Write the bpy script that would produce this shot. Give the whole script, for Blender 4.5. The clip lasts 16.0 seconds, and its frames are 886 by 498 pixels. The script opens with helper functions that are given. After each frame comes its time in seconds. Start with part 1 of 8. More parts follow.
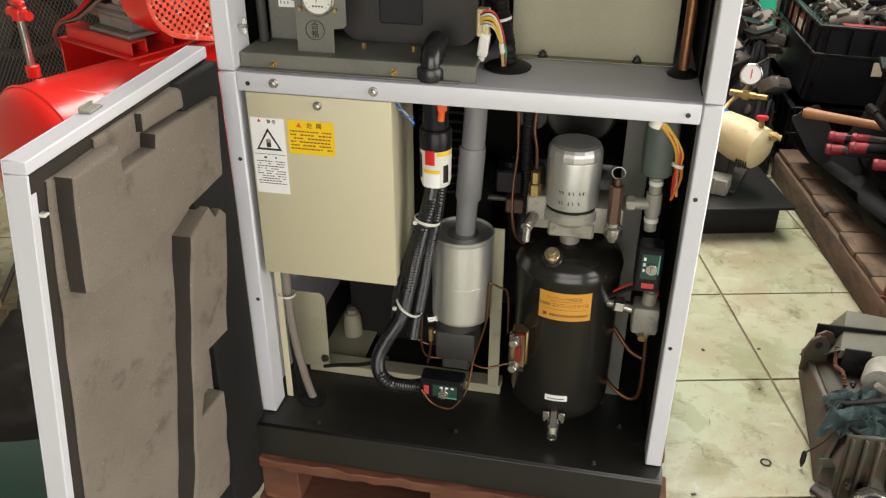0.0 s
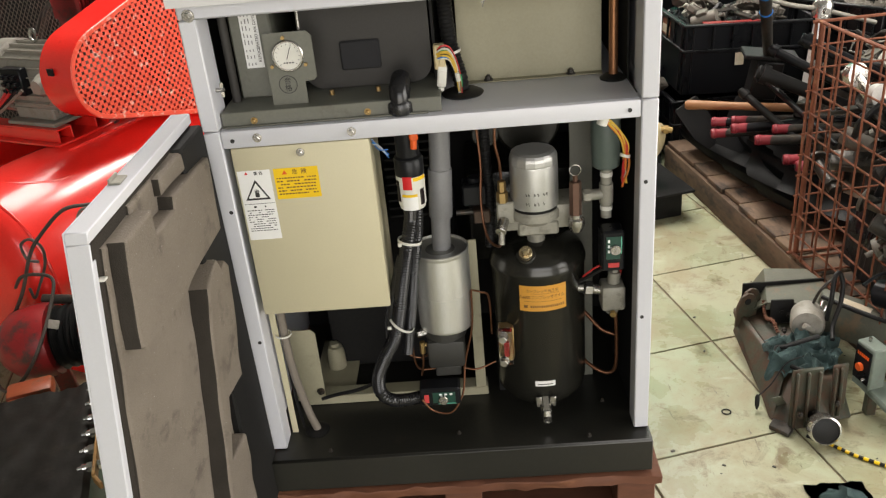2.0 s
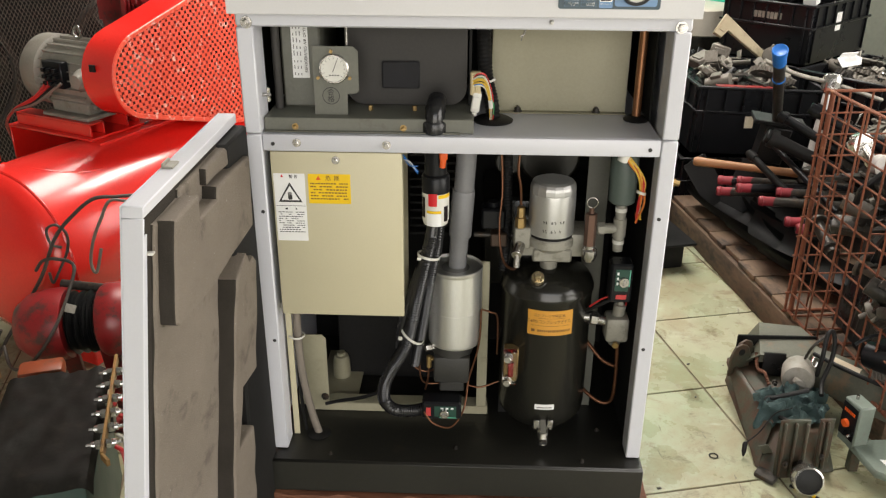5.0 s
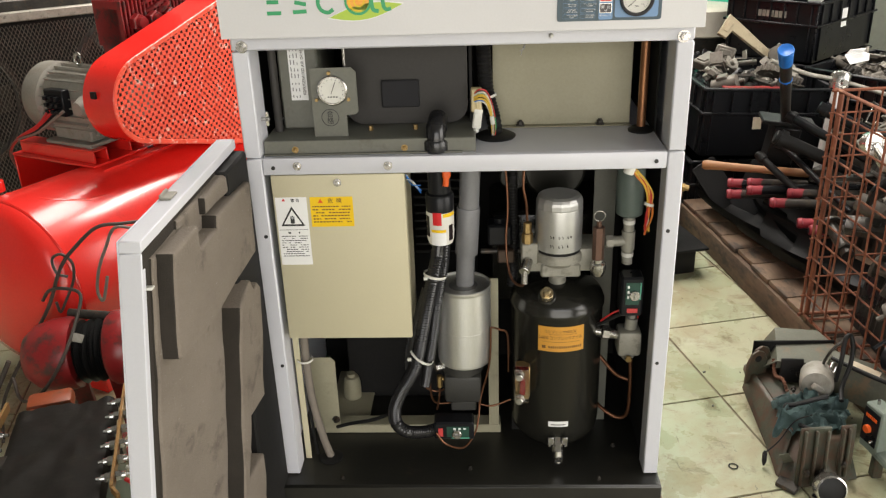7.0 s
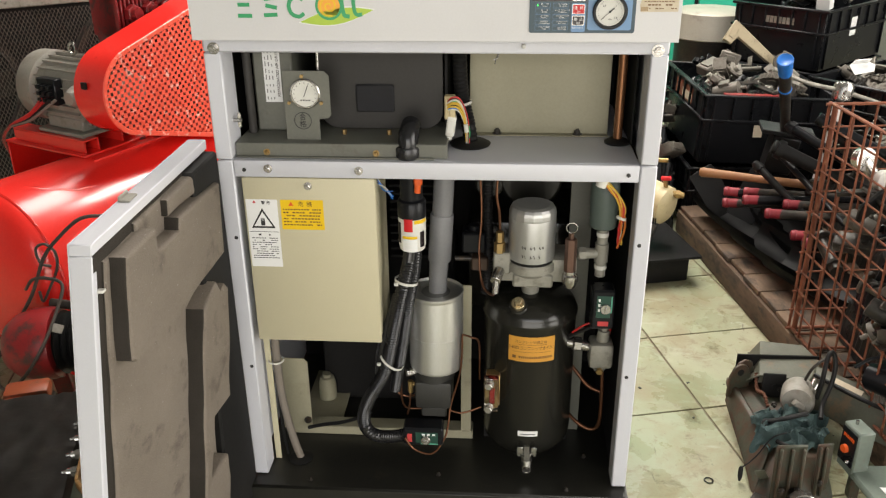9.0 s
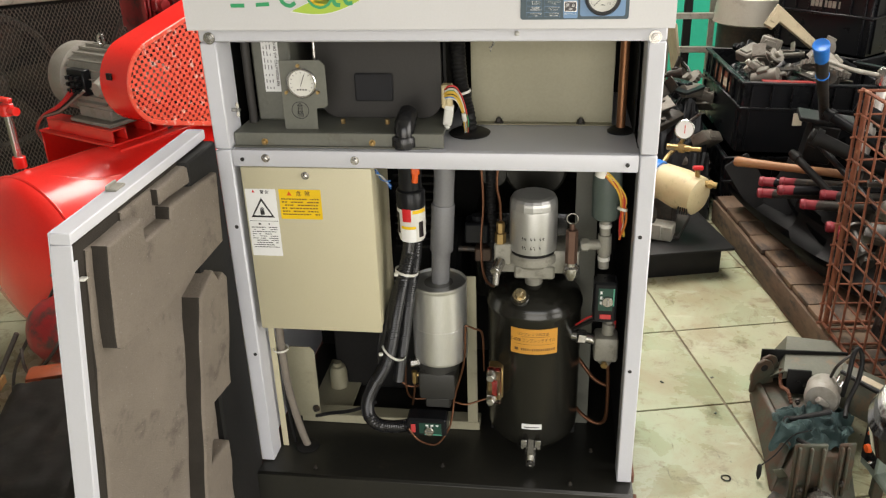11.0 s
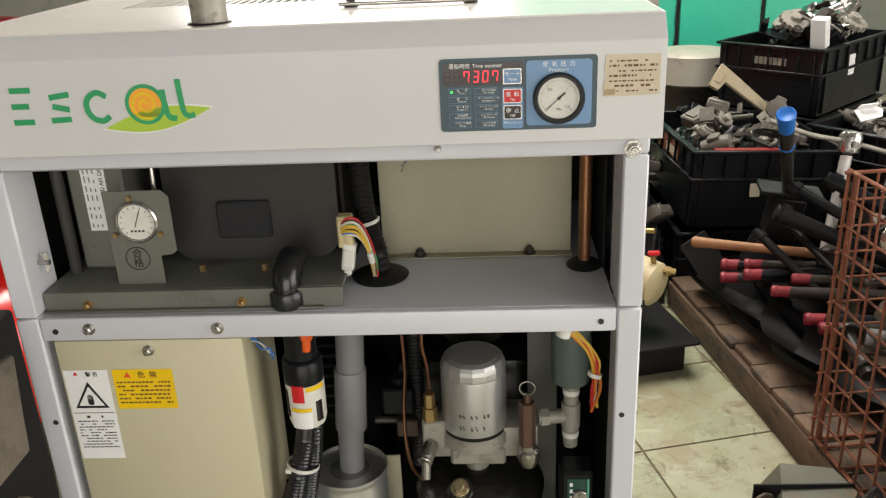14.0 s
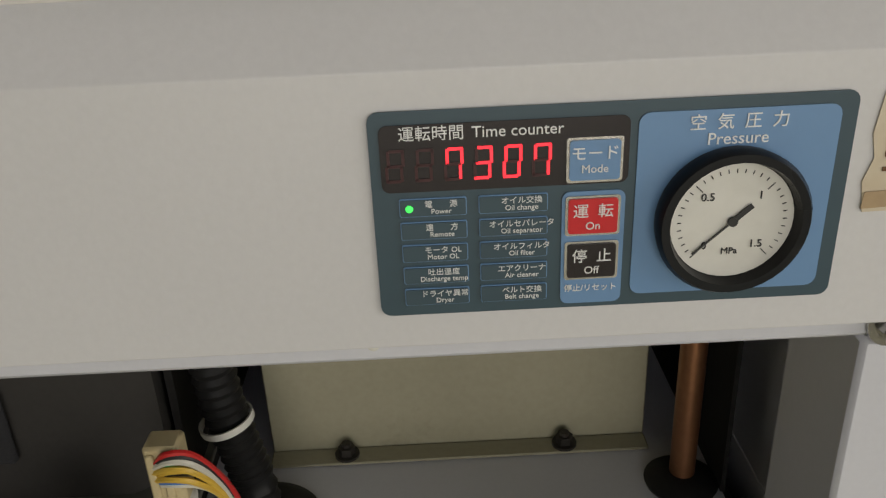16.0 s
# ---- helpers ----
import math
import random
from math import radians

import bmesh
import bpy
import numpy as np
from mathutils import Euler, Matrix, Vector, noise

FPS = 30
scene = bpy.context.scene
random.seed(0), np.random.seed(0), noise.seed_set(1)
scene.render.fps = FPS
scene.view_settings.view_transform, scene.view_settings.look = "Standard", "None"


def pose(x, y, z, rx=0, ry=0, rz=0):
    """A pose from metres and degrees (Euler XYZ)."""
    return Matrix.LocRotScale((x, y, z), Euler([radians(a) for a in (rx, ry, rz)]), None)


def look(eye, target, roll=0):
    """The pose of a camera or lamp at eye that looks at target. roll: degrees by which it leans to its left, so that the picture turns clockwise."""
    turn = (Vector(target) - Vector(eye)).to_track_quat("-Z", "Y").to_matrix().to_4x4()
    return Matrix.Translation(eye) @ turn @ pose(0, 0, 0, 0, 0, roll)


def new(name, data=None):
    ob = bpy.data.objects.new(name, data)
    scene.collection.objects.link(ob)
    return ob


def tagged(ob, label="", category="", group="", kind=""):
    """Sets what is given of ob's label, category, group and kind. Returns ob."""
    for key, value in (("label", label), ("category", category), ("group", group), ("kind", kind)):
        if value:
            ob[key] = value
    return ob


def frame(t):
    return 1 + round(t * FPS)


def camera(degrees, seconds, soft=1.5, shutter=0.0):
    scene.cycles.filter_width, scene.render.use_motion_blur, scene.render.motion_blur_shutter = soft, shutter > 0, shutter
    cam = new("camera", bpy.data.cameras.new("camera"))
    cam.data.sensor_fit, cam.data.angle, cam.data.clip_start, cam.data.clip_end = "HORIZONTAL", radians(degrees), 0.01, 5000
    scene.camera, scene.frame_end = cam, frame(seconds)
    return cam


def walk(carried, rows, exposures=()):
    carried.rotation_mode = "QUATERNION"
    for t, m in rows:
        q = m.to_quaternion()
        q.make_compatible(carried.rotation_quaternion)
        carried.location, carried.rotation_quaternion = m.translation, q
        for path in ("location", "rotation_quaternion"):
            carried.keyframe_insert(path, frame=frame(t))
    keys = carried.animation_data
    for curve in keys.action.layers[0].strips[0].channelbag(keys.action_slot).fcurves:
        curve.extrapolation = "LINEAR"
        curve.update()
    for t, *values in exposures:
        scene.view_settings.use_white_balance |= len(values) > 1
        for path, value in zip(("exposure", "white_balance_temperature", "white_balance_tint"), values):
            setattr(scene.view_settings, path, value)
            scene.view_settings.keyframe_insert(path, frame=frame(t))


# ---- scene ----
# ---------------------------------------------------------------- camera
cam = camera(55.3, 16.0, soft=1.25, shutter=0.0)
PATH = [
    (0, (0.631, -1.243, 1.379), (0.284, 0.457, 0.384), 0.2),
    (0.5, (0.717, -1.266, 1.359), (0.347, 0.441, 0.385), 0.4),
    (1, (0.679, -1.327, 1.367), (0.31, 0.398, 0.425), -2.2),
    (1.5, (0.525, -1.415, 1.395), (0.378, 0.341, 0.448), -7.0),
    (2, (0.474, -1.415, 1.411), (0.386, 0.361, 0.495), -5.4),
    (2.5, (0.474, -1.387, 1.398), (0.424, 0.404, 0.51), -3.0),
    (3, (0.467, -1.4, 1.399), (0.434, 0.389, 0.506), -2.6),
    (3.5, (0.454, -1.42, 1.399), (0.422, 0.378, 0.524), -2.1),
    (4, (0.43, -1.467, 1.397), (0.406, 0.342, 0.543), -1.0),
    (4.2, (0.42, -1.488, 1.399), (0.4, 0.328, 0.56), 0.1),
    (6.3, (0.436, -1.511, 1.403), (0.318, 0.312, 0.589), -0.7),
    (6.5, (0.436, -1.499, 1.405), (0.334, 0.329, 0.598), -1.0),
    (7, (0.436, -1.473, 1.412), (0.34, 0.352, 0.601), -2.0),
    (7.5, (0.448, -1.449, 1.418), (0.358, 0.358, 0.566), -2.3),
    (8, (0.433, -1.469, 1.414), (0.381, 0.335, 0.552), -0.9),
    (8.5, (0.441, -1.476, 1.421), (0.389, 0.335, 0.572), -0.5),
    (9, (0.519, -1.449, 1.435), (0.39, 0.366, 0.606), -0.5),
    (9.2, (0.573, -1.423, 1.44), (0.392, 0.398, 0.633), -0.1),
    (11.3, (0.626, -1.426, 1.429), (0.367, 0.36, 0.567), -1.9),
    (11.5, (0.625, -1.429, 1.429), (0.375, 0.355, 0.559), -1.8),
    (12, (0.626, -1.433, 1.426), (0.393, 0.348, 0.546), -1.6),
    (12.5, (0.642, -1.408, 1.426), (0.421, 0.381, 0.559), -1.5),
    (13, (0.705, -1.34, 1.429), (0.479, 0.473, 0.616), -1.0),
    (13.5, (0.702, -1.213, 1.419), (0.499, 0.622, 0.648), -1.3),
    (14, (0.611, -0.952, 1.413), (0.505, 0.9, 0.664), -2.6),
    (14.5, (0.582, -0.713, 1.414), (0.532, 1.131, 0.641), -2.7),
    (15, (0.625, -0.473, 1.39), (0.504, 1.365, 0.613), -1.7),
    (15.5, (0.622, -0.358, 1.371), (0.498, 1.455, 0.536), -1.8),
    (16, (0.584, -0.313, 1.342), (0.603, 1.494, 0.484), -2.6),
]
EXPOSURES = [(t, e, 7000, 11) for t, e in ((0.0, 0.2), (12.5, 0.2), (13.0, 0.14), (13.5, -0.02), (14.0, -0.1), (14.5, -0.34), (15.0, -0.56), (16.0, -0.56))]
walk(cam, [(t, look(eye, target, roll)) for t, eye, target, roll in PATH], EXPOSURES)

# ---------------------------------------------------------------- world and light
world = bpy.data.worlds.new("sky")
scene.world = world
world.use_nodes = True
wn = world.node_tree.nodes
sky = wn.new("ShaderNodeTexSky")
sky.sky_type, sky.sun_disc = "NISHITA", False
sky.sun_elevation, sky.sun_rotation = radians(48), radians(200)
world.node_tree.links.new(sky.outputs["Color"], wn["Background"].inputs["Color"])
wn["Background"].inputs["Strength"].default_value = 0.12


def area(name, at, target, w, h, watts, colour):
    lamp = bpy.data.lights.new(name, "AREA")
    lamp.shape, lamp.size, lamp.size_y, lamp.energy, lamp.color = "RECTANGLE", w, h, watts, colour
    ob = new(name, lamp)
    ob.matrix_world = look(at, target)
    return ob


# daylight through the open shutters in front and at the right, unseen roof openings and the rear window
area("shutter_daylight", (1.2, -4.9, 1.55), (1.2, 0, 1.1), 4.4, 2.8, 122, (1.0, 0.985, 0.96))
area("side_daylight", (4.9, -1.3, 1.95), (0.0, -1.3, 1.5), 6.0, 3.2, 265, (1.0, 0.98, 0.95))
# left overhead lamp: an assumed source, added to brighten the red compressor
area("rooflight_daylight", (-0.1, 2.9, 4.28), (-0.1, 2.9, 0), 1.4, 3.2, 175, (1.0, 0.98, 0.95))
area("rooflight_daylight", (1.4, 2.9, 4.28), (1.4, 2.9, 0), 0.75, 2.6, 165, (1.0, 0.98, 0.95))
area("window_daylight", (1.1, 5.35, 2.75), (1.1, 0, 1.0), 5.4, 1.6, 150, (1.0, 1.0, 0.97))

# ---------------------------------------------------------------- mesh helpers


def merge(*bms):
    """One bmesh out of several."""
    out = bms[0]
    for other in bms[1:]:
        me = bpy.data.meshes.new("tmp")
        other.to_mesh(me)
        out.from_mesh(me)
        bpy.data.meshes.remove(me)
        other.free()
    return out


def boxm(x0, x1, y0, y1, z0, z1, b=0.002, seg=1):
    bm = bmesh.new()
    m = Matrix.LocRotScale(((x0 + x1) / 2, (y0 + y1) / 2, (z0 + z1) / 2), None, (abs(x1 - x0), abs(y1 - y0), abs(z1 - z0)))
    bmesh.ops.create_cube(bm, size=1, matrix=m)
    b = min(b, 0.45 * min(abs(x1 - x0), abs(y1 - y0), abs(z1 - z0)))
    if b > 0:
        bmesh.ops.bevel(bm, geom=bm.edges[:], offset=b, segments=seg, affect="EDGES", profile=0.5)
    return bm


def turned(bm, m):
    bmesh.ops.transform(bm, matrix=m, verts=bm.verts[:])
    return bm


def lathe(profile, at=(0, 0, 0), way=(0, 0, 1), n=32, caps=True):
    """A body of revolution: (radius, height) pairs along way from at."""
    bm = bmesh.new()
    q = Vector((0, 0, 1)).rotation_difference(Vector(way).normalized())
    rings = []
    for r, h in profile:
        if r < 1e-6:
            rings.append([bm.verts.new(Vector(at) + q @ Vector((0, 0, h)))])
        else:
            rings.append([bm.verts.new(Vector(at) + q @ Vector((r * math.cos(2 * math.pi * k / n), r * math.sin(2 * math.pi * k / n), h))) for k in range(n)])
    for a, c in zip(rings, rings[1:]):
        for k in range(n):
            j = (k + 1) % n
            if len(a) == 1 and len(c) == 1:
                continue
            if len(a) == 1:
                bm.faces.new((a[0], c[k], c[j]))
            elif len(c) == 1:
                bm.faces.new((a[k], a[j], c[0]))
            else:
                bm.faces.new((a[k], a[j], c[j], c[k]))
    for ring, flip in ((rings[0], True), (rings[-1], False)):
        if len(ring) > 1 and caps:
            bm.faces.new(ring[::-1] if flip else ring)
    bmesh.ops.recalc_face_normals(bm, faces=bm.faces[:])
    return bm


def band(p0, p1, r, t=0.0012, n=28):
    """A thin open ring from p0 to p1."""
    p0, p1 = Vector(p0), Vector(p1)
    h = (p1 - p0).length
    return lathe([(r, 0), (r + t, 0), (r + t, h), (r, h), (r, 0)], p0, p1 - p0, n, False)


def cyl(p0, p1, r, r2=None, n=20, b=0.0):
    p0, p1 = Vector(p0), Vector(p1)
    h, r2 = (p1 - p0).length, r if r2 is None else r2
    prof = [(r, 0), (r2, h)] if b <= 0 else [(r - b, 0), (r, b), (r2, h - b), (r2 - b, h)]
    return lathe(prof, p0, p1 - p0, n)


def smooth_line(points, steps=6):
    """Points along a Catmull-Rom curve."""
    pts = [Vector(p) for p in points]
    ext = [2 * pts[0] - pts[1]] + pts + [2 * pts[-1] - pts[-2]]
    out = []
    for i in range(1, len(ext) - 2):
        a, b, c, d = ext[i - 1:i + 3]
        for k in range(steps):
            t = k / steps
            out.append(0.5 * (2 * b + (c - a) * t + (2 * a - 5 * b + 4 * c - d) * t * t + (3 * b - a - 3 * c + d) * t ** 3))
    return out + [pts[-1]]


def tube(points, r, n=8, steps=6, rib=0.0, pitch=0.006):
    """A bent tube; rib: depth of corrugation."""
    line = smooth_line(points, steps) if steps > 1 else [Vector(p) for p in points]
    if rib > 0:
        dense, gone = [line[0]], 0.0
        for a, b in zip(line, line[1:]):
            m = max(1, int((b - a).length / (pitch / 2)))
            dense += [a.lerp(b, (k + 1) / m) for k in range(m)]
        line = dense
    bm = bmesh.new()
    side = None
    rings = []
    for i, p in enumerate(line):
        d = (line[min(i + 1, len(line) - 1)] - line[max(i - 1, 0)]).normalized()
        if side is None:
            side = d.orthogonal().normalized()
        else:
            side = (side - d * side.dot(d)).normalized()
        up = d.cross(side)
        rr = r - (rib if i % 2 else 0)
        rings.append([bm.verts.new(p + rr * (math.cos(2 * math.pi * k / n) * side + math.sin(2 * math.pi * k / n) * up)) for k in range(n)])
    for a, c in zip(rings, rings[1:]):
        for k in range(n):
            j = (k + 1) % n
            bm.faces.new((a[k], a[j], c[j], c[k]))
    bm.faces.new(rings[0][::-1])
    bm.faces.new(rings[-1])
    bmesh.ops.recalc_face_normals(bm, faces=bm.faces[:])
    return bm


def prism(outline, m, depth, b=0.0):
    """A flat outline (x, y) pulled to depth along z, then placed by m."""
    bm = bmesh.new()
    f = bm.faces.new([bm.verts.new((x, y, 0)) for x, y in outline])
    ext = bmesh.ops.extrude_face_region(bm, geom=[f])
    bmesh.ops.translate(bm, vec=(0, 0, depth), verts=[v for v in ext["geom"] if isinstance(v, bmesh.types.BMVert)])
    bmesh.ops.recalc_face_normals(bm, faces=bm.faces[:])
    if b > 0:
        bmesh.ops.bevel(bm, geom=bm.edges[:], offset=b, segments=1, affect="EDGES")
    return turned(bm, m)


def rounded(w, h, r, n=5):
    """Outline of a rounded rectangle round the origin."""
    out = []
    for cx, cy, a0 in ((w / 2 - r, h / 2 - r, 0), (-w / 2 + r, h / 2 - r, 90), (-w / 2 + r, -h / 2 + r, 180), (w / 2 - r, -h / 2 + r, 270)):
        for k in range(n + 1):
            a = radians(a0 + 90 * k / n)
            out.append((cx + r * math.cos(a), cy + r * math.sin(a)))
    return out


def front(x, y, z):
    """Places a flat outline upright, facing the front (-y)."""
    return pose(x, y, z, 90, 0, 0)


ORIGIN = {}


def thing(name, at, label="", category="", group="", turn=0.0):
    """An Empty at the base of a thing. Its parts are given in world metres, before the turn about z."""
    ob = new(name)
    ob.empty_display_size = 0.05
    ORIGIN[name and ob.name] = Vector(at)
    ob.matrix_world = pose(*at, 0, 0, turn)
    return tagged(ob, label, category, group)


def finish(bm, name, material, smooth):
    me = bpy.data.meshes.new(name)
    bm.to_mesh(me)
    bm.free()
    me.materials.append(material)
    if smooth:
        me.polygons.foreach_set("use_smooth", [True] * len(me.polygons))
        me.set_sharp_from_angle(angle=radians(38))
    return me


def part(name, bm, material, parent, label="", smooth=True, kind=""):
    root = parent
    while root.parent:
        root = root.parent
    if root.name in ORIGIN:
        bmesh.ops.translate(bm, vec=-ORIGIN[root.name], verts=bm.verts[:])
    ob = new(name, finish(bm, name, material, smooth))
    ob.parent = parent
    return tagged(ob, label, kind=kind)


def single(name, bm, material, label="", category="", group="", kind="", smooth=True):
    """A thing or piece of the setting that is one mesh; its origin lies at its base."""
    lo = [min(v.co[i] for v in bm.verts) for i in range(3)]
    hi = [max(v.co[i] for v in bm.verts) for i in range(3)]
    at = Vector(((lo[0] + hi[0]) / 2, (lo[1] + hi[1]) / 2, lo[2]))
    bmesh.ops.translate(bm, vec=-at, verts=bm.verts[:])
    ob = new(name, finish(bm, name, material, smooth))
    ob.location = at
    ORIGIN[ob.name] = at
    return tagged(ob, label, category, group, kind)


def lettering(name, text, size, m, material, parent, depth=0.0004, label="", wide=1.0, centre=True):
    """Words in Blender's own font, as a thin mesh."""
    cu = bpy.data.curves.new("words", "FONT")
    cu.body, cu.size, cu.extrude, cu.resolution_u = text, size, depth, 3
    cu.align_x, cu.align_y = "CENTER" if centre else "LEFT", "CENTER"
    tmp = new("words", cu)
    me = bpy.data.meshes.new_from_object(tmp.evaluated_get(bpy.context.evaluated_depsgraph_get()))
    bpy.data.objects.remove(tmp)
    bm = bmesh.new()
    bm.from_mesh(me)
    bpy.data.meshes.remove(me)
    turned(bm, m @ Matrix.Diagonal((wide, 1, 1, 1)))
    return part(name, bm, material, parent, label, smooth=False)

# ---------------------------------------------------------------- materials


def paint(name, a, b=None, rough=0.5, metal=0.0, scale=8.0, fine=120.0, bump=0.1, dirt=None, dirt_amount=0.0, rough_var=0.12, stretch=(1, 1, 1), coat=0.0, edge=0.55, spec=0.5):
    """Two colours mixed by noise at two sizes, with uneven gloss, fine relief and shaped dirt."""
    m = bpy.data.materials.new(name)
    m.use_nodes = True
    nt = m.node_tree
    nd, ln = nt.nodes, nt.links
    bsdf = nd["Principled BSDF"]
    b = b or tuple(c * 0.8 for c in a)
    tc = nd.new("ShaderNodeTexCoord")
    mp = nd.new("ShaderNodeMapping")
    mp.inputs["Scale"].default_value = stretch
    info = nd.new("ShaderNodeObjectInfo")
    shift = nd.new("ShaderNodeVectorMath")
    shift.operation = "MULTIPLY_ADD"
    shift.inputs[1].default_value = (31.0, 17.0, 23.0)
    ln.new(info.outputs["Random"], shift.inputs[0])
    ln.new(tc.outputs["Object"], shift.inputs[2])
    ln.new(shift.outputs["Vector"], mp.inputs["Vector"])

    def noise_at(sc, detail, rough_n=0.55):
        n = nd.new("ShaderNodeTexNoise")
        n.inputs["Scale"].default_value, n.inputs["Detail"].default_value, n.inputs["Roughness"].default_value = sc, detail, rough_n
        ln.new(mp.outputs["Vector"], n.inputs["Vector"])
        return n

    big, small = noise_at(scale, 4), noise_at(fine, 3)
    ramp = nd.new("ShaderNodeValToRGB")
    ramp.color_ramp.elements[0].position, ramp.color_ramp.elements[1].position = 0.32, 0.72
    ramp.color_ramp.elements[0].color, ramp.color_ramp.elements[1].color = (*a, 1), (*b, 1)
    add = nd.new("ShaderNodeMath")
    add.operation = "MULTIPLY_ADD"
    add.inputs[1].default_value = 0.35
    ln.new(small.outputs["Fac"], add.inputs[0])
    sub = nd.new("ShaderNodeMath")
    sub.operation = "MULTIPLY"
    sub.inputs[1].default_value = 0.68
    ln.new(big.outputs["Fac"], sub.inputs[0])
    ln.new(sub.outputs[0], add.inputs[2])
    ln.new(add.outputs[0], ramp.inputs["Fac"])
    colour = ramp.outputs["Color"]
    if dirt:
        dn = noise_at(scale * 2.3, 8, 0.68)
        dr = nd.new("ShaderNodeValToRGB")
        dr.color_ramp.elements[0].position, dr.color_ramp.elements[1].position = edge, edge + 0.12
        dr.color_ramp.elements[0].color, dr.color_ramp.elements[1].color = (0, 0, 0, 1), (dirt_amount,) * 3 + (1,)
        ln.new(dn.outputs["Fac"], dr.inputs["Fac"])
        mix = nd.new("ShaderNodeMixRGB")
        mix.inputs["Color2"].default_value = (*dirt, 1)
        ln.new(dr.outputs["Color"], mix.inputs["Fac"])
        ln.new(colour, mix.inputs["Color1"])
        colour = mix.outputs["Color"]
    ln.new(colour, bsdf.inputs["Base Color"])
    rr = nd.new("ShaderNodeMapRange")
    rr.inputs["To Min"].default_value, rr.inputs["To Max"].default_value = max(0.03, rough - rough_var), min(1, rough + rough_var)
    ln.new(big.outputs["Fac"], rr.inputs["Value"])
    ln.new(rr.outputs["Result"], bsdf.inputs["Roughness"])
    bsdf.inputs["Metallic"].default_value, bsdf.inputs["Specular IOR Level"].default_value = metal, spec
    if coat:
        bsdf.inputs["Coat Weight"].default_value, bsdf.inputs["Coat Roughness"].default_value = coat, 0.15
    if bump:
        bp = nd.new("ShaderNodeBump")
        bp.inputs["Strength"].default_value, bp.inputs["Distance"].default_value = bump, 0.002
        ln.new(small.outputs["Fac"], bp.inputs["Height"])
        ln.new(bp.outputs["Normal"], bsdf.inputs["Normal"])
    return m


def glow(name, colour, strength):
    m = bpy.data.materials.new(name)
    m.use_nodes = True
    b = m.node_tree.nodes["Principled BSDF"]
    b.inputs["Base Color"].default_value = (*[c * 0.3 for c in colour], 1)
    b.inputs["Emission Color"].default_value, b.inputs["Emission Strength"].default_value = (*colour, 1), strength
    return m


def clear(name, tint, rough=0.05):
    m = bpy.data.materials.new(name)
    m.use_nodes = True
    b = m.node_tree.nodes["Principled BSDF"]
    b.inputs["Base Color"].default_value, b.inputs["Transmission Weight"].default_value = (*tint, 1), 1.0
    b.inputs["Roughness"].default_value, b.inputs["IOR"].default_value = rough, 1.45
    return m


GREY_PAINT = paint("pale grey enamel", (0.60, 0.605, 0.645), (0.55, 0.555, 0.595), rough=0.34, scale=3, fine=300, bump=0.03, dirt=(0.28, 0.26, 0.25), dirt_amount=0.4, edge=0.65)
HEAD_PAINT = paint("warm pale grey enamel", (0.62, 0.615, 0.62), (0.56, 0.555, 0.56), rough=0.36, scale=3, fine=300, bump=0.03, dirt=(0.35, 0.32, 0.28), dirt_amount=0.35, edge=0.66)
ROOF_PAINT = paint("glossy pale enamel", (0.66, 0.63, 0.60), (0.58, 0.55, 0.52), rough=0.24, scale=3, fine=200, bump=0.02, dirt=(0.36, 0.3, 0.26), dirt_amount=0.4, edge=0.64)
CREAM = paint("cream sheet steel", (0.53, 0.485, 0.335), (0.48, 0.44, 0.30), rough=0.5, scale=4, fine=350, bump=0.03)
CREAM_OLD = paint("dusty cream steel", (0.36, 0.335, 0.235), (0.29, 0.27, 0.185), rough=0.6, scale=5, fine=200, bump=0.06, dirt=(0.14, 0.125, 0.09), dirt_amount=0.5, edge=0.6)
BASE_BLACK = paint("oily black base paint", (0.011, 0.011, 0.009), (0.02, 0.019, 0.015), rough=0.42, scale=6, fine=90, bump=0.1, dirt=(0.05, 0.04, 0.03), dirt_amount=0.5, edge=0.62)
TANK_BLACK = paint("semi-gloss black paint", (0.011, 0.011, 0.009), (0.016, 0.015, 0.012), rough=0.24, scale=5, fine=150, bump=0.02, rough_var=0.06)
RUBBER = paint("black rubber", (0.009, 0.009, 0.0095), (0.015, 0.0145, 0.014), rough=0.45, scale=20, fine=200, bump=0.1, spec=0.2)
PLASTIC_BLACK = paint("black plastic", (0.006, 0.0065, 0.008), (0.010, 0.0105, 0.012), rough=0.3, scale=9, fine=150, bump=0.05, dirt=(0.03, 0.026, 0.022), dirt_amount=0.4, edge=0.6, spec=0.22)
# near black: colours dark parts and stands for shade in recesses
DARK_VOID = paint("matt black and recess shade", (0.008, 0.008, 0.008), (0.016, 0.015, 0.014), rough=0.7, scale=6, bump=0.1, spec=0.2)
SHROUD = paint("dark grey shroud plastic", (0.030, 0.028, 0.026), (0.042, 0.039, 0.036), rough=0.55, scale=4, fine=220, bump=0.04, spec=0.3)
FOAM_PATCH = paint("black felt", (0.012, 0.012, 0.014), (0.02, 0.02, 0.022), rough=0.95, scale=30, fine=500, bump=0.3)
FOAM = paint("aged grey-brown foam", (0.138, 0.116, 0.094), (0.215, 0.184, 0.152), rough=0.95, scale=5, fine=320, bump=0.9, dirt=(0.072, 0.059, 0.047), dirt_amount=0.6, edge=0.56, spec=0.25)


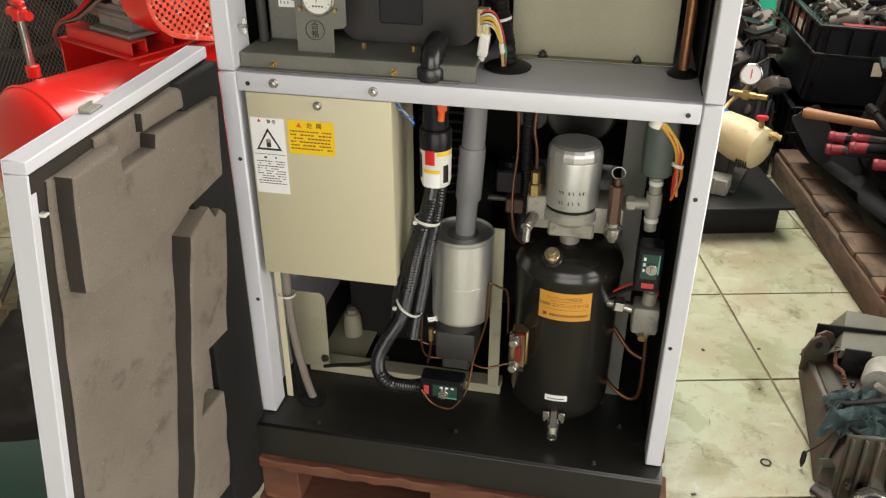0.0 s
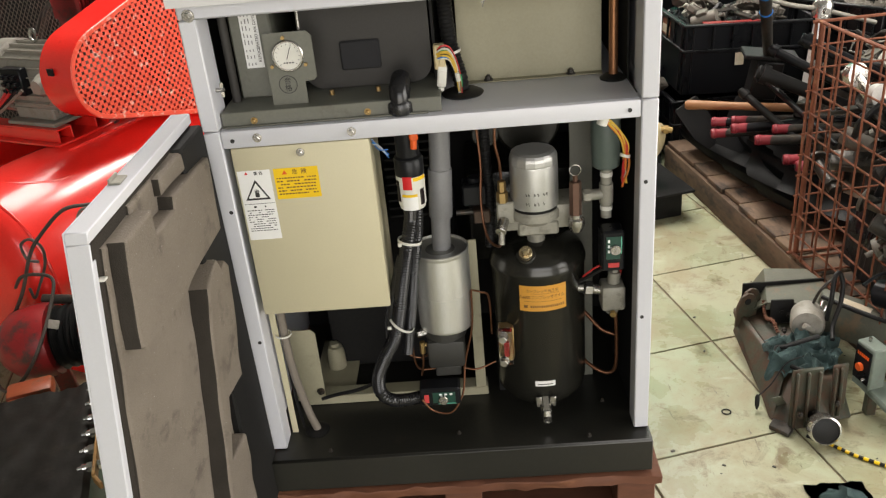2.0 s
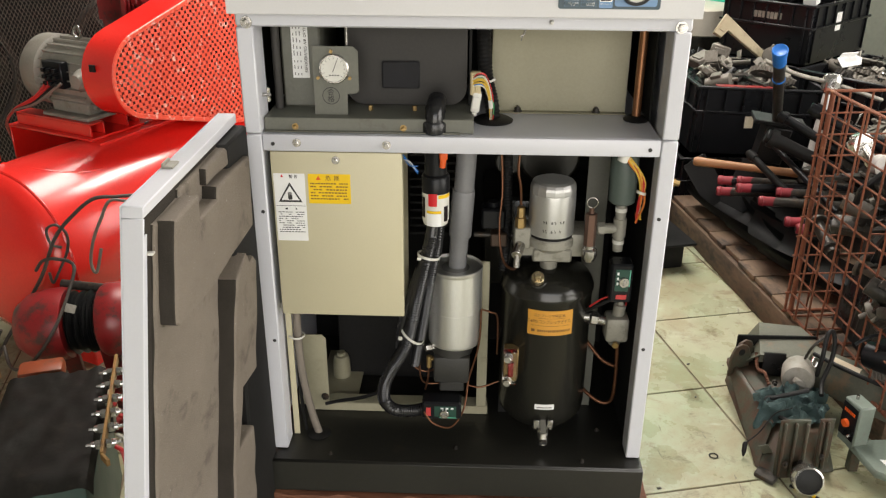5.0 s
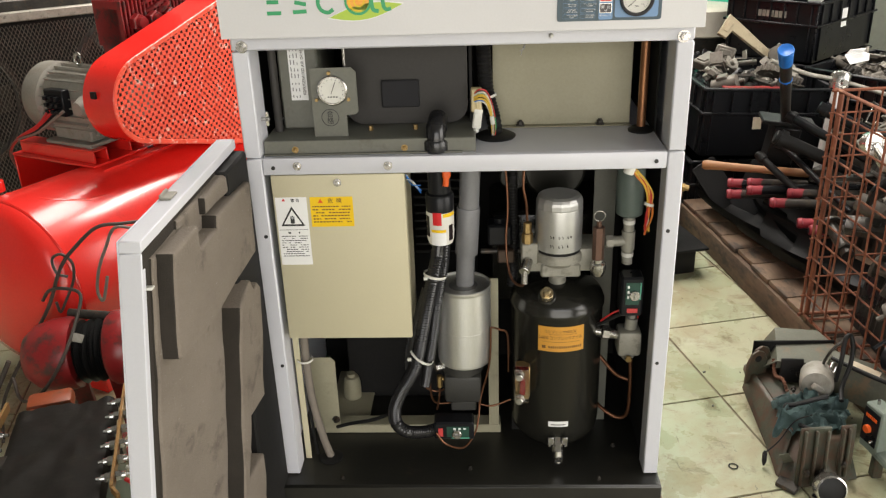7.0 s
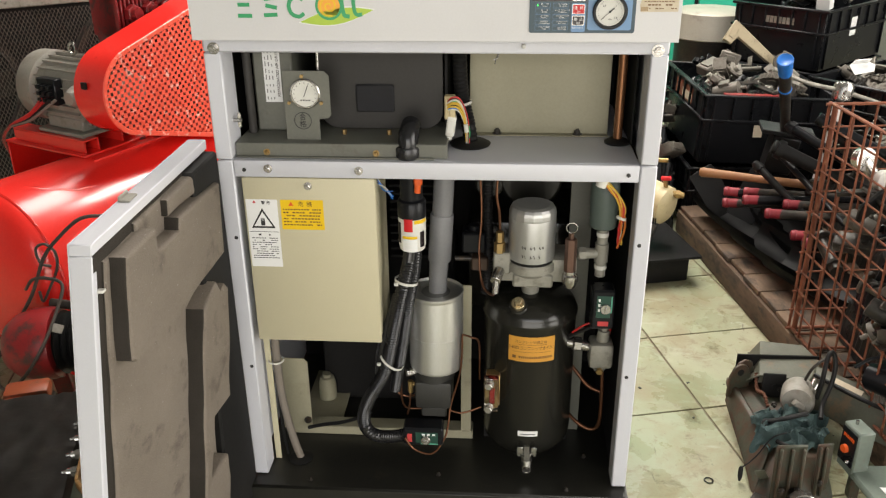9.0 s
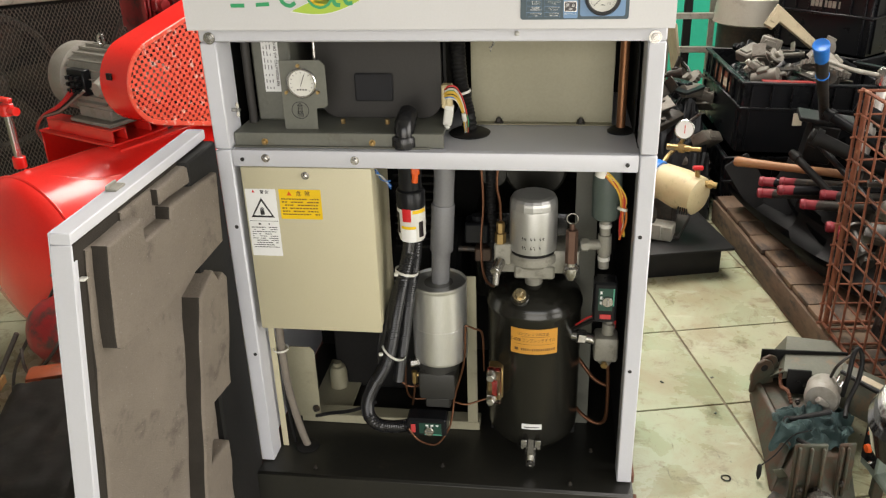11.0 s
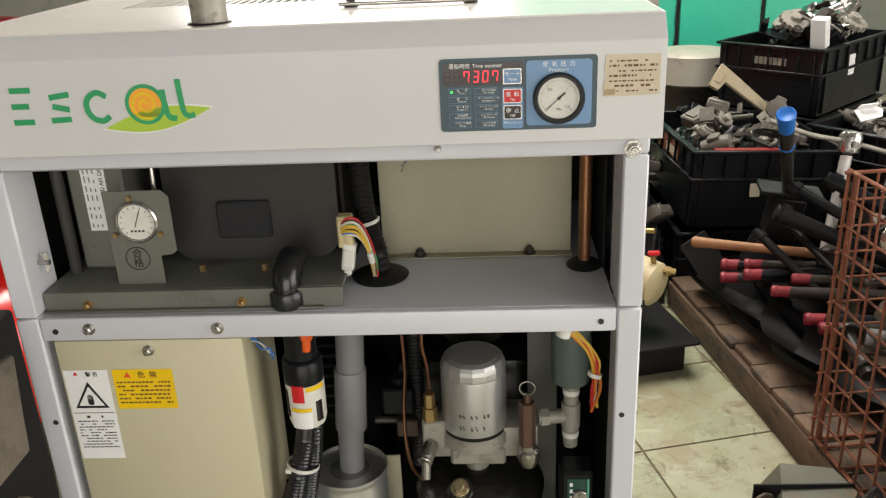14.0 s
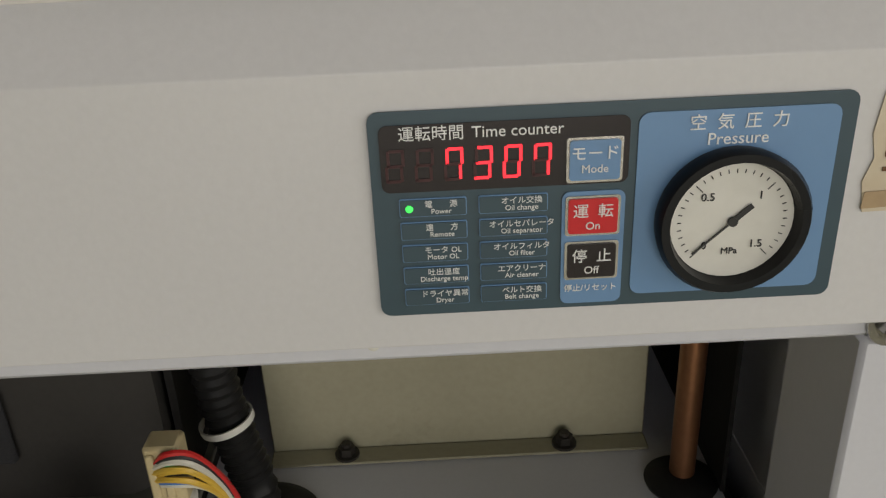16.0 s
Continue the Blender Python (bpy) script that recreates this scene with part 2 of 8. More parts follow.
def speckle(m, colour, size, share):
    """Fine specks of another colour strewn over a material."""
    nt = m.node_tree
    sock = nt.nodes["Principled BSDF"].inputs["Base Color"]
    source = sock.links[0].from_socket
    tc = nt.nodes.new("ShaderNodeTexCoord")
    cells_ = nt.nodes.new("ShaderNodeTexNoise")
    cells_.inputs["Scale"].default_value, cells_.inputs["Detail"].default_value = 1.0 / size, 1.0
    nt.links.new(tc.outputs["Object"], cells_.inputs["Vector"])
    cut = nt.nodes.new("ShaderNodeMapRange")
    cut.inputs["From Min"].default_value, cut.inputs["From Max"].default_value = share, share + 0.03
    nt.links.new(cells_.outputs["Fac"], cut.inputs["Value"])
    mix = nt.nodes.new("ShaderNodeMixRGB")
    nt.links.new(cut.outputs["Result"], mix.inputs["Fac"])
    nt.links.new(source, mix.inputs["Color1"])
    mix.inputs["Color2"].default_value = (*colour, 1.0)
    nt.links.new(mix.outputs["Color"], sock)


speckle(FOAM, (0.42, 0.39, 0.35), 0.0026, 0.755)
# charcoal of the foam border, also the shade painted on slab sides
FOAM_DARK = paint("charcoal foam border and side shade", (0.026, 0.022, 0.018), (0.042, 0.036, 0.03), rough=0.95, scale=20, fine=500, bump=0.5, spec=0.2)
OLIVE = paint("olive grey steel", (0.11, 0.112, 0.092), (0.15, 0.15, 0.125), rough=0.5, scale=6, fine=200, bump=0.05, dirt=(0.07, 0.055, 0.04), dirt_amount=0.6, edge=0.6)
ALU = paint("brushed aluminium", (0.78, 0.78, 0.75), (0.66, 0.66, 0.64), rough=0.42, metal=0.92, scale=12, fine=500, bump=0.06, stretch=(1, 1, 0.15))
ALU_CAP = paint("dull pressed aluminium", (0.36, 0.36, 0.345), (0.28, 0.28, 0.27), rough=0.34, metal=0.8, scale=12, fine=300, bump=0.05)
FILTER = paint("silver filter can", (0.56, 0.56, 0.54), (0.46, 0.46, 0.45), rough=0.36, metal=0.75, scale=8, fine=260, bump=0.05)
STEEL = paint("worn bright steel", (0.60, 0.58, 0.55), (0.34, 0.33, 0.31), rough=0.24, metal=0.95, scale=15, fine=200, bump=0.08)
CAST = paint("cast grey alloy", (0.33, 0.32, 0.275), (0.25, 0.24, 0.205), rough=0.6, metal=0.35, scale=14, fine=250, bump=0.25, dirt=(0.08, 0.07, 0.05), dirt_amount=0.5)
BRASS = paint("tarnished brass", (0.42, 0.29, 0.12), (0.3, 0.2, 0.09), rough=0.38, metal=0.85, scale=20, fine=200, bump=0.05)
COPPER = paint("dull copper", (0.36, 0.17, 0.085), (0.25, 0.115, 0.06), rough=0.4, metal=0.85, scale=14, fine=200, bump=0.05)
COPPER_DARK = paint("darkened copper", (0.2, 0.09, 0.05), (0.12, 0.055, 0.03), rough=0.42, metal=0.85, scale=14, fine=200, bump=0.05)
PVC = paint("grey plastic pipe", (0.15, 0.15, 0.155), (0.19, 0.19, 0.195), rough=0.45, scale=10, fine=200, bump=0.04)
SOLENOID = paint("grey-green moulded case", (0.075, 0.10, 0.088), (0.095, 0.12, 0.105), rough=0.5, scale=10, fine=200, bump=0.04)
RED_PAINT = paint("glossy red enamel", (0.86, 0.03, 0.022), (0.74, 0.02, 0.016), rough=0.24, scale=4, fine=150, bump=0.04, dirt=(0.4, 0.016, 0.012), dirt_amount=0.5, edge=0.64, coat=0.6, rough_var=0.06)
RED_WORN = paint("worn red enamel", (0.30, 0.018, 0.02), (0.19, 0.012, 0.013), rough=0.36, scale=9, fine=120, bump=0.12, dirt=(0.045, 0.032, 0.028), dirt_amount=0.9, edge=0.5)
RED_GUARD = paint("chipped red guard paint", (0.95, 0.13, 0.08), (0.86, 0.09, 0.055), rough=0.28, scale=14, fine=150, bump=0.05, dirt=(0.8, 0.68, 0.6), dirt_amount=0.9, edge=0.57)
MOTOR_GREY = paint("grey motor paint", (0.30, 0.28, 0.245), (0.22, 0.205, 0.175), rough=0.45, scale=8, fine=160, bump=0.12, dirt=(0.14, 0.11, 0.08), dirt_amount=0.5)
RUST = paint("rusted red-brown wire", (0.26, 0.082, 0.038), (0.12, 0.038, 0.02), rough=0.75, metal=0.1, scale=14, fine=240, bump=0.3, dirt=(0.42, 0.22, 0.12), dirt_amount=0.5)
WOOD = paint("grimy pallet wood", (0.17, 0.105, 0.062), (0.07, 0.043, 0.027), rough=0.8, scale=6, fine=60, bump=0.5, stretch=(1, 0.4, 1), dirt=(0.028, 0.02, 0.015), dirt_amount=0.9, edge=0.5)
WOOD_RED = paint("reddish pallet wood", (0.17, 0.062, 0.03), (0.08, 0.03, 0.017), rough=0.75, scale=9, fine=70, bump=0.5, stretch=(0.3, 1, 1), dirt=(0.32, 0.14, 0.07), dirt_amount=0.7, edge=0.6)
HANDLE_WOOD = paint("varnished hammer handle", (0.33, 0.15, 0.06), (0.24, 0.1, 0.04), rough=0.5, scale=8, fine=100, bump=0.1)
GREEN_GREY = paint("oily grey-green machine paint", (0.056, 0.062, 0.04), (0.026, 0.026, 0.016), rough=0.55, scale=9, fine=140, bump=0.3, dirt=(0.058, 0.032, 0.018), dirt_amount=1.0, edge=0.46)
RAG = paint("teal work rag", (0.06, 0.11, 0.112), (0.10, 0.155, 0.15), rough=0.95, scale=14, fine=300, bump=0.5, dirt=(0.02, 0.03, 0.03), dirt_amount=0.7)
WHITE = paint("white print", (0.78, 0.78, 0.77), (0.72, 0.72, 0.71), rough=0.45, bump=0.0)
YELLOW = paint("yellow warning label", (0.80, 0.52, 0.005), (0.74, 0.47, 0.005), rough=0.42, bump=0.0)
ORANGE_LABEL = paint("amber label", (0.62, 0.30, 0.045), (0.55, 0.26, 0.04), rough=0.4, bump=0.0)
INK = paint("black ink", (0.012, 0.012, 0.012), (0.02, 0.02, 0.02), rough=0.5, bump=0.0)
INK_BROWN = paint("brown ink", (0.16, 0.075, 0.02), (0.12, 0.05, 0.015), rough=0.5, bump=0.0)
RED_INK = paint("red print", (0.6, 0.01, 0.015), (0.55, 0.01, 0.015), rough=0.4, bump=0.0)
ORANGE = paint("orange plastic", (0.75, 0.11, 0.015), (0.65, 0.09, 0.012), rough=0.4, bump=0.02)
WHITE_PLASTIC = paint("milky plastic", (0.66, 0.65, 0.60), (0.58, 0.57, 0.52), rough=0.45, bump=0.03)
CREAM_PLASTIC = paint("yellowed plastic", (0.55, 0.46, 0.27), (0.47, 0.38, 0.21), rough=0.5, scale=12, bump=0.05, dirt=(0.2, 0.15, 0.08), dirt_amount=0.5)
TEAL_FACE = paint("dark teal print", (0.035, 0.07, 0.09), (0.03, 0.06, 0.08), rough=0.4, bump=0.0)
BLUE_FACE = paint("light blue print", (0.14, 0.27, 0.46), (0.13, 0.25, 0.43), rough=0.35, bump=0.0)
KEY_BLACK = paint("smoked window", (0.012, 0.008, 0.01), (0.016, 0.01, 0.012), rough=0.2, bump=0.0)
DIAL = paint("aged dial face", (0.68, 0.67, 0.62), (0.6, 0.59, 0.54), rough=0.5, scale=30, bump=0.0)
GREEN_LOGO = paint("green print", (0.02, 0.32, 0.12), (0.02, 0.29, 0.11), rough=0.4, bump=0.0)
LIME_LOGO = paint("lime print", (0.40, 0.55, 0.05), (0.34, 0.5, 0.05), rough=0.4, bump=0.0)
LOGO_ORANGE = paint("orange print", (0.85, 0.30, 0.03), (0.80, 0.42, 0.04), rough=0.4, scale=40, bump=0.0)
OLD_PAPER = paint("yellowed paper label", (0.62, 0.55, 0.43), (0.52, 0.43, 0.30), rough=0.6, scale=25, bump=0.03)
WIRE_YELLOW = paint("yellow wire", (0.65, 0.42, 0.06), rough=0.4, bump=0.0)
WIRE_ORANGE = paint("orange wire", (0.62, 0.18, 0.03), rough=0.4, bump=0.0)
WIRE_RED = paint("red wire", (0.5, 0.02, 0.02), rough=0.4, bump=0.0)
WIRE_GREY = paint("grey cable", (0.2, 0.17, 0.14), (0.15, 0.13, 0.11), rough=0.5, bump=0.03)
WIRE_WHITE = paint("white wire", (0.6, 0.58, 0.5), rough=0.4, bump=0.0)
BLUE_PLASTIC = paint("blue plastic cap", (0.015, 0.16, 0.55), (0.012, 0.13, 0.45), rough=0.4, scale=25, bump=0.03)
RED_DIP = paint("red vinyl grip end", (0.27, 0.018, 0.03), (0.17, 0.012, 0.018), rough=0.5, scale=20, bump=0.05)
LED_RED = glow("lit red segment", (1.0, 0.03, 0.05), 2.2)
LED_DIM = paint("unlit segment", (0.05, 0.008, 0.01), rough=0.3, bump=0.0)
LED_GREEN = glow("lit green lamp", (0.05, 1.0, 0.15), 1.6)
GLASS = clear("clear plastic", (0.95, 0.93, 0.9), 0.08)
OIL_RED = paint("red oil column", (0.35, 0.02, 0.015), rough=0.2, bump=0.0)
GREEN_SHEET = paint("turquoise green sheet", (0.035, 0.50, 0.34), (0.025, 0.40, 0.27), rough=0.3, scale=2, fine=40, bump=0.05)
SCRAP = paint("greasy scrap steel", (0.024, 0.022, 0.02), (0.062, 0.056, 0.049), rough=0.38, metal=0.4, scale=20, fine=120, bump=0.25, dirt=(0.11, 0.07, 0.045), dirt_amount=0.6, spec=0.3)
SCRAP_PALE = paint("pale scrap casting", (0.36, 0.34, 0.295), (0.21, 0.19, 0.16), rough=0.45, metal=0.25, scale=20, fine=120, bump=0.2, dirt=(0.06, 0.05, 0.04), dirt_amount=0.7)
SCRAP_MID = paint("dusty brown-grey casting", (0.17, 0.15, 0.125), (0.085, 0.075, 0.062), rough=0.5, metal=0.2, scale=20, fine=120, bump=0.2, dirt=(0.05, 0.04, 0.03), dirt_amount=0.7)
WALL_PAINT = paint("grimy workshop wall", (0.24, 0.24, 0.21), (0.18, 0.18, 0.16), rough=0.8, scale=1.5, fine=30, bump=0.1, dirt=(0.1, 0.09, 0.08), dirt_amount=0.5)
CEIL_PAINT = paint("roof sheet", (0.2, 0.2, 0.19), (0.15, 0.15, 0.14), rough=0.8, scale=1.0, fine=20, bump=0.1)


def floor_tile():
    """Worn pale green tile: broad dirt that runs across tiles, small stains, dark scuffs, glossy patches."""
    m = bpy.data.materials.new("worn pale green floor tile")
    m.use_nodes = True
    nd, ln = m.node_tree.nodes, m.node_tree.links
    bsdf = nd["Principled BSDF"]
    geo = nd.new("ShaderNodeNewGeometry")
    info = nd.new("ShaderNodeObjectInfo")

    def noise_tex(sc, detail, rough_n, stretch=None, warp=0.0):
        n = nd.new("ShaderNodeTexNoise")
        n.inputs["Scale"].default_value, n.inputs["Detail"].default_value, n.inputs["Roughness"].default_value, n.inputs["Distortion"].default_value = sc, detail, rough_n, warp
        if stretch:
            mp = nd.new("ShaderNodeMapping")
            mp.inputs["Scale"].default_value, mp.inputs["Rotation"].default_value = stretch, (0, 0, radians(35))
            ln.new(geo.outputs["Position"], mp.inputs["Vector"])
            ln.new(mp.outputs["Vector"], n.inputs["Vector"])
        else:
            ln.new(geo.outputs["Position"], n.inputs["Vector"])
        return n.outputs["Fac"]

    def step_of(fac, lo, hi, top):
        r = nd.new("ShaderNodeMapRange")
        r.inputs["From Min"].default_value, r.inputs["From Max"].default_value, r.inputs["To Max"].default_value = lo, hi, top
        ln.new(fac, r.inputs["Value"])
        return r.outputs["Result"]

    def mixed(c1, c2, fac):
        x = nd.new("ShaderNodeMixRGB")
        ln.new(fac, x.inputs["Fac"])
        for k, c in ((1, c1), (2, c2)):
            if isinstance(c, tuple):
                x.inputs[k].default_value = (*c, 1)
            else:
                ln.new(c, x.inputs[k])
        return x.outputs["Color"]

    c = mixed((0.308, 0.324, 0.204), (0.368, 0.359, 0.248), step_of(noise_tex(1.7, 5, 0.6), 0.38, 0.62, 1.0))
    c = mixed(c, (0.295, 0.34, 0.23), step_of(info.outputs["Random"], 0.0, 1.0, 0.45))
    c = mixed(c, (0.265, 0.228, 0.137), step_of(noise_tex(3.2, 8, 0.7, warp=0.4), 0.44, 0.60, 0.85))
    c = mixed(c, (0.15, 0.115, 0.065), step_of(noise_tex(11, 9, 0.76, warp=0.6), 0.535, 0.65, 0.85))
    c = mixed(c, (0.09, 0.07, 0.05), step_of(noise_tex(60, 9, 0.68, (1, 0.2, 1), 0.8), 0.635, 0.685, 0.85))
    c = mixed(c, (0.12, 0.09, 0.055), step_of(noise_tex(130, 8, 0.7), 0.60, 0.68, 0.6))
    c = mixed(c, (0.10, 0.075, 0.045), step_of(noise_tex(38, 9, 0.75, (0.16, 1, 1), 1.2), 0.65, 0.70, 0.8))
    c = mixed(c, (0.50, 0.51, 0.40), step_of(noise_tex(14, 7, 0.65, (0.3, 1, 1)), 0.60, 0.72, 0.5))
    ln.new(c, bsdf.inputs["Base Color"])
    ln.new(step_of(noise_tex(5, 5, 0.6), 0.3, 0.7, 0.7), bsdf.inputs["Roughness"])
    bp = nd.new("ShaderNodeBump")
    bp.inputs["Strength"].default_value, bp.inputs["Distance"].default_value = 0.12, 0.002
    ln.new(noise_tex(60, 6, 0.6), bp.inputs["Height"])
    ln.new(bp.outputs["Normal"], bsdf.inputs["Normal"])
    return m


FLOOR = floor_tile()
JOINT = paint("grimy floor joint", (0.10, 0.07, 0.04), (0.17, 0.13, 0.08), rough=0.8, scale=5, bump=0.1)

# ---------------------------------------------------------------- setting
single("floor", boxm(-5, 5.15, -5, 5.4, -0.2, -0.0045, 0), JOINT, "worn pale green tiled workshop floor", "floor", kind="structure", smooth=False)
single("ceiling", merge(boxm(-5, -0.8, -5, 5.4, 4.3, 4.4, 0), boxm(0.6, 1.0, -5, 5.4, 4.3, 4.4, 0), boxm(1.8, 5.15, -5, 5.4, 4.3, 4.4, 0), *[boxm(x0, x1, y0, y1, 4.3, 4.4, 0) for x0, x1 in ((-0.8, 0.6), (1.0, 1.8)) for y0, y1 in ((-5, 1.3), (4.5, 5.4))]), CEIL_PAINT, "plain grey workshop roof, unseen, with two openings added for light", "ceiling", kind="structure", smooth=False)
single("wall_west", boxm(-5.15, -5, -5, 5.4, 0, 4.3, 0), WALL_PAINT, "grimy painted workshop wall", "wall", kind="structure", smooth=False)
single("wall_east", merge(boxm(5, 5.15, 1.8, 5.4, 0, 4.3, 0), boxm(5, 5.15, -5, -4.4, 0, 4.3, 0), boxm(5, 5.15, -4.4, 1.8, 3.6, 4.3, 0)), WALL_PAINT, "workshop wall with an open side shutter", "wall", kind="structure", smooth=False)
single("wall_north", merge(boxm(-5, 5.15, 5.4, 5.55, 0, 2.0, 0), boxm(-5, 5.15, 5.4, 5.55, 3.5, 4.3, 0), boxm(-5, -1.6, 5.4, 5.55, 2.0, 3.5, 0), boxm(3.8, 5.15, 5.4, 5.55, 2.0, 3.5, 0)), WALL_PAINT, "grimy workshop wall with a long window", "wall", kind="structure", smooth=False)
single("wall_south", merge(boxm(-5, -1.0, -5.15, -5, 0, 4.3, 0), boxm(3.4, 5.15, -5.15, -5, 0, 4.3, 0), boxm(-1.0, 3.4, -5.15, -5, 3.5, 4.3, 0)), WALL_PAINT, "workshop wall round an open shutter doorway", "wall", kind="structure", smooth=False)

# ---------------------------------------------------------------- the compressor cabinet
DEPTH = 0.60


def bolt(name, x, y, z, r, parent, material=None, h=0.009, way=(0, -1, 0)):
    """A hex-headed bolt with a washer, seated at y and pointing to the front."""
    q = Vector(way)
    p = Vector((x, y, z))
    bm = merge(cyl(p, p + q * h * 0.2, r * 1.25, n=20), cyl(p + q * h * 0.2, p + q * h, r * 0.9, r * 0.84, n=6, b=0.0008), cyl(p + q * h, p + q * h * 1.25, r * 0.5, r * 0.45, n=10))
    return part(name, bm, material or STEEL, parent, smooth=False)


cab = thing("compressor_cabinet", (0.4, 0.3, 0.14), "pale grey steel compressor cabinet with front panels off", "compressor")
for x0, x1 in ((0, 0.03), (0.77, 0.80)):
    part("lower_post", boxm(x0, x1, 0, 0.05, 0.225, 0.9425, 0.0025), GREY_PAINT, cab)
    part("upper_post", boxm(x0, x1, 0, 0.07, 0.944, 1.139, 0.0025), GREY_PAINT, cab)
    part("rear_post", boxm(x0, x1, DEPTH - 0.05, DEPTH, 0.225, 1.139, 0.0025), GREY_PAINT, cab)
part("front_rail", merge(boxm(0.0305, 0.7695, 0.001, 0.012, 0.9105, 0.943, 0.003, 2)), GREY_PAINT, cab)
part("shelf_panel", boxm(0.0305, 0.7695, 0.0125, DEPTH - 0.05, 0.936, 0.9425, 0.001), GREY_PAINT, cab)
part("lip_rail", boxm(0.0, 0.80, 0.0005, 0.05, 1.1395, 1.170, 0.003), GREY_PAINT, cab)
for x0, x1 in ((0.0, 0.004), (0.796, 0.80)):
    part("side_panel", boxm(x0, x1, 0.0505 if x0 < 0.1 else 0.0705, DEPTH - 0.05, 0.225, 0.9438, 0.001), GREY_PAINT, cab)
    part("side_panel", boxm(x0, x1, 0.0705, DEPTH - 0.05, 0.944, 1.165, 0.001), GREY_PAINT, cab)
part("rear_panel", boxm(0.03, 0.77, DEPTH - 0.006, DEPTH - 0.001, 0.225, 1.165, 0.001), GREY_PAINT, cab)
# header cowl with its bevelled top edge
side = [(-0.03, 1.166), (-0.03, 1.2745), (-0.0105, 1.3005), (DEPTH + 0.01, 1.3005), (DEPTH + 0.01, 1.166)]
bm = bmesh.new()
outer = [[bm.verts.new((x, y, z)) for y, z in side] for x in (-0.005, 0.807)]
for k in range(len(side) - 1):
    if k != 2:
        bm.faces.new((outer[0][k], outer[0][k + 1], outer[1][k + 1], outer[1][k]))
bm.faces.new(outer[0][::-1])
bm.faces.new(outer[1])
bmesh.ops.recalc_face_normals(bm, faces=bm.faces[:])
cowl = part("cowl", bm, HEAD_PAINT, cab, smooth=False)
md = cowl.modifiers.new("sheet", "SOLIDIFY")
md.thickness, md.offset = 0.002, -1
md = cowl.modifiers.new("edges", "BEVEL")
md.width, md.segments, md.limit_method = 0.004, 2, "ANGLE"
# roof sheet with slots cut through
def slotted(x0, x1, y0, y1, z, holes):
    """A sheet with rectangular holes."""
    xs = sorted({x0, x1, *[v for h in holes for v in h[:2]]})
    ys = sorted({y0, y1, *[v for h in holes for v in h[2:]]})
    bm = bmesh.new()
    vs = {}
    for i in range(len(xs) - 1):
        for j in range(len(ys) - 1):
            cx, cy = (xs[i] + xs[i + 1]) / 2, (ys[j] + ys[j + 1]) / 2
            if any(h[0] < cx < h[1] and h[2] < cy < h[3] for h in holes):
                continue
            q = []
            for a, b in ((i, j), (i + 1, j), (i + 1, j + 1), (i, j + 1)):
                if (a, b) not in vs:
                    vs[a, b] = bm.verts.new((xs[a], ys[b], z))
                q.append(vs[a, b])
            bm.faces.new(q)
    g = bmesh.ops.extrude_face_region(bm, geom=bm.faces[:])
    bmesh.ops.translate(bm, vec=(0, 0, -0.002), verts=[v for v in g["geom"] if isinstance(v, bmesh.types.BMVert)])
    bmesh.ops.recalc_face_normals(bm, faces=bm.faces[:])
    return bm


holes = [(0.112 + k * 0.0125, 0.120 + k * 0.0125, 0.24, 0.46) for k in range(25)] + [(0.473, 0.576, 0.205, 0.36)]
part("roof_panel", slotted(-0.001, 0.803, -0.0115, DEPTH + 0.006, 1.3015, holes), ROOF_PAINT, cab, smooth=False)
part("roof_grille", merge(*[boxm(0.4745 + k * 0.0128, 0.4785 + k * 0.0128, 0.204, 0.361, 1.2985, 1.3025, 0) for k in range(8)], *[boxm(0.471, 0.578, 0.23 + k * 0.033, 0.2325 + k * 0.033, 1.2965, 1.2982, 0) for k in range(4)]), ROOF_PAINT, cab, smooth=False)
# black sheet below the roof slots, standing for the dark inside
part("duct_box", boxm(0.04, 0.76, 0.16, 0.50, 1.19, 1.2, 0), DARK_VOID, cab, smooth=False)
# base tray
part("base_top", boxm(-0.008, 0.803, -0.035, DEPTH + 0.02, 0.208, 0.222, 0.003), BASE_BLACK, cab, "oily black base plate")
part("base_front", boxm(-0.008, 0.803, -0.04, -0.0352, 0.142, 0.2215, 0.003), BASE_BLACK, cab)
for x0, x1 in ((0.0, 0.01), (0.79, 0.80)):
    part("base_side", boxm(x0, x1, -0.035, DEPTH, 0.142, 0.2078, 0.002), BASE_BLACK, cab)
part("base_rear", boxm(0.0, 0.80, DEPTH + 0.0002, DEPTH + 0.01, 0.142, 0.2078, 0.002), BASE_BLACK, cab)
for x, z, r in ((0.095, 0.928, 0.0065), (0.263, 0.926, 0.0065)):
    bolt("bolt", x, 0.001, z, r, cab)
for x in (0.02, 0.7805):
    bolt("bolt", x, 0.0, 1.147, 0.0085, cab)
part("pin", lathe([(0.004, 0), (0.004, 0.004), (0.0025, 0.008), (0, 0.009)], (0.556, 0.0, 1.1535), (0, -1, 0), 12), WHITE_PLASTIC, cab)
for x, z in ((0.05, 0.925), (0.75, 0.925), (0.0205, 0.788), (0.7805, 0.788), (0.0205, 0.5), (0.7805, 0.5)):
    part("screw_hole", cyl((x, 0.0015, z), (x, -0.0006, z), 0.0038, n=14), INK, cab)
for x, y in ((0.125, -0.012), (0.674, -0.014), (0.40, 0.02), (0.72, 0.1)):
    part("bolt", merge(cyl((x, y, 0.2215), (x, y, 0.226), 0.005, n=6), cyl((x, y, 0.226), (x, y, 0.231), 0.003, n=10)), SCRAP, cab, smooth=False)

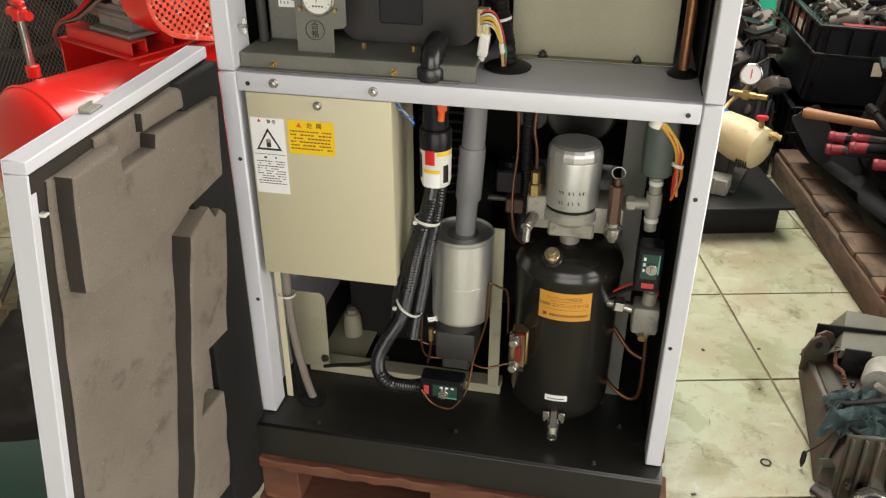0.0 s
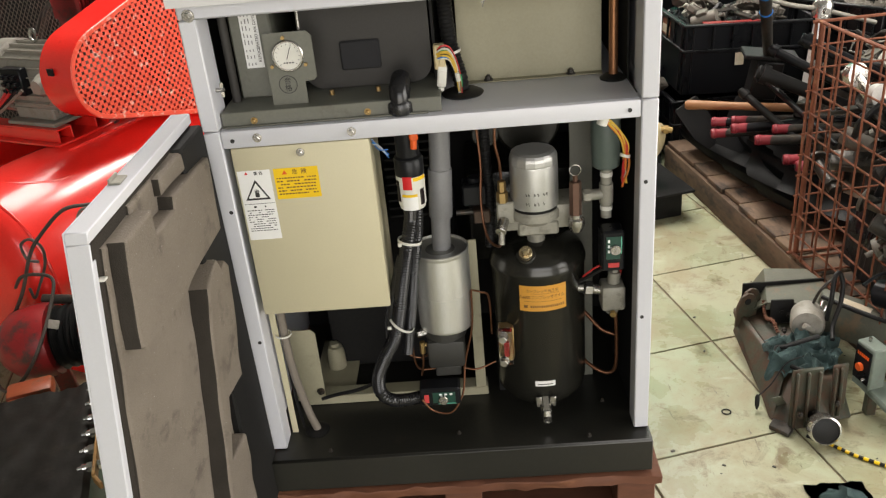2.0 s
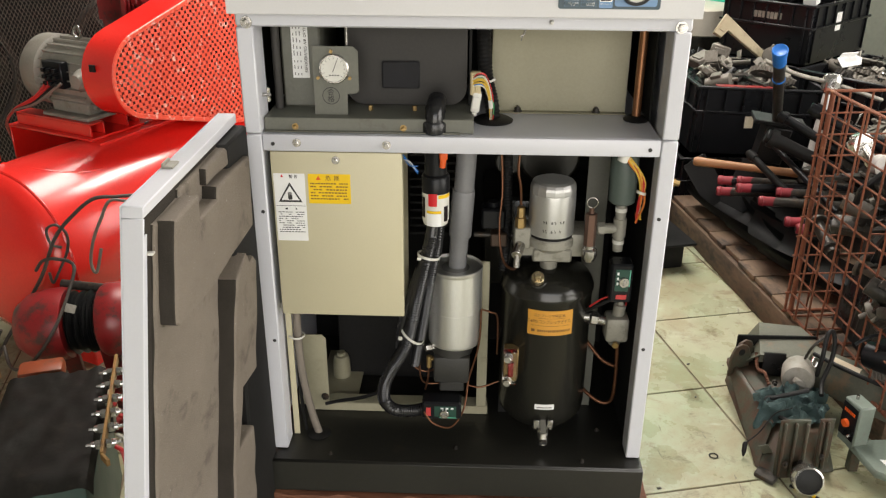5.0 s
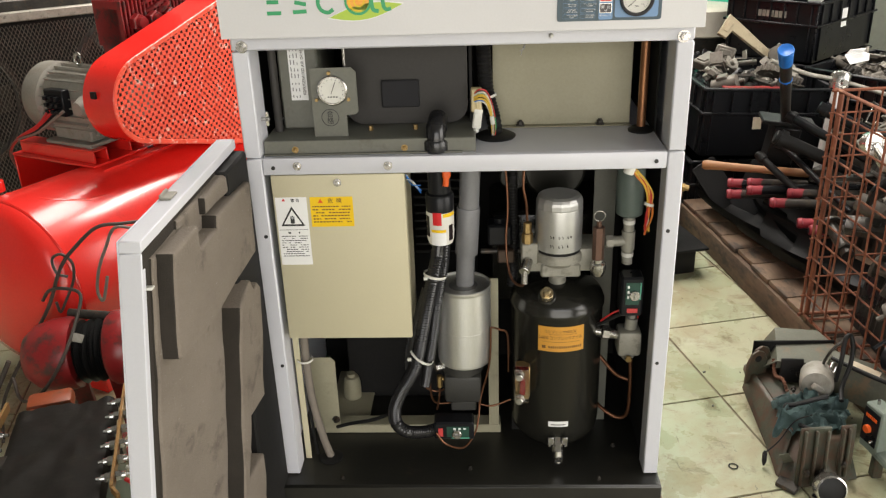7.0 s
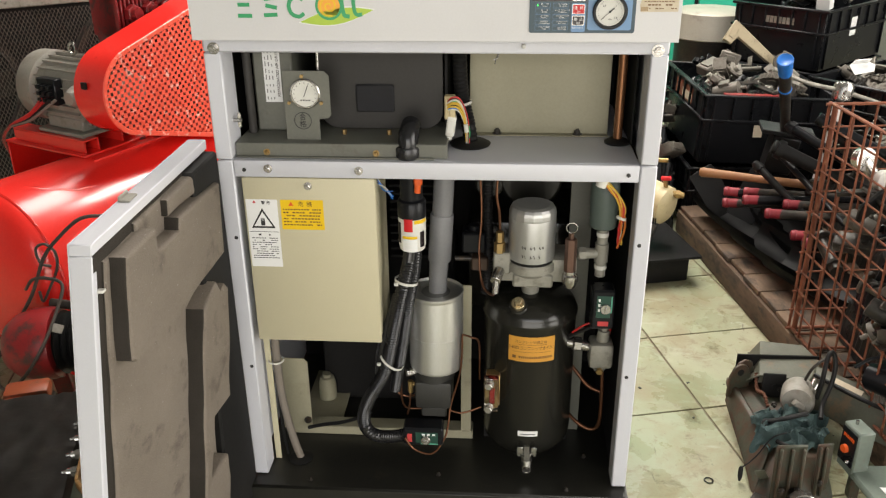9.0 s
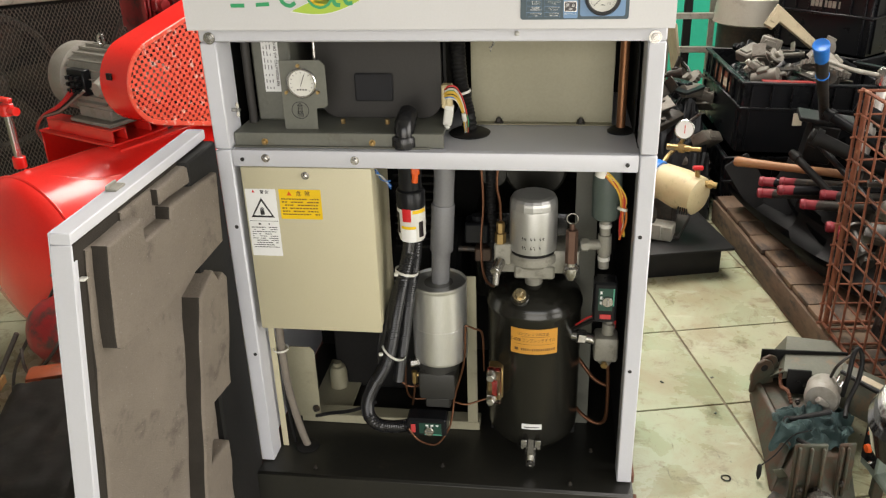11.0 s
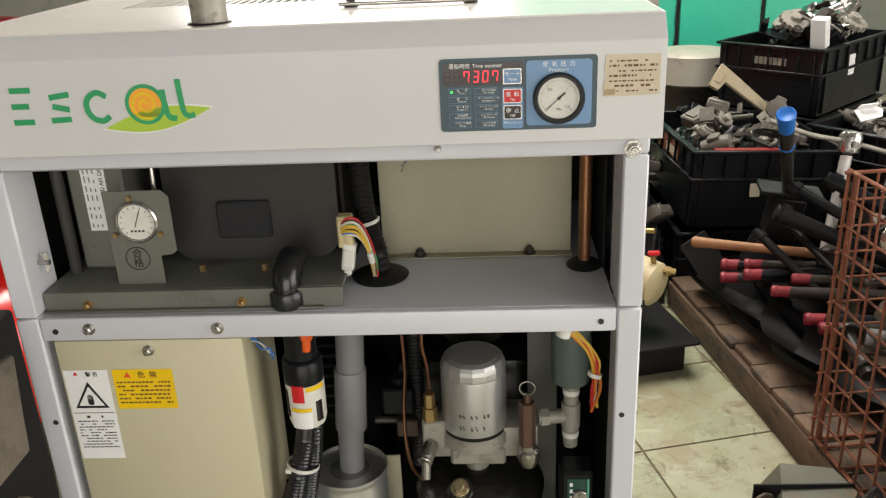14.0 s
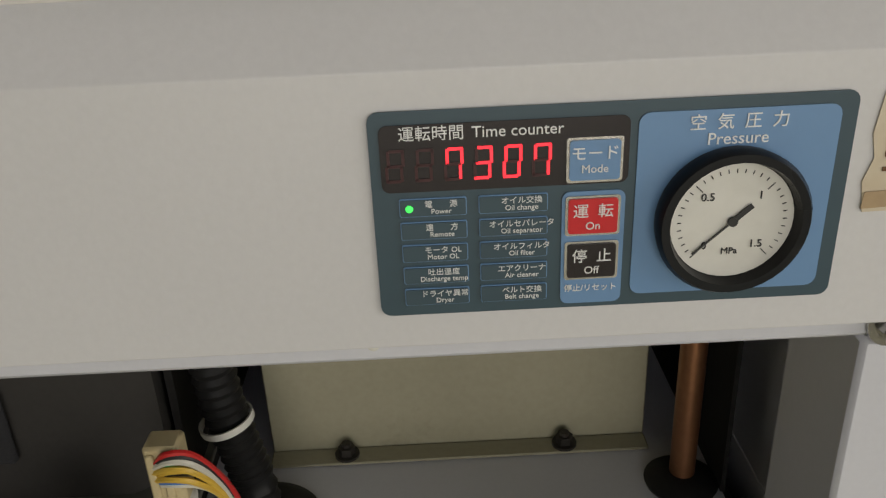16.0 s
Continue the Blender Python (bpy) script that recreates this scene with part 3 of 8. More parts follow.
# control panel on the cowl
pan = thing("instrument_console", (0.642, -0.0305, 1.181), "dark teal compressor control panel with red display and pressure gauge", "instrument console")
PX0, PX1, PZ0, PZ1, PY = 0.5625, 0.7335, 1.181, 1.261, -0.0308
PW = PX1 - PX0


def flat(name, x0, x1, z0, z1, layer, material, parent, r=0.0015, label="", t=0.0005):
    """A thin printed plate on an upright face; layer counts outwards."""
    return part(name, prism(rounded(x1 - x0, z1 - z0, min(r, 0.45 * min(x1 - x0, z1 - z0)), 4), front((x0 + x1) / 2, layer, (z0 + z1) / 2), t), material, parent, label, smooth=False)


def px(u, v):
    """Panel place from fractions across and down."""
    return PX0 + u * PW, PZ1 - v * (PZ1 - PZ0)


def on_panel(name, u0, v0, u1, v1, layer, material, parent, r=0.002, label=""):
    x0, z1 = px(u0, v0)
    x1, z0 = px(u1, v1)
    return flat(name, x0, x1, z0, z1, PY - 0.0006 * layer, material, parent, r, label)


plate = on_panel("face_plate", 0, 0, 1, 1, 0, TEAL_FACE, pan, 0.004)
display = on_panel("display_window", 0.022, 0.06, 0.535, 0.37, 1, KEY_BLACK, pan, 0.003, "smoked red display window")
on_panel("gauge_field", 0.552, 0.055, 0.966, 0.94, 1, BLUE_FACE, pan, 0.004, "light blue gauge field")
on_panel("key_field", 0.398, 0.405, 0.532, 0.975, 1, BLUE_FACE, pan, 0.003, "light blue key field")


def caption(words, u, v, size, parent, layer=4, wide=1.0, ink=None):
    x, z = px(u, v)
    lettering("caption", words, size, front(x, PY - 0.0006 * layer, z), ink or WHITE, parent, 0.0002, wide=wide)


for name, v0, v1, m_key, words in (("mode_key", 0.15, 0.36, BLUE_FACE, ("モード", "Mode")), ("start_key", 0.425, 0.62, RED_INK, ("運  転", "On")), ("stop_key", 0.65, 0.845, KEY_BLACK, ("停  止", "Off"))):
    key = on_panel(name, 0.405, v0, 0.522, v1, 2, STEEL, pan, 0.0012, "raised push key")
    on_panel("key_face", 0.411, v0 + 0.0125, 0.516, v1 - 0.0125, 3, m_key, key, 0.0012)
    caption(words[0], 0.4635, v0 + 0.075, 0.0058, key, 4.2)
    caption(words[1], 0.4635, v0 + 0.145, 0.0042, key, 4.2)
caption("停止/リセット", 0.464, 0.895, 0.0032, pan, 2.2)
STATUS = (("電　　源", "Power", "オイル交換", "Oil change"), ("遠　　方", "Remote", "オイルセパレータ", "Oil separator"), ("モータ OL", "Motor OL", "オイルフィルタ", "Oil filter"), ("吐出温度", "Discharge temp", "エアクリーナ", "Air cleaner"), ("ドライヤ異常", "Dryer", "ベルト交換", "Belt change"))
for k, row in enumerate(STATUS):
    v0 = 0.402 + k * 0.1135
    for u, w, jp, en in ((0.055, 0.142, row[0], row[1]), (0.222, 0.146, row[2], row[3])):
        field = on_panel("status_field", u, v0, u + w, v0 + 0.088, 1, BLUE_FACE, pan, 0.0008)
        on_panel("status_face", u + 0.002, v0 + 0.005, u + w - 0.002, v0 + 0.083, 2, TEAL_FACE, field, 0.0006)
        caption(jp, u + w * 0.62, v0 + 0.028, 0.003, field, 2.9)
        caption(en, u + w * 0.62, v0 + 0.062, 0.0028, field, 2.9)
x, z = px(0.076, 0.447)
part("power_lamp", lathe([(0.0014, 0), (0.0012, 0.0006), (0, 0.0009)], (x, PY - 0.0018, z), (0, -1, 0), 16), LED_GREEN, pan, "lit green lamp")
caption("運転時間", 0.129, 0.105, 0.0058, display, 2.2)
caption("Time counter", 0.305, 0.105, 0.0058, display, 2.2)
caption("空  気  圧  力", 0.757, 0.115, 0.0062, pan, 2.2)
caption("Pressure", 0.757, 0.19, 0.0062, pan, 2.2)
# seven-segment figures
SEG = {"7": "abcf", "3": "abgcd", "0": "abcdef", "8": "abcdefg", " ": ""}


def figure(ch, x, z, parent):
    """One seven-segment figure, leaning a little to the right."""
    w, h, t = 0.0052, 0.0112, 0.00105
    bars = {"a": (0, h / 2, w, t), "g": (0, 0, w, t), "d": (0, -h / 2, w, t), "f": (-w / 2, h / 4, t, h / 2), "b": (w / 2, h / 4, t, h / 2), "e": (-w / 2, -h / 4, t, h / 2), "c": (w / 2, -h / 4, t, h / 2)}
    for on in (True, False):
        pieces = [prism([(cx + 0.12 * cy + sx * a / 2, cy + sy * b / 2) for sx, sy in ((-1, -1), (1, -1), (1, 1), (-1, 1))], front(x, PY - 0.0012, z), 0.0003) for key, (cx, cy, a, b) in bars.items() if (key in SEG[ch]) == on]
        if pieces:
            part("lit_figure" if on else "unlit_figure", merge(*pieces), LED_RED if on else LED_DIM, parent, smooth=False)


for k, ch in enumerate("  7307"):
    x, z = px(0.052 + 0.0605 * k, 0.245)
    figure(ch, x, z, display)
gx, gz = px(0.757, 0.568)
part("gauge_bezel", lathe([(0.0275, 0), (0.0282, 0.006), (0.0268, 0.0085), (0.0238, 0.0085), (0.0226, 0.003), (0, 0.003)], (gx, PY - 0.0006, gz), (0, -1, 0), 40), PLASTIC_BLACK, pan, "black gauge rim")
dial = part("gauge_dial", cyl((gx, PY - 0.003, gz), (gx, PY - 0.0042, gz), 0.0225, n=40), DIAL, pan, "white dial")
for k in range(31):
    a = radians(225 - 9 * k)
    r0 = 0.0165 if k % 10 == 0 else 0.0185
    bm = boxm(r0, 0.020, -0.00018, 0.00018, 0, 0.0003, 0)
    part("tick", turned(bm, front(gx, PY - 0.0041, gz) @ pose(0, 0, 0, 0, 0, math.degrees(a))), INK, dial, smooth=False)
for s_, a in (("0", 225), ("0.5", 135), ("1", 45), ("1.5", -45)):
    lettering("figure", s_, 0.0042, front(gx + 0.0135 * math.cos(radians(a)), PY - 0.0043, gz + 0.0135 * math.sin(radians(a))), INK, dial)
lettering("figure", "MPa", 0.0036, front(gx, PY - 0.0043, gz - 0.012), INK, dial)
part("needle", turned(merge(boxm(-0.001, 0.0185, -0.00035, 0.00035, 0, 0.0004, 0), boxm(-0.009, -0.001, -0.0010, 0.0010, 0, 0.0004, 0), cyl((0, 0, -0.0002), (0, 0, 0.001), 0.0018, n=14)), front(gx, PY - 0.0049, gz) @ pose(0, 0, 0, 0, 0, 222)), INK, dial, smooth=False)

# printed mark and paper label on the cowl
mark = thing("printed_mark", (0.17, -0.0302, 1.184), "green and lime printed maker's mark with an orange spiral", "mark")


def strip_line(name, pts, r, material, parent, y=-0.0312):
    """A flat printed stroke along points (x, z)."""
    line = smooth_line([(a, 0, b) for a, b in pts], 6) if len(pts) > 2 else [Vector((a, 0, b)) for a, b in pts]
    bm = bmesh.new()
    lo = []
    for i, p in enumerate(line):
        d = (line[min(i + 1, len(line) - 1)] - line[max(i - 1, 0)]).normalized()
        s_ = Vector((-d.z, 0, d.x)) * r
        lo.append((bm.verts.new(Vector((p.x, y, p.z)) + s_), bm.verts.new(Vector((p.x, y, p.z)) - s_)))
    for a, b in zip(lo, lo[1:]):
        bm.faces.new((a[0], a[1], b[1], b[0]))
    g = bmesh.ops.extrude_face_region(bm, geom=bm.faces[:])
    bmesh.ops.translate(bm, vec=(0, 0.0004, 0), verts=[v for v in g["geom"] if isinstance(v, bmesh.types.BMVert)])
    bmesh.ops.recalc_face_normals(bm, faces=bm.faces[:])
    return part(name, bm, material, parent, smooth=False)


leaf = [(0.183 + 0.124 * k / 12, 1.197 - 0.0135 * math.sin(math.pi * k / 12) + 0.020 * (k / 12)) for k in range(13)]
leaf += [(0.307 - 0.124 * k / 12, 1.217 + 0.012 * math.sin(math.pi * k / 12) - 0.020 * (k / 12)) for k in range(1, 12)]
part("leaf_edge", prism([((x - 0.245) * 1.05 + 0.245, (z - 1.205) * 1.12 + 1.205) for x, z in leaf], pose(0, -0.0302, 0, 90, 0, 0), 0.0003), WHITE, mark, smooth=False)
part("leaf_shape", prism(leaf, pose(0, -0.0306, 0, 90, 0, 0), 0.0004), LIME_LOGO, mark, smooth=False)
Z0, Z1 = 1.205, 1.252
for n_, pts in (("cross_bar", [(0.079, Z0 + 0.002), (0.103, Z0 + 0.002)]), ("cross_bar", [(0.080, Z0 + 0.020), (0.100, Z0 + 0.020)]), ("cross_bar", [(0.081, Z0 + 0.038), (0.105, Z0 + 0.038)]),
                ("short_bar", [(0.125, Z0 + 0.029), (0.148, Z0 + 0.032)]), ("short_bar", [(0.127, Z0 + 0.019), (0.146, Z0 + 0.015)]), ("short_bar", [(0.123, Z0 + 0.003), (0.146, Z0 + 0.004)]),
                ("open_ring", [(0.190, Z0 + 0.028), (0.180, Z0 + 0.033), (0.169, Z0 + 0.027), (0.166, Z0 + 0.016), (0.171, Z0 + 0.005), (0.182, Z0 + 0.001), (0.191, Z0 + 0.006)]),
                ("upright_bar", [(0.273, Z1 - 0.002), (0.275, Z0 + 0.012), (0.280, Z0 + 0.004), (0.288, Z0 + 0.005)])):
    strip_line(n_, pts, 0.0032, GREEN_LOGO, mark)
LX, LZ = 0.233, Z0 + 0.018
part("disc_edge", band((LX, -0.0304, LZ), (LX, -0.0311, LZ), 0.0185, 0.0042, 40), GREEN_LOGO, mark)
part("spiral_disc", cyl((LX, -0.0304, LZ), (LX, -0.0310, LZ), 0.0185, n=36), LOGO_ORANGE, mark, "orange disc")
strip_line("spiral_stroke", [(LX + (0.002 + 0.00115 * k) * math.cos(radians(50 * k)), LZ + (0.002 + 0.00115 * k) * math.sin(radians(50 * k))) for k in range(14)], 0.0012, YELLOW, mark)
strip_line("disc_tail", [(LX + 0.021, LZ + 0.016), (LX + 0.022, LZ), (LX + 0.025, LZ - 0.014), (LX + 0.034, LZ - 0.017)], 0.0034, GREEN_LOGO, mark)
TAPE_TAN = paint("aged tan tape", (0.42, 0.30, 0.17), (0.33, 0.23, 0.13), rough=0.5, scale=60, bump=0.05)
lab = thing("paper_label", (0.772, -0.0302, 1.2145), "yellowed torn paper data label", "label")
part("paper", prism([(0, 0), (0.0595, 0.001), (0.059, 0.045), (0.001, 0.0455), (-0.001, 0.03), (0.001, 0.021), (-0.002, 0.012)], front(0.7415, -0.0304, 1.2145), 0.0003), OLD_PAPER, lab, smooth=False)
random.seed(4)
for k in range(7):
    x = 0.746
    while x < 0.796:
        w = random.uniform(0.0016, 0.0055)
        if random.random() < 0.7:
            flat("print_bar", x, min(x + w, 0.799), 1.2195 + k * 0.0054, 1.2195 + 0.0017 + 0.0006 * (k % 2) + k * 0.0054, -0.0309, INK_BROWN, lab, 0.0002, t=0.0002)
        x += w + 0.0014
part("brown_tape", prism([(0, 0), (0.012, 0.0005), (0.0125, 0.007), (0.0005, 0.0065)], front(0.7405, -0.0309, 1.216), 0.0003), TAPE_TAN, lab, smooth=False)

wn_ = thing("wing_nut", (0.042, 0.03, 1.02), "small steel wing nut on the cabinet post", "nut")
part("stud", cyl((0.0305, 0.032, 1.010), (0.046, 0.032, 1.010), 0.0035, n=12), STEEL, wn_)
for dz in (-1, 1):
    part("wing", turned(prism(rounded(0.006, 0.011, 0.0025), pose(0, 0, 0), 0.002, 0.0004), pose(0.041, 0.033, 1.010 + dz * 0.008, 90, 0, 25)), STEEL, wn_)
tw_ = thing("wire_twist", (0.513, 0.05, 1.14), "short end of bare twisted wire hanging from the cowl", "wire")
part("strand", tube([(0.516, 0.055, 1.139), (0.514, 0.05, 1.133), (0.510, 0.05, 1.122), (0.507, 0.048, 1.112)], 0.0009, 6, 4), STEEL, tw_)
part("strand", tube([(0.519, 0.055, 1.139), (0.515, 0.052, 1.134), (0.513, 0.05, 1.124), (0.505, 0.05, 1.119)], 0.0009, 6, 4), STEEL, tw_)

# ---------------------------------------------------------------- inside the lower bay
box = thing("control_box", (0.165, 0.09, 0.561), "cream steel control box with warning labels hung in the bay", "control box")
part("body", boxm(0.044, 0.289, 0.014, 0.16, 0.565, 0.9, 0.003), CREAM, box)
part("cover", boxm(0.041, 0.291, 0.004, 0.0135, 0.561, 0.909, 0.003, 2), CREAM, box)
part("hanger", boxm(0.06, 0.27, 0.02, 0.03, 0.9, 0.9365, 0.001), CREAM, box)
bolt("cover_screw", 0.166, 0.004, 0.894, 0.0062, box)
Y = 0.0036
stk = thing("warning_label", (0.077, Y, 0.727), "white and black electric shock warning label", "label")
flat("paper", 0.045, 0.105, 0.727, 0.866, Y, WHITE, stk, 0.001)
flat("print_rule", 0.047, 0.103, 0.8, 0.8008, Y - 0.0006, INK, stk, 0.0001, t=0.0003)
lettering("caption", "警 告", 0.0075, front(0.083, Y - 0.0007, 0.8595), INK, stk)
for cx, cz, s_ in ((0.075, 0.815, 0.023), (0.061, 0.8595, 0.0032)):
    tri = [(cx - s_, cz - 0.007 * s_ / 0.023), (cx + s_, cz - 0.007 * s_ / 0.023), (cx, cz + 1.45 * s_)]
    part("triangle", prism(tri, pose(0, Y - 0.0006, 0, 90, 0, 0), 0.0003), INK if s_ > 0.01 else RED_INK, stk, smooth=False)
cx, cz, s_ = 0.075, 0.8185, 0.0175
part("triangle", prism([(cx - s_, cz - 0.0065), (cx + s_, cz - 0.0065), (cx, cz + 1.3 * s_)], pose(0, Y - 0.001, 0, 90, 0, 0), 0.0003), WHITE, stk, smooth=False)
part("palm_symbol", merge(prism(rounded(0.008, 0.009, 0.002), front(0.075, Y - 0.0014, 0.818), 0.0003), *[prism(rounded(0.0014, 0.007, 0.0006), front(0.0718 + k * 0.0021, Y - 0.0014, 0.8245 + (0.0012 if k in (1, 2) else 0)), 0.0003) for k in range(4)]), INK, stk, smooth=False)
random.seed(5)


def print_lines(parent, x0, x1, z1, z0, pitch, h, y, material, fill=0.85, gap=0.0016):
    """Rows of short bars where the print is too small to read; one mesh a row."""
    z = z1
    while z > z0:
        x, row = x0, []
        while x < x1 - 0.002:
            w = random.uniform(0.0025, 0.006)
            if random.random() < fill:
                row.append(boxm(x, min(x + w, x1), y - 0.0002, y, z - h, z, 0))
            x += w + gap
        if row:
            part("print_bar", merge(*row), material, parent, smooth=False)
        z -= pitch


print_lines(stk, 0.064, 0.088, 0.796, 0.793, 0.006, 0.0036, Y - 0.0006, INK)
print_lines(stk, 0.050, 0.100, 0.788, 0.742, 0.0046, 0.0016, Y - 0.0006, INK, 0.85, 0.0012)
yel = thing("danger_label", (0.152, Y, 0.806), "yellow printed danger label", "label")
flat("paper", 0.111, 0.192, 0.806, 0.866, Y, YELLOW, yel, 0.001)
lettering("caption", "危  険", 0.0105, front(0.158, Y - 0.0007, 0.8575), INK_BROWN, yel)
part("triangle", prism([(0.126, 0.854), (0.136, 0.854), (0.131, 0.8625)], pose(0, Y - 0.0006, 0, 90, 0, 0), 0.0003), ORANGE, yel, smooth=False)
print_lines(yel, 0.115, 0.187, 0.848, 0.815, 0.0062, 0.0024, Y - 0.0006, INK_BROWN, 0.85, 0.0014)

# oil separator tank
TX, TY, TR = 0.590, 0.137, 0.097
tank = thing("oil_separator_tank", (TX, TY, 0.222), "semi-gloss black oil separator tank with amber label", "tank")
prof = [(0.0, 0.242), (0.05, 0.246), (0.08, 0.258), (0.094, 0.278), (TR, 0.298), (TR, 0.574), (TR + 0.0025, 0.578), (TR + 0.0025, 0.586), (TR, 0.590)]
prof += [(TR * math.cos(a), 0.59 + 0.044 * math.sin(a)) for a in [radians(6 * k) for k in range(1, 15)]] + [(0, 0.6345)]
part("shell", lathe(prof, (TX, TY, 0), n=56), TANK_BLACK, tank)
# assumed feet, coloured near black to sink into the bay's shade
for a in (20, 90, 160):
    c, s_ = math.cos(radians(a)), math.sin(radians(a))
    part("foot", boxm(TX + 0.088 * c - 0.012, TX + 0.088 * c + 0.012, TY + 0.088 * s_ - 0.004, TY + 0.088 * s_ + 0.004, 0.222, 0.30, 0.001), DARK_VOID, tank)
part("filler_neck", merge(cyl((0.565, 0.085, 0.597), (0.5625, 0.060, 0.625), 0.021, 0.019, n=24, b=0.002)), TANK_BLACK, tank)
part("filler_plug", merge(cyl((0.5628, 0.063, 0.621), (0.5618, 0.053, 0.634), 0.0135, n=24, b=0.001), cyl((0.5618, 0.053, 0.634), (0.561, 0.0435, 0.645), 0.0085, n=6, b=0.001)), paint("pale brass plating", (0.55, 0.46, 0.30), (0.42, 0.33, 0.2), rough=0.28, metal=0.9, scale=20, bump=0.05), tank, "pale brass filler plug", smooth=False)


def wrapped(name, a0, a1, z0, z1, r, material, parent, n=14, label=""):
    """A label bent round the tank; angles from the front, in degrees."""
    bm = bmesh.new()
    cols = []
    for k in range(n + 1):
        a = radians(-90 + a0 + (a1 - a0) * k / n)
        cols.append([bm.verts.new((TX + rr * math.cos(a), TY + rr * math.sin(a), z)) for rr, z in ((r, z0), (r, z1), (r - 0.0007, z1), (r - 0.0007, z0))])
    for a, b in zip(cols, cols[1:]):
        for k in range(4):
            bm.faces.new((a[k], b[k], b[(k + 1) % 4], a[(k + 1) % 4]))
    bm.faces.new(cols[0])
    bm.faces.new(cols[-1][::-1])
    bmesh.ops.recalc_face_normals(bm, faces=bm.faces[:])
    return part(name, bm, material, parent, label)


amber = wrapped("oil_label", -27, 30, 0.504, 0.562, TR + 0.0007, ORANGE_LABEL, tank, 14, "amber printed oil label")


def bent_words(words, size, z, wide):
    """Lettering bent round the tank."""
    ob = lettering("caption", words, size, front(TX, TY - TR - 0.0009, z), INK_BROWN, amber, 0.0002, wide=wide)
    for v in ob.data.vertices:
        r, a = -v.co.y, v.co.x / (TR + 0.001)
        v.co.x, v.co.y = r * math.sin(a), -r * math.cos(a)


bent_words("コンプレッサ純正油", 0.0078, 0.5505, 0.95)
bent_words("Z-6000 コンプレッサオイル", 0.0098, 0.5360, 0.78)
random.seed(6)
a = -14
while a < 26:
    wrapped("print_bar", a, a + random.uniform(1.2, 2.0), 0.5122, 0.5175, TR + 0.001, INK_BROWN, amber, 2)
    a += 2.6
wrapped("print_bar", -14, 20, 0.5442, 0.5448, TR + 0.001, INK_BROWN, amber, 6)
wrapped("print_bar", -22, 25, 0.5265, 0.5271, TR + 0.001, INK_BROWN, amber, 8)
wrapped("print_bar", -22, -17.5, 0.5115, 0.5180, TR + 0.001, INK_BROWN, amber, 2)
tag = wrapped("serial_label", -12, 13, 0.318, 0.331, TR + 0.0007, WHITE, tank, 8, "small white printed label")
wrapped("print_bar", -9, 10, 0.322, 0.324, TR + 0.001, INK, tag, 6)
# sight gauge on the tank's side
sg = thing("oil_sight_gauge", (0.510, 0.05, 0.385), "clear oil level gauge with a red column", "gauge")
part("lens_block", boxm(0.497, 0.527, 0.028, 0.045, 0.385, 0.468, 0.003, 2), GLASS, sg)
part("oil_column", boxm(0.508, 0.519, 0.032, 0.041, 0.405, 0.44, 0.001), OIL_RED, sg)
part("mount_block", boxm(0.5, 0.53, 0.0455, 0.075, 0.39, 0.463, 0.002), BRASS, sg)
for z in (0.397, 0.455):
    part("banjo_bolt", merge(cyl((0.507, 0.030, z), (0.5055, 0.017, z), 0.0085, n=6, b=0.0008), cyl((0.5075, 0.034, z), (0.507, 0.030, z), 0.0105, n=20)), STEEL, sg, smooth=False)
# drain valve under the tank
dv = thing("drain_valve", (0.590, 0.07, 0.243), "small nickel-plated drain valve with wing lever", "valve")
part("elbow", tube([(0.59, TY, 0.252), (0.59, 0.1, 0.262), (0.59, 0.07, 0.278), (0.59, 0.045, 0.275)], 0.0095, 14, 4), STEEL, dv)
part("body", merge(cyl((0.59, 0.05, 0.284), (0.59, 0.022, 0.262), 0.0115, n=6, b=0.001), cyl((0.59, 0.024, 0.27), (0.59, 0.018, 0.243), 0.0105, n=20, b=0.001)), STEEL, dv, smooth=False)
part("outlet_bore", cyl((0.59, 0.0145, 0.252), (0.59, 0.008, 0.2505), 0.0085, n=18), STEEL, dv)
part("wing_lever", merge(boxm(0.569, 0.581, 0.03, 0.034, 0.272, 0.296, 0.001), boxm(0.599, 0.611, 0.03, 0.034, 0.272, 0.296, 0.001), boxm(0.575, 0.605, 0.03, 0.034, 0.272, 0.279, 0.001)), STEEL, dv)
# valve block, oil filter and fittings above
blk = thing("valve_block", (0.59, 0.1, 0.62), "cast grey valve block on top of the oil tank", "valve block")
part("casting", merge(boxm(0.513, 0.676, 0.072, 0.15, 0.672, 0.722, 0.004, 2), boxm(0.55, 0.63, 0.068, 0.15, 0.660, 0.69, 0.004), boxm(0.511, 0.545, 0.066, 0.1, 0.69, 0.736, 0.003)), CAST, blk)
part("collar", lathe([(0.03, 0.684), (0.036, 0.690), (0.040, 0.694), (0.0485, 0.698), (0.0485, 0.7135), (0.046, 0.7165)], (0.586, 0.09, 0), n=40), CAST, blk)
part("neck", merge(cyl((0.588, 0.115, 0.62), (0.588, 0.115, 0.668), 0.018, n=28, b=0.001), cyl((0.588, 0.11, 0.648), (0.588, 0.11, 0.665), 0.023, n=6)), CAST, blk, smooth=False)
FX, FY = 0.586, 0.09
filt = thing("oil_filter", (FX, FY, 0.7165), "silver spin-on oil filter canister", "filter")
part("canister", lathe([(0.043, 0.7215), (0.0458, 0.7225), (0.0462, 0.7255), (0.0462, 0.806), (0.0456, 0.809)], (FX, FY, 0), n=64), FILTER, filt)
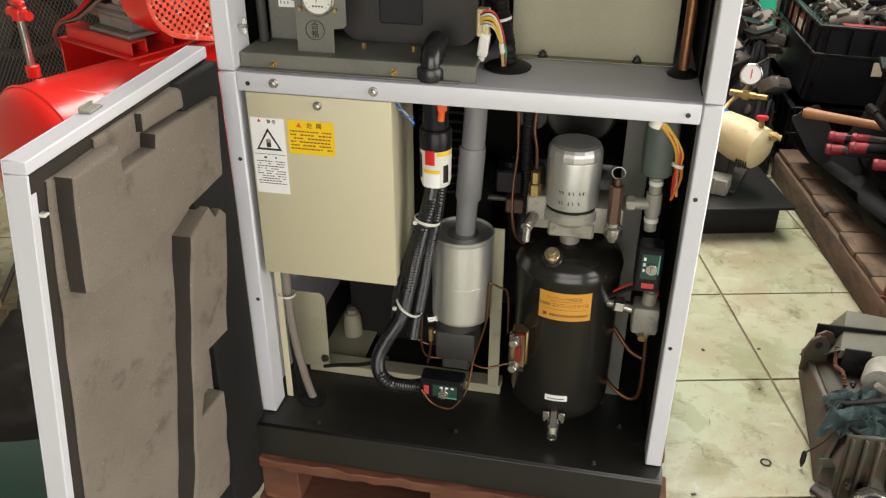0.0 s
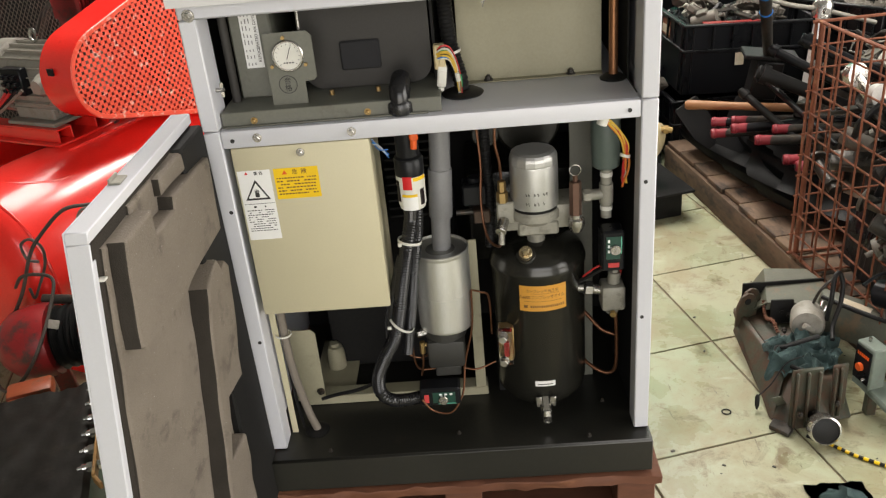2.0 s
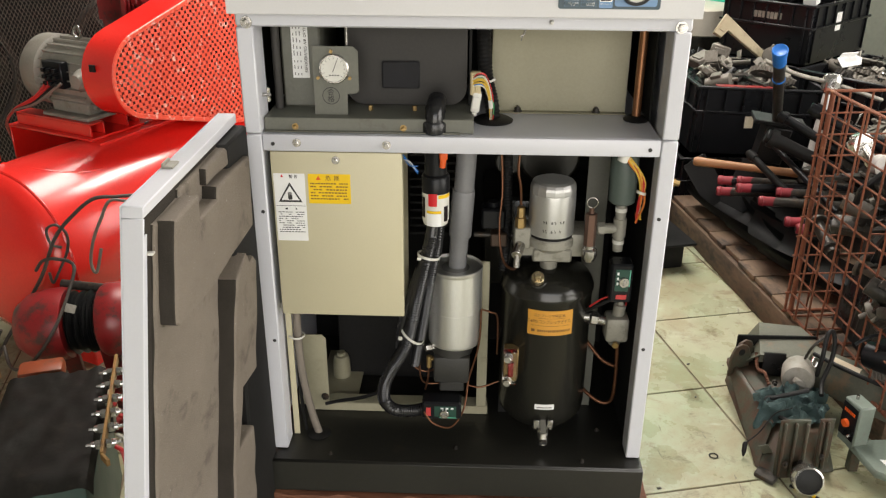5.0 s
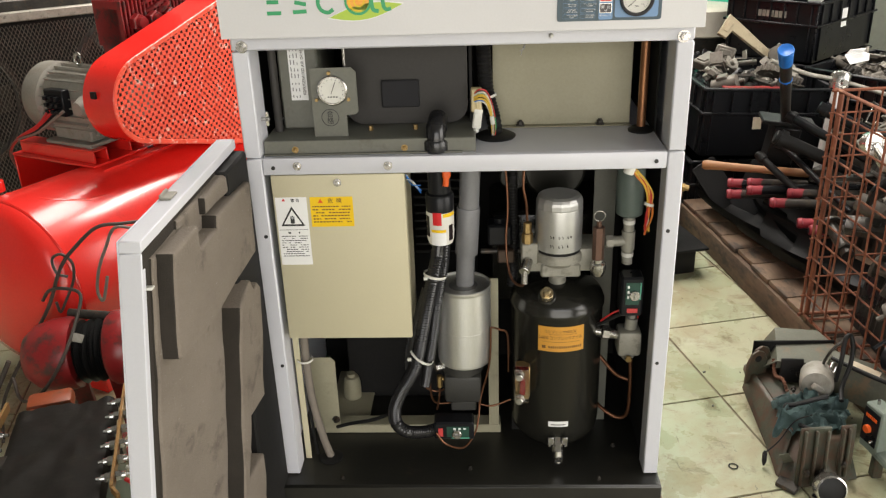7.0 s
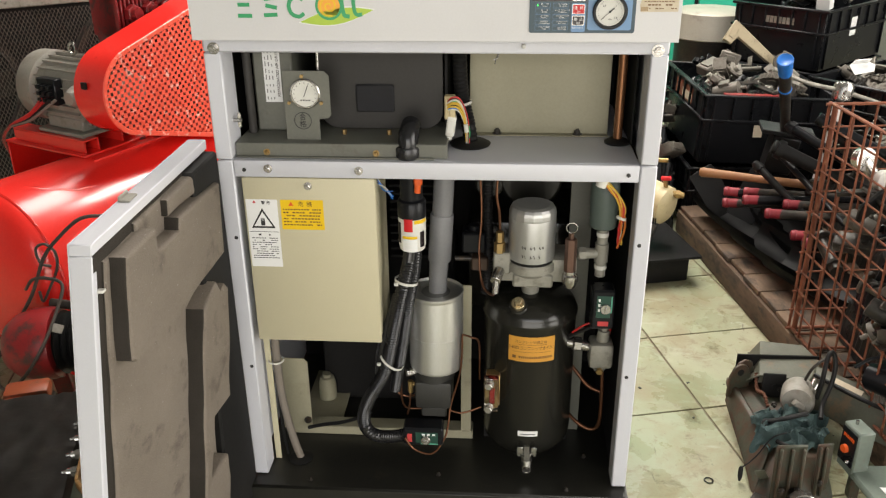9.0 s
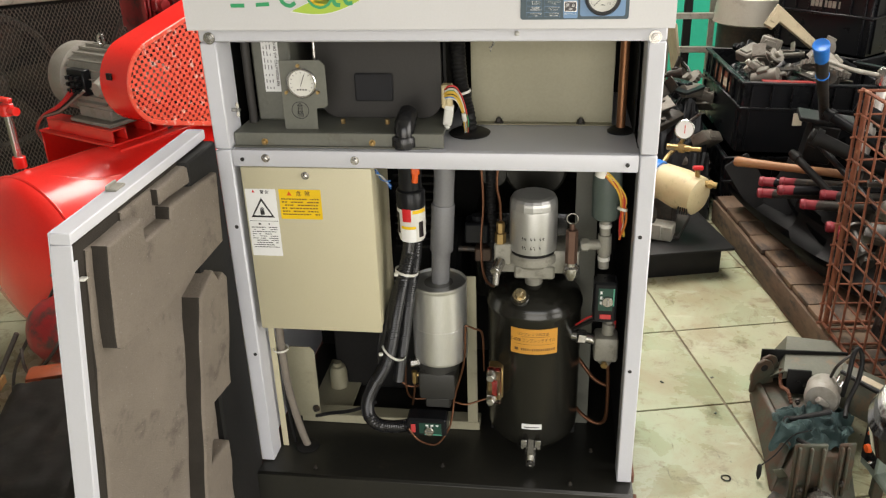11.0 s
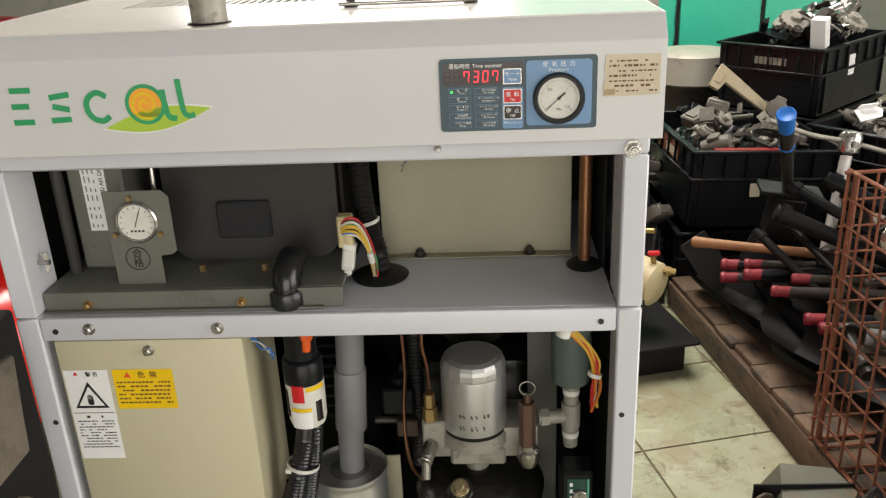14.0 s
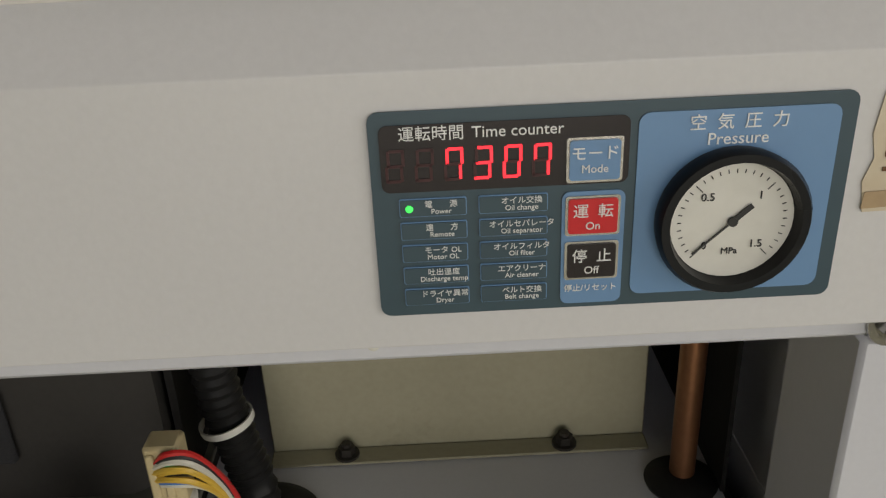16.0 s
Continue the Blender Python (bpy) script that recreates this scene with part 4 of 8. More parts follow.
part("fluted_cap", lathe([(0.0458, 0.808), (0.0462, 0.812), (0.0458, 0.820), (0.0445, 0.8255), (0.0415, 0.8305), (0.034, 0.8335), (0, 0.835)], (FX, FY, 0), n=16), FILTER, filt, "faceted cap end", smooth=False)
part("gasket", cyl((FX, FY, 0.7165), (FX, FY, 0.7225), 0.0452, n=40), RUBBER, filt)
random.seed(61)
for z, n_ in ((0.757, 8), (0.738, 7)):
    for k in range(n_):
        a0 = radians(-90 - 26 + k * 7 + random.uniform(-1, 1))
        pts = [(FX + 0.0464 * math.cos(a0 + radians(da)), FY + 0.0464 * math.sin(a0 + radians(da)), z + dz) for da, dz in ((0, random.uniform(-0.003, 0.003)), (1.5, 0.0035), (2.4, -0.003), (3.8, random.uniform(-0.002, 0.003)))]
        if k not in (2, 5):
            part("scribble", tube(pts, 0.00045, 5, 3), SCRAP, filt)
rv = thing("relief_valve", (0.66, 0.05, 0.69), "brown hex relief valve with a wire ring", "valve")
part("hex_body", merge(cyl((0.66, 0.05, 0.708), (0.66, 0.05, 0.778), 0.0115, n=6, b=0.001), cyl((0.66, 0.05, 0.778), (0.66, 0.05, 0.79), 0.005, n=10)), paint("brown plated steel", (0.16, 0.095, 0.07), (0.11, 0.06, 0.045), rough=0.4, metal=0.7), rv, smooth=False)
part("ring", tube([(0.66 + 0.0105 * math.sin(radians(40 * k)), 0.048, 0.801 - 0.0105 * math.cos(radians(40 * k))) for k in range(10)], 0.0011, 6, 3), STEEL, rv)
part("elbow", merge(cyl((0.66, 0.05, 0.692), (0.66, 0.05, 0.71), 0.0115, n=20), lathe([(0.0, -0.017), (0.011, -0.013), (0.0165, 0), (0.0155, 0.012), (0.011, 0.016)], (0.661, 0.05, 0.688), n=24)), STEEL, rv)
# brass fittings left of the filter
bf = thing("brass_fitting", (0.521, 0.07, 0.737), "brass pipe fitting with capillary tubes", "fitting")
part("nuts", merge(cyl((0.523, 0.075, 0.735), (0.523, 0.075, 0.757), 0.011, n=6, b=0.001), cyl((0.523, 0.075, 0.757), (0.523, 0.075, 0.779), 0.008, n=6, b=0.001)), BRASS, bf, smooth=False)
part("capillary", tube([(0.523, 0.085, 0.779), (0.521, 0.088, 0.815), (0.515, 0.09, 0.85), (0.52, 0.1, 0.89), (0.545, 0.12, 0.91)], 0.0026, 8, 5), COPPER_DARK, bf)
cv = thing("check_valve", (0.519, 0.05, 0.68), "brass check valve with a loop of thin copper tube", "valve")
part("body", merge(cyl((0.524, 0.066, 0.70), (0.515, 0.036, 0.689), 0.0105, n=20, b=0.001), cyl((0.518, 0.043, 0.70), (0.516, 0.035, 0.664), 0.0065, n=12)), STEEL, cv, smooth=False)
part("capillary", tube([(0.516, 0.04, 0.664), (0.51, 0.05, 0.652), (0.494, 0.07, 0.655), (0.485, 0.09, 0.68), (0.482, 0.11, 0.73), (0.486, 0.12, 0.80), (0.48, 0.13, 0.90)], 0.0026, 8, 5), COPPER_DARK, cv)
# solenoid, tee and thermal switch beside the tank
sol = thing("solenoid_valve", (0.722, 0.09, 0.68), "grey-green solenoid on a steel tee with braided pipe", "valve")
part("coil_case", lathe([(0.020, 0.788), (0.0262, 0.793), (0.028, 0.85), (0.0265, 0.885), (0.022, 0.892), (0, 0.893)], (0.7225, 0.085, 0), n=28), SOLENOID, sol, "grey-green coil case")
part("tee", merge(cyl((0.7235, 0.085, 0.684), (0.7235, 0.085, 0.79), 0.0105, n=20), cyl((0.677, 0.08, 0.733), (0.7235, 0.085, 0.733), 0.0105, n=20), cyl((0.7235, 0.085, 0.714), (0.7235, 0.085, 0.755), 0.0135, n=20, b=0.001), cyl((0.68, 0.08, 0.733), (0.692, 0.081, 0.733), 0.0135, n=6)), CAST, sol, "dull grey pipe tee", smooth=False)
for z in (0.770, 0.700):
    part("white_seal", cyl((0.7235, 0.085, z), (0.7235, 0.085, z + 0.008), 0.012, n=20), WHITE_PLASTIC, sol)


def thermo_switch(name, x, y, z, m):
    """A small black switch box with a green face, red mark and round knob; given round its own origin."""
    t = thing(name, (x, y, z), "black pressure switch with green face, red mark and steel knob", "switch", "pressure switches")
    o = Vector((x, y, z))

    def P(n_, bm, mat_, par=t, lb=""):
        return part(n_, turned(bm, Matrix.Translation(o) @ m), mat_, par, lb, smooth=False)

    P("case", boxm(-0.043, 0.043, -0.012, 0.03, -0.022, 0.022, 0.004), PLASTIC_BLACK)
    P("green_face", boxm(-0.016, 0.032, -0.0128, -0.0118, -0.014, 0.013, 0.0003), paint("dark green print", (0.01, 0.05, 0.035), (0.012, 0.06, 0.04), rough=0.4, bump=0.0))
    P("red_mark", boxm(-0.034, -0.024, -0.0135, -0.012, -0.012, 0.009, 0.0004), paint("faded red print", (0.55, 0.05, 0.05), rough=0.5, bump=0.0))
    P("knob", merge(cyl((0.006, -0.012, -0.004), (0.006, -0.02, -0.004), 0.0105, n=24, b=0.001), boxm(0.0, 0.012, -0.0225, -0.019, -0.006, -0.002, 0.0005)), STEEL)
    P("green_bar", boxm(-0.005, 0.032, -0.0132, -0.0126, -0.017, -0.0145, 0), paint("pale green print", (0.1, 0.4, 0.28), rough=0.5, bump=0.0))
    for k in range(3):
        P("print_bar", boxm(-0.002 + k * 0.011, 0.004 + k * 0.011, -0.0132, -0.0126, 0.006, 0.010, 0), WHITE)
    return t


thermo_switch("pressure_switch", 0.367, 0.045, 0.311, Matrix.Identity(4))
thermo_switch("pressure_switch", 0.727, 0.035, 0.637, pose(0, 0, 0, 0, -90, 0))
# drain trap on the right with its copper pipes
tv = thing("drain_trap", (0.735, 0.09, 0.455), "grey cast drain trap with copper pipes", "valve")
part("casting", merge(boxm(0.713, 0.762, 0.066, 0.115, 0.474, 0.532, 0.008, 2), cyl((0.738, 0.09, 0.458), (0.738, 0.09, 0.478), 0.013, n=6, b=0.002), cyl((0.74, 0.09, 0.53), (0.742, 0.09, 0.556), 0.013, n=18, b=0.001), cyl((0.742, 0.09, 0.556), (0.742, 0.09, 0.572), 0.0085, n=6)), CAST, tv)
part("inlet_union", merge(cyl((0.69, 0.085, 0.524), (0.715, 0.088, 0.516), 0.011, n=20), cyl((0.679, 0.084, 0.526), (0.695, 0.086, 0.523), 0.0155, n=6, b=0.001), cyl((0.66, 0.09, 0.526), (0.68, 0.085, 0.526), 0.0105, n=16)), STEEL, tv, smooth=False)
part("plug_bolt", cyl((0.735, 0.062, 0.475), (0.734, 0.055, 0.474), 0.0075, n=6, b=0.0008), BRASS, tv, smooth=False)
part("copper_pipe", tube([(0.742, 0.09, 0.47), (0.745, 0.09, 0.45), (0.748, 0.092, 0.39), (0.748, 0.095, 0.33), (0.742, 0.1, 0.303), (0.722, 0.105, 0.298), (0.69, 0.12, 0.315), (0.655, 0.17, 0.34)], 0.0042, 10, 5), COPPER_DARK, tv)
part("copper_pipe", tube([(0.665, 0.16, 0.455), (0.69, 0.14, 0.43), (0.72, 0.12, 0.40), (0.748, 0.11, 0.39)], 0.0042, 10, 5), COPPER_DARK, tv)
part("red_lead", tube([(0.675, 0.07, 0.56), (0.70, 0.06, 0.585), (0.727, 0.06, 0.592), (0.75, 0.075, 0.575), (0.755, 0.1, 0.54)], 0.002, 8, 5), WIRE_RED, tv)
part("black_lead", tube([(0.67, 0.08, 0.545), (0.69, 0.065, 0.565), (0.72, 0.055, 0.59), (0.727, 0.06, 0.61)], 0.004, 8, 5), RUBBER, tv)
# intake silencer and its grey pipe
sil = thing("intake_silencer", (0.387, 0.115, 0.43), "brushed aluminium intake silencer with a dished cap", "silencer")
part("can", lathe([(0.053, 0.447), (0.0565, 0.449), (0.0575, 0.453), (0.0575, 0.455), (0.0575, 0.5290), (0.0575, 0.5303), (0.0570, 0.5309), (0.0570, 0.5317), (0.0575, 0.5323), (0.0575, 0.5336), (0.0575, 0.6185), (0.0575, 0.621), (0.0582, 0.6225), (0.0582, 0.628), (0.0565, 0.6295), (0.0555, 0.6235)], (0.392, 0.115, 0), n=64), ALU, sil)
part("cap", lathe([(0.0, 0.6265), (0.022, 0.6265), (0.03, 0.6235), (0.0555, 0.6230), (0.0555, 0.610), (0, 0.609)], (0.392, 0.115, 0), n=64), ALU_CAP, sil)
part("intake_pipe", merge(lathe([(0.0185, 0), (0.0195, 0.08)], (0.3955, 0.115, 0.618), (0.004, 0, 0.08), 28), lathe([(0.023, 0), (0.0235, 0.002), (0.0235, 0.10), (0.0225, 0.102)], (0.4005, 0.115, 0.697), (0.006, 0, 0.1), 28), lathe([(0.0205, 0), (0.0205, 0.14)], (0.407, 0.115, 0.795), (0.008, 0, 0.14), 28)), PVC, sil, "grey plastic intake pipe")
iv = thing("intake_valve", (0.385, 0.11, 0.355), "black cast intake valve below the silencer", "valve")
part("body", merge(boxm(0.347, 0.427, 0.07, 0.15, 0.358, 0.425, 0.008, 2), cyl((0.387, 0.115, 0.42), (0.387, 0.115, 0.4475), 0.045, n=32, b=0.002), boxm(0.36, 0.415, 0.075, 0.14, 0.335, 0.36, 0.003)), paint("black cast iron", (0.02, 0.02, 0.019), (0.035, 0.034, 0.03), rough=0.55, scale=14, fine=220, bump=0.2), iv)
part("side_fitting", merge(cyl((0.328, 0.09, 0.437), (0.35, 0.1, 0.437), 0.009, n=6), cyl((0.345, 0.1, 0.437), (0.36, 0.105, 0.437), 0.006, n=12)), STEEL, iv, smooth=False)
part("brass_tee", merge(cyl((0.337, 0.085, 0.392), (0.337, 0.085, 0.42), 0.006, n=6), cyl((0.333, 0.085, 0.41), (0.348, 0.09, 0.41), 0.005, n=10)), BRASS, iv, smooth=False)
for pts in ([(0.337, 0.085, 0.395), (0.334, 0.085, 0.36), (0.328, 0.09, 0.33)], [(0.318, 0.09, 0.44), (0.316, 0.09, 0.38), (0.325, 0.095, 0.345), (0.36, 0.1, 0.34)], [(0.30, 0.1, 0.405), (0.306, 0.1, 0.38), (0.33, 0.1, 0.37), (0.35, 0.11, 0.372)], [(0.449, 0.09, 0.535), (0.445, 0.085, 0.45), (0.425, 0.075, 0.37), (0.42, 0.06, 0.33), (0.412, 0.045, 0.30), (0.387, 0.03, 0.272), (0.35, 0.03, 0.28), (0.328, 0.03, 0.31)], [(0.449, 0.09, 0.536), (0.468, 0.08, 0.535), (0.484, 0.09, 0.515), (0.486, 0.1, 0.42)], [(0.42, 0.075, 0.355), (0.45, 0.07, 0.352), (0.49, 0.08, 0.362)]):
    part("copper_tube", tube(pts, 0.0022, 8, 6), COPPER_DARK, iv)
# air filter regulator with its bowl and knob
fr = thing("air_filter_regulator", (0.352, 0.05, 0.739), "black filter regulator with white guard bowl and orange knob", "regulator")
part("body", merge(lathe([(0.0245, 0.838), (0.0265, 0.842), (0.0265, 0.85), (0.022, 0.853), (0.0215, 0.905), (0, 0.906)], (0.352, 0.06, 0), n=28), boxm(0.332, 0.372, 0.05, 0.085, 0.865, 0.91, 0.004)), PLASTIC_BLACK, fr)
bowl = part("bowl_guard", lathe([(0.016, 0.744), (0.024, 0.748), (0.0265, 0.757), (0.0272, 0.819), (0.026, 0.82), (0.0, 0.82)], (0.352, 0.06, 0), n=32), WHITE_PLASTIC, fr, "white bowl guard")
part("bowl_collar", lathe([(0.0275, 0.816), (0.0278, 0.846), (0.0255, 0.849), (0.024, 0.849)], (0.352, 0.06, 0), n=32), PLASTIC_BLACK, fr)


def on_bowl(name, a0, a1, z0, z1, material, r=0.0276):
    bm = bmesh.new()
    cols = []
    for k in range(7):
        a = radians(-90 + a0 + (a1 - a0) * k / 6)
        cols.append([bm.verts.new((0.352 + rr * math.cos(a), 0.06 + rr * math.sin(a), z)) for rr, z in ((r, z0), (r, z1), (r - 0.0012, z1), (r - 0.0012, z0))])
    for a, b in zip(cols, cols[1:]):
        for k in range(4):
            bm.faces.new((a[k], b[k], b[(k + 1) % 4], a[(k + 1) % 4]))
    bm.faces.new(cols[0])
    bm.faces.new(cols[-1][::-1])
    bmesh.ops.recalc_face_normals(bm, faces=bm.faces[:])
    return part(name, bm, material, bowl)


on_bowl("red_tab", -28, 8, 0.792, 0.818, RED_INK, 0.0282)
on_bowl("yellow_band", 14, 75, 0.808, 0.815, YELLOW, 0.028)
on_bowl("sight_slot", -70, -48, 0.765, 0.808, KEY_BLACK)
on_bowl("sight_slot", 40, 62, 0.758, 0.79, KEY_BLACK)
on_bowl("yellow_band", -36, 26, 0.777, 0.782, YELLOW, 0.028)
on_bowl("label", -36, 26, 0.75, 0.776, WHITE, 0.0279)
part("orange_knob", merge(boxm(0.360, 0.376, 0.028, 0.04, 0.888, 0.905, 0.003), cyl((0.366, 0.034, 0.873), (0.368, 0.034, 0.9), 0.006, n=14)), ORANGE, fr)
RUBBER_GLOSS = paint("glossy black rubber", (0.010, 0.010, 0.011), (0.016, 0.016, 0.017), rough=0.25, scale=20, fine=200, bump=0.05)
# black corrugated hoses
hose = thing("corrugated_hose", (0.30, 0.06, 0.3), "bundle of black corrugated hoses with white cable ties", "hose")
part("hose", tube([(0.348, 0.06, 0.745), (0.343, 0.052, 0.71), (0.332, 0.045, 0.665), (0.317, 0.040, 0.60), (0.303, 0.038, 0.53), (0.288, 0.036, 0.47), (0.262, 0.036, 0.42), (0.243, 0.036, 0.375), (0.242, 0.036, 0.335), (0.262, 0.038, 0.31), (0.298, 0.042, 0.304), (0.335, 0.052, 0.306)], 0.0145, 16, 8, 0.0014, 0.0046), RUBBER_GLOSS, hose)
part("hose", tube([(0.358, 0.068, 0.74), (0.353, 0.062, 0.69), (0.340, 0.056, 0.62), (0.328, 0.054, 0.54), (0.316, 0.054, 0.47), (0.307, 0.058, 0.415)], 0.0125, 16, 8, 0.0012, 0.0042), RUBBER_GLOSS, hose)
part("sleeve", tube([(0.322, 0.048, 0.65), (0.300, 0.046, 0.58), (0.282, 0.046, 0.51), (0.278, 0.05, 0.46)], 0.011, 12, 6), RUBBER_GLOSS, hose)
for p, q_, r in (((0.338, 0.051, 0.676), (0.339, 0.0515, 0.681), 0.0225), ((0.302, 0.047, 0.494), (0.305, 0.047, 0.498), 0.028)):
    part("cable_tie", merge(band(p, q_, r), boxm(p[0] - r * 0.8 - 0.004, p[0] - r * 0.8 + 0.004, p[1] - r * 0.66 - 0.004, p[1] - r * 0.6, p[2] - 0.001, p[2] + 0.006, 0.001)), WHITE_PLASTIC, hose)
# cables at the left post with a grommet
cb = thing("power_cable", (0.085, 0.06, 0.222), "grey-brown sheathed power cables through a rubber grommet", "cable")
part("cable", tube([(0.058, 0.06, 0.57), (0.056, 0.06, 0.48), (0.060, 0.06, 0.38), (0.075, 0.06, 0.28), (0.088, 0.06, 0.226)], 0.0085, 12, 6), WIRE_GREY, cb)
part("cable", tube([(0.052, 0.066, 0.57), (0.050, 0.066, 0.42), (0.053, 0.066, 0.3), (0.058, 0.068, 0.228)], 0.0035, 10, 5), RUBBER, cb)
part("cable_strip", boxm(0.0325, 0.0455, 0.056, 0.0585, 0.2235, 0.56, 0.0006), CREAM, cb, "narrow cream steel strip")
part("grommet", lathe([(0.026, 0.2225), (0.027, 0.2255), (0.019, 0.229), (0.012, 0.229)], (0.088, 0.06, 0), n=28), RUBBER, cb)
part("cable_tie", band((0.055, 0.058, 0.478), (0.055, 0.058, 0.482), 0.0155), WHITE_PLASTIC, cb)
lead = thing("black_lead", (0.17, 0.1, 0.27), "thin black rubber lead", "cable")
part("lead", tube([(0.095, 0.12, 0.262), (0.13, 0.115, 0.275), (0.18, 0.1, 0.295), (0.225, 0.08, 0.325), (0.25, 0.07, 0.345)], 0.0042, 8, 6), RUBBER, lead)
# bracket plates at the rear of the bay
pl = thing("mounting_frame", (0.26, 0.17, 0.222), "dusty cream mounting frame at the back of the bay", "frame")
part("cross_member", boxm(0.05, 0.47, 0.150, 0.19, 0.2225, 0.245, 0.002), CREAM_OLD, pl)
part("upright_plate", boxm(0.443, 0.466, 0.15, 0.154, 0.245, 0.62, 0.001), CREAM_OLD, pl)
part("bracket_plate", prism([(0.030, 0.246), (0.100, 0.246), (0.100, 0.424), (0.091, 0.434), (0.030, 0.434)], pose(0, 0.142, 0, 90, 0, 0), 0.003), CREAM_OLD, pl)
bolt("bolt", 0.091, 0.139, 0.270, 0.007, pl, SCRAP)
part("floor_plate", boxm(0.06, 0.16, 0.2, 0.40, 0.232, 0.236, 0.001), CREAM_OLD, pl)
ft = thing("vibration_mount", (0.108, 0.285, 0.236), "dusty grey rubber vibration mount", "mount")
part("body", lathe([(0.022, 0.236), (0.021, 0.275), (0.017, 0.292), (0.010, 0.294), (0.010, 0.302), (0, 0.302)], (0.108, 0.285, 0), n=24), CREAM_OLD, ft)
# machinery further back, its deep shade put into a near-black colour
mc = thing("screw_compressor", (0.42, 0.33, 0.222), "screw compressor and motor coloured black for the shadow they stand in", "compressor")
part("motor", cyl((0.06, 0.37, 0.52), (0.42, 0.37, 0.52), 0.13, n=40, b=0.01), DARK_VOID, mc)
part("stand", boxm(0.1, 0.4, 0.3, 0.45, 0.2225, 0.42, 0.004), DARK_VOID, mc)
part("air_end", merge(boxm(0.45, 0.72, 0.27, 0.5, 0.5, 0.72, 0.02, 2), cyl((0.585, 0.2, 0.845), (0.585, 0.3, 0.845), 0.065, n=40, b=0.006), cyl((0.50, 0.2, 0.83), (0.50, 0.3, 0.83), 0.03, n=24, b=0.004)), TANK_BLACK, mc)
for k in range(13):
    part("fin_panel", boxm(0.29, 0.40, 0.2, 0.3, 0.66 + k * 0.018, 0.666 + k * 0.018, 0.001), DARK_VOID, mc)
# black sheets closing the lower bay, in place of its unlit depth
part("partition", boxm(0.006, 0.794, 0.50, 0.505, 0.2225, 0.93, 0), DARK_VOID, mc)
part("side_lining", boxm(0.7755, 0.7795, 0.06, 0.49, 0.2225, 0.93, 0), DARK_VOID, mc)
rs = thing("relay_socket", (0.465, 0.16, 0.70), "dark green-black relay box with pipes", "relay")
part("case", merge(boxm(0.445, 0.495, 0.14, 0.19, 0.70, 0.745, 0.004), cyl((0.47, 0.165, 0.745), (0.47, 0.165, 0.755), 0.012, n=20)), PLASTIC_BLACK, rs)
part("valve_body", boxm(0.465, 0.50, 0.14, 0.18, 0.66, 0.69, 0.003), paint("brown plated valve", (0.09, 0.06, 0.045), rough=0.5, metal=0.5), rs)
part("pipe", cyl((0.43, 0.16, 0.68), (0.54, 0.16, 0.68), 0.006, n=12), SCRAP, rs)
part("conduit", tube([(0.497, 0.17, 0.90), (0.497, 0.165, 0.80), (0.50, 0.16, 0.70), (0.495, 0.16, 0.60)], 0.011, 12, 4, 0.0015), RUBBER, rs)
bkp = thing("support_plate", (0.69, 0.18, 0.222), "dusty grey-green upright support plate", "plate")
part("plate", boxm(0.668, 0.714, 0.20, 0.204, 0.2225, 0.90, 0.001), OLIVE, bkp)
bolt("bolt", 0.69, 0.20, 0.86, 0.006, bkp, SCRAP)
# yellow and red wires at the top right
wr = thing("wire_bundle", (0.735, 0.04, 0.76), "yellow, orange and red wires tied under the rail", "wires")
random.seed(8)
for k in range(8):
    m_ = (WIRE_YELLOW, WIRE_ORANGE, WIRE_YELLOW, WIRE_RED, WIRE_ORANGE, WIRE_YELLOW, WIRE_RED, WIRE_WHITE)[k]
    j = [random.uniform(-0.006, 0.006) for _ in range(4)]
    part("wire", tube([(0.66, 0.05, 0.908), (0.705, 0.02 + j[0] * 0.4, 0.905 + j[1] * 0.3), (0.728 + j[0], 0.025, 0.89 + j[1]), (0.748 + j[1], 0.03, 0.855 + j[2]), (0.751 + j[2], 0.04 + j[0], 0.81), (0.754 + j[0] * 1.2, 0.055, 0.765 + j[3] * 2)], 0.0021, 6, 5), m_, wr)
for p, q_ in (((0.704, 0.018, 0.897), (0.709, 0.018, 0.913)), ((0.748, 0.034, 0.826), (0.7495, 0.035, 0.831))):
    part("cable_tie", band(p, q_, 0.0085), WHITE_PLASTIC, wr)

# ---------------------------------------------------------------- the upper bay
dry = thing("air_dryer", (0.22, 0.12, 0.943), "olive grey refrigerated air dryer in the upper bay", "air dryer")
part("tray_front", boxm(0.032, 0.424, 0.022, 0.028, 0.9435, 0.970, 0.001), OLIVE, dry)
part("tray_top", boxm(0.032, 0.424, 0.0285, 0.18, 0.965, 0.970, 0.001), OLIVE, dry)
part("tray_lip", boxm(0.032, 0.40, 0.014, 0.0215, 0.9435, 0.9465, 0.001), OLIVE, dry)
part("case", boxm(0.055, 0.13, 0.10, 0.30, 0.970, 1.137, 0.004), OLIVE, dry)
dl = part("data_label", boxm(0.076, 0.108, 0.0985, 0.0995, 1.027, 1.137, 0), WHITE, dry, "white printed data label")
lettering("caption", "REFRIGERATED AIR DRYER", 0.0075, front(0.1025, 0.0983, 1.082) @ pose(0, 0, 0, 0, 0, 90), SCRAP, dl)
random.seed(71)
part("print_bar", merge(*[boxm(0.0795 + i * 0.0062, 0.0812 + i * 0.0062, 0.0980, 0.0984, 1.032 + j * 0.0125, 1.0355 + j * 0.0125 + random.uniform(0, 0.006), 0) for i in range(3) for j in range(8)]), PVC, dl, smooth=False)
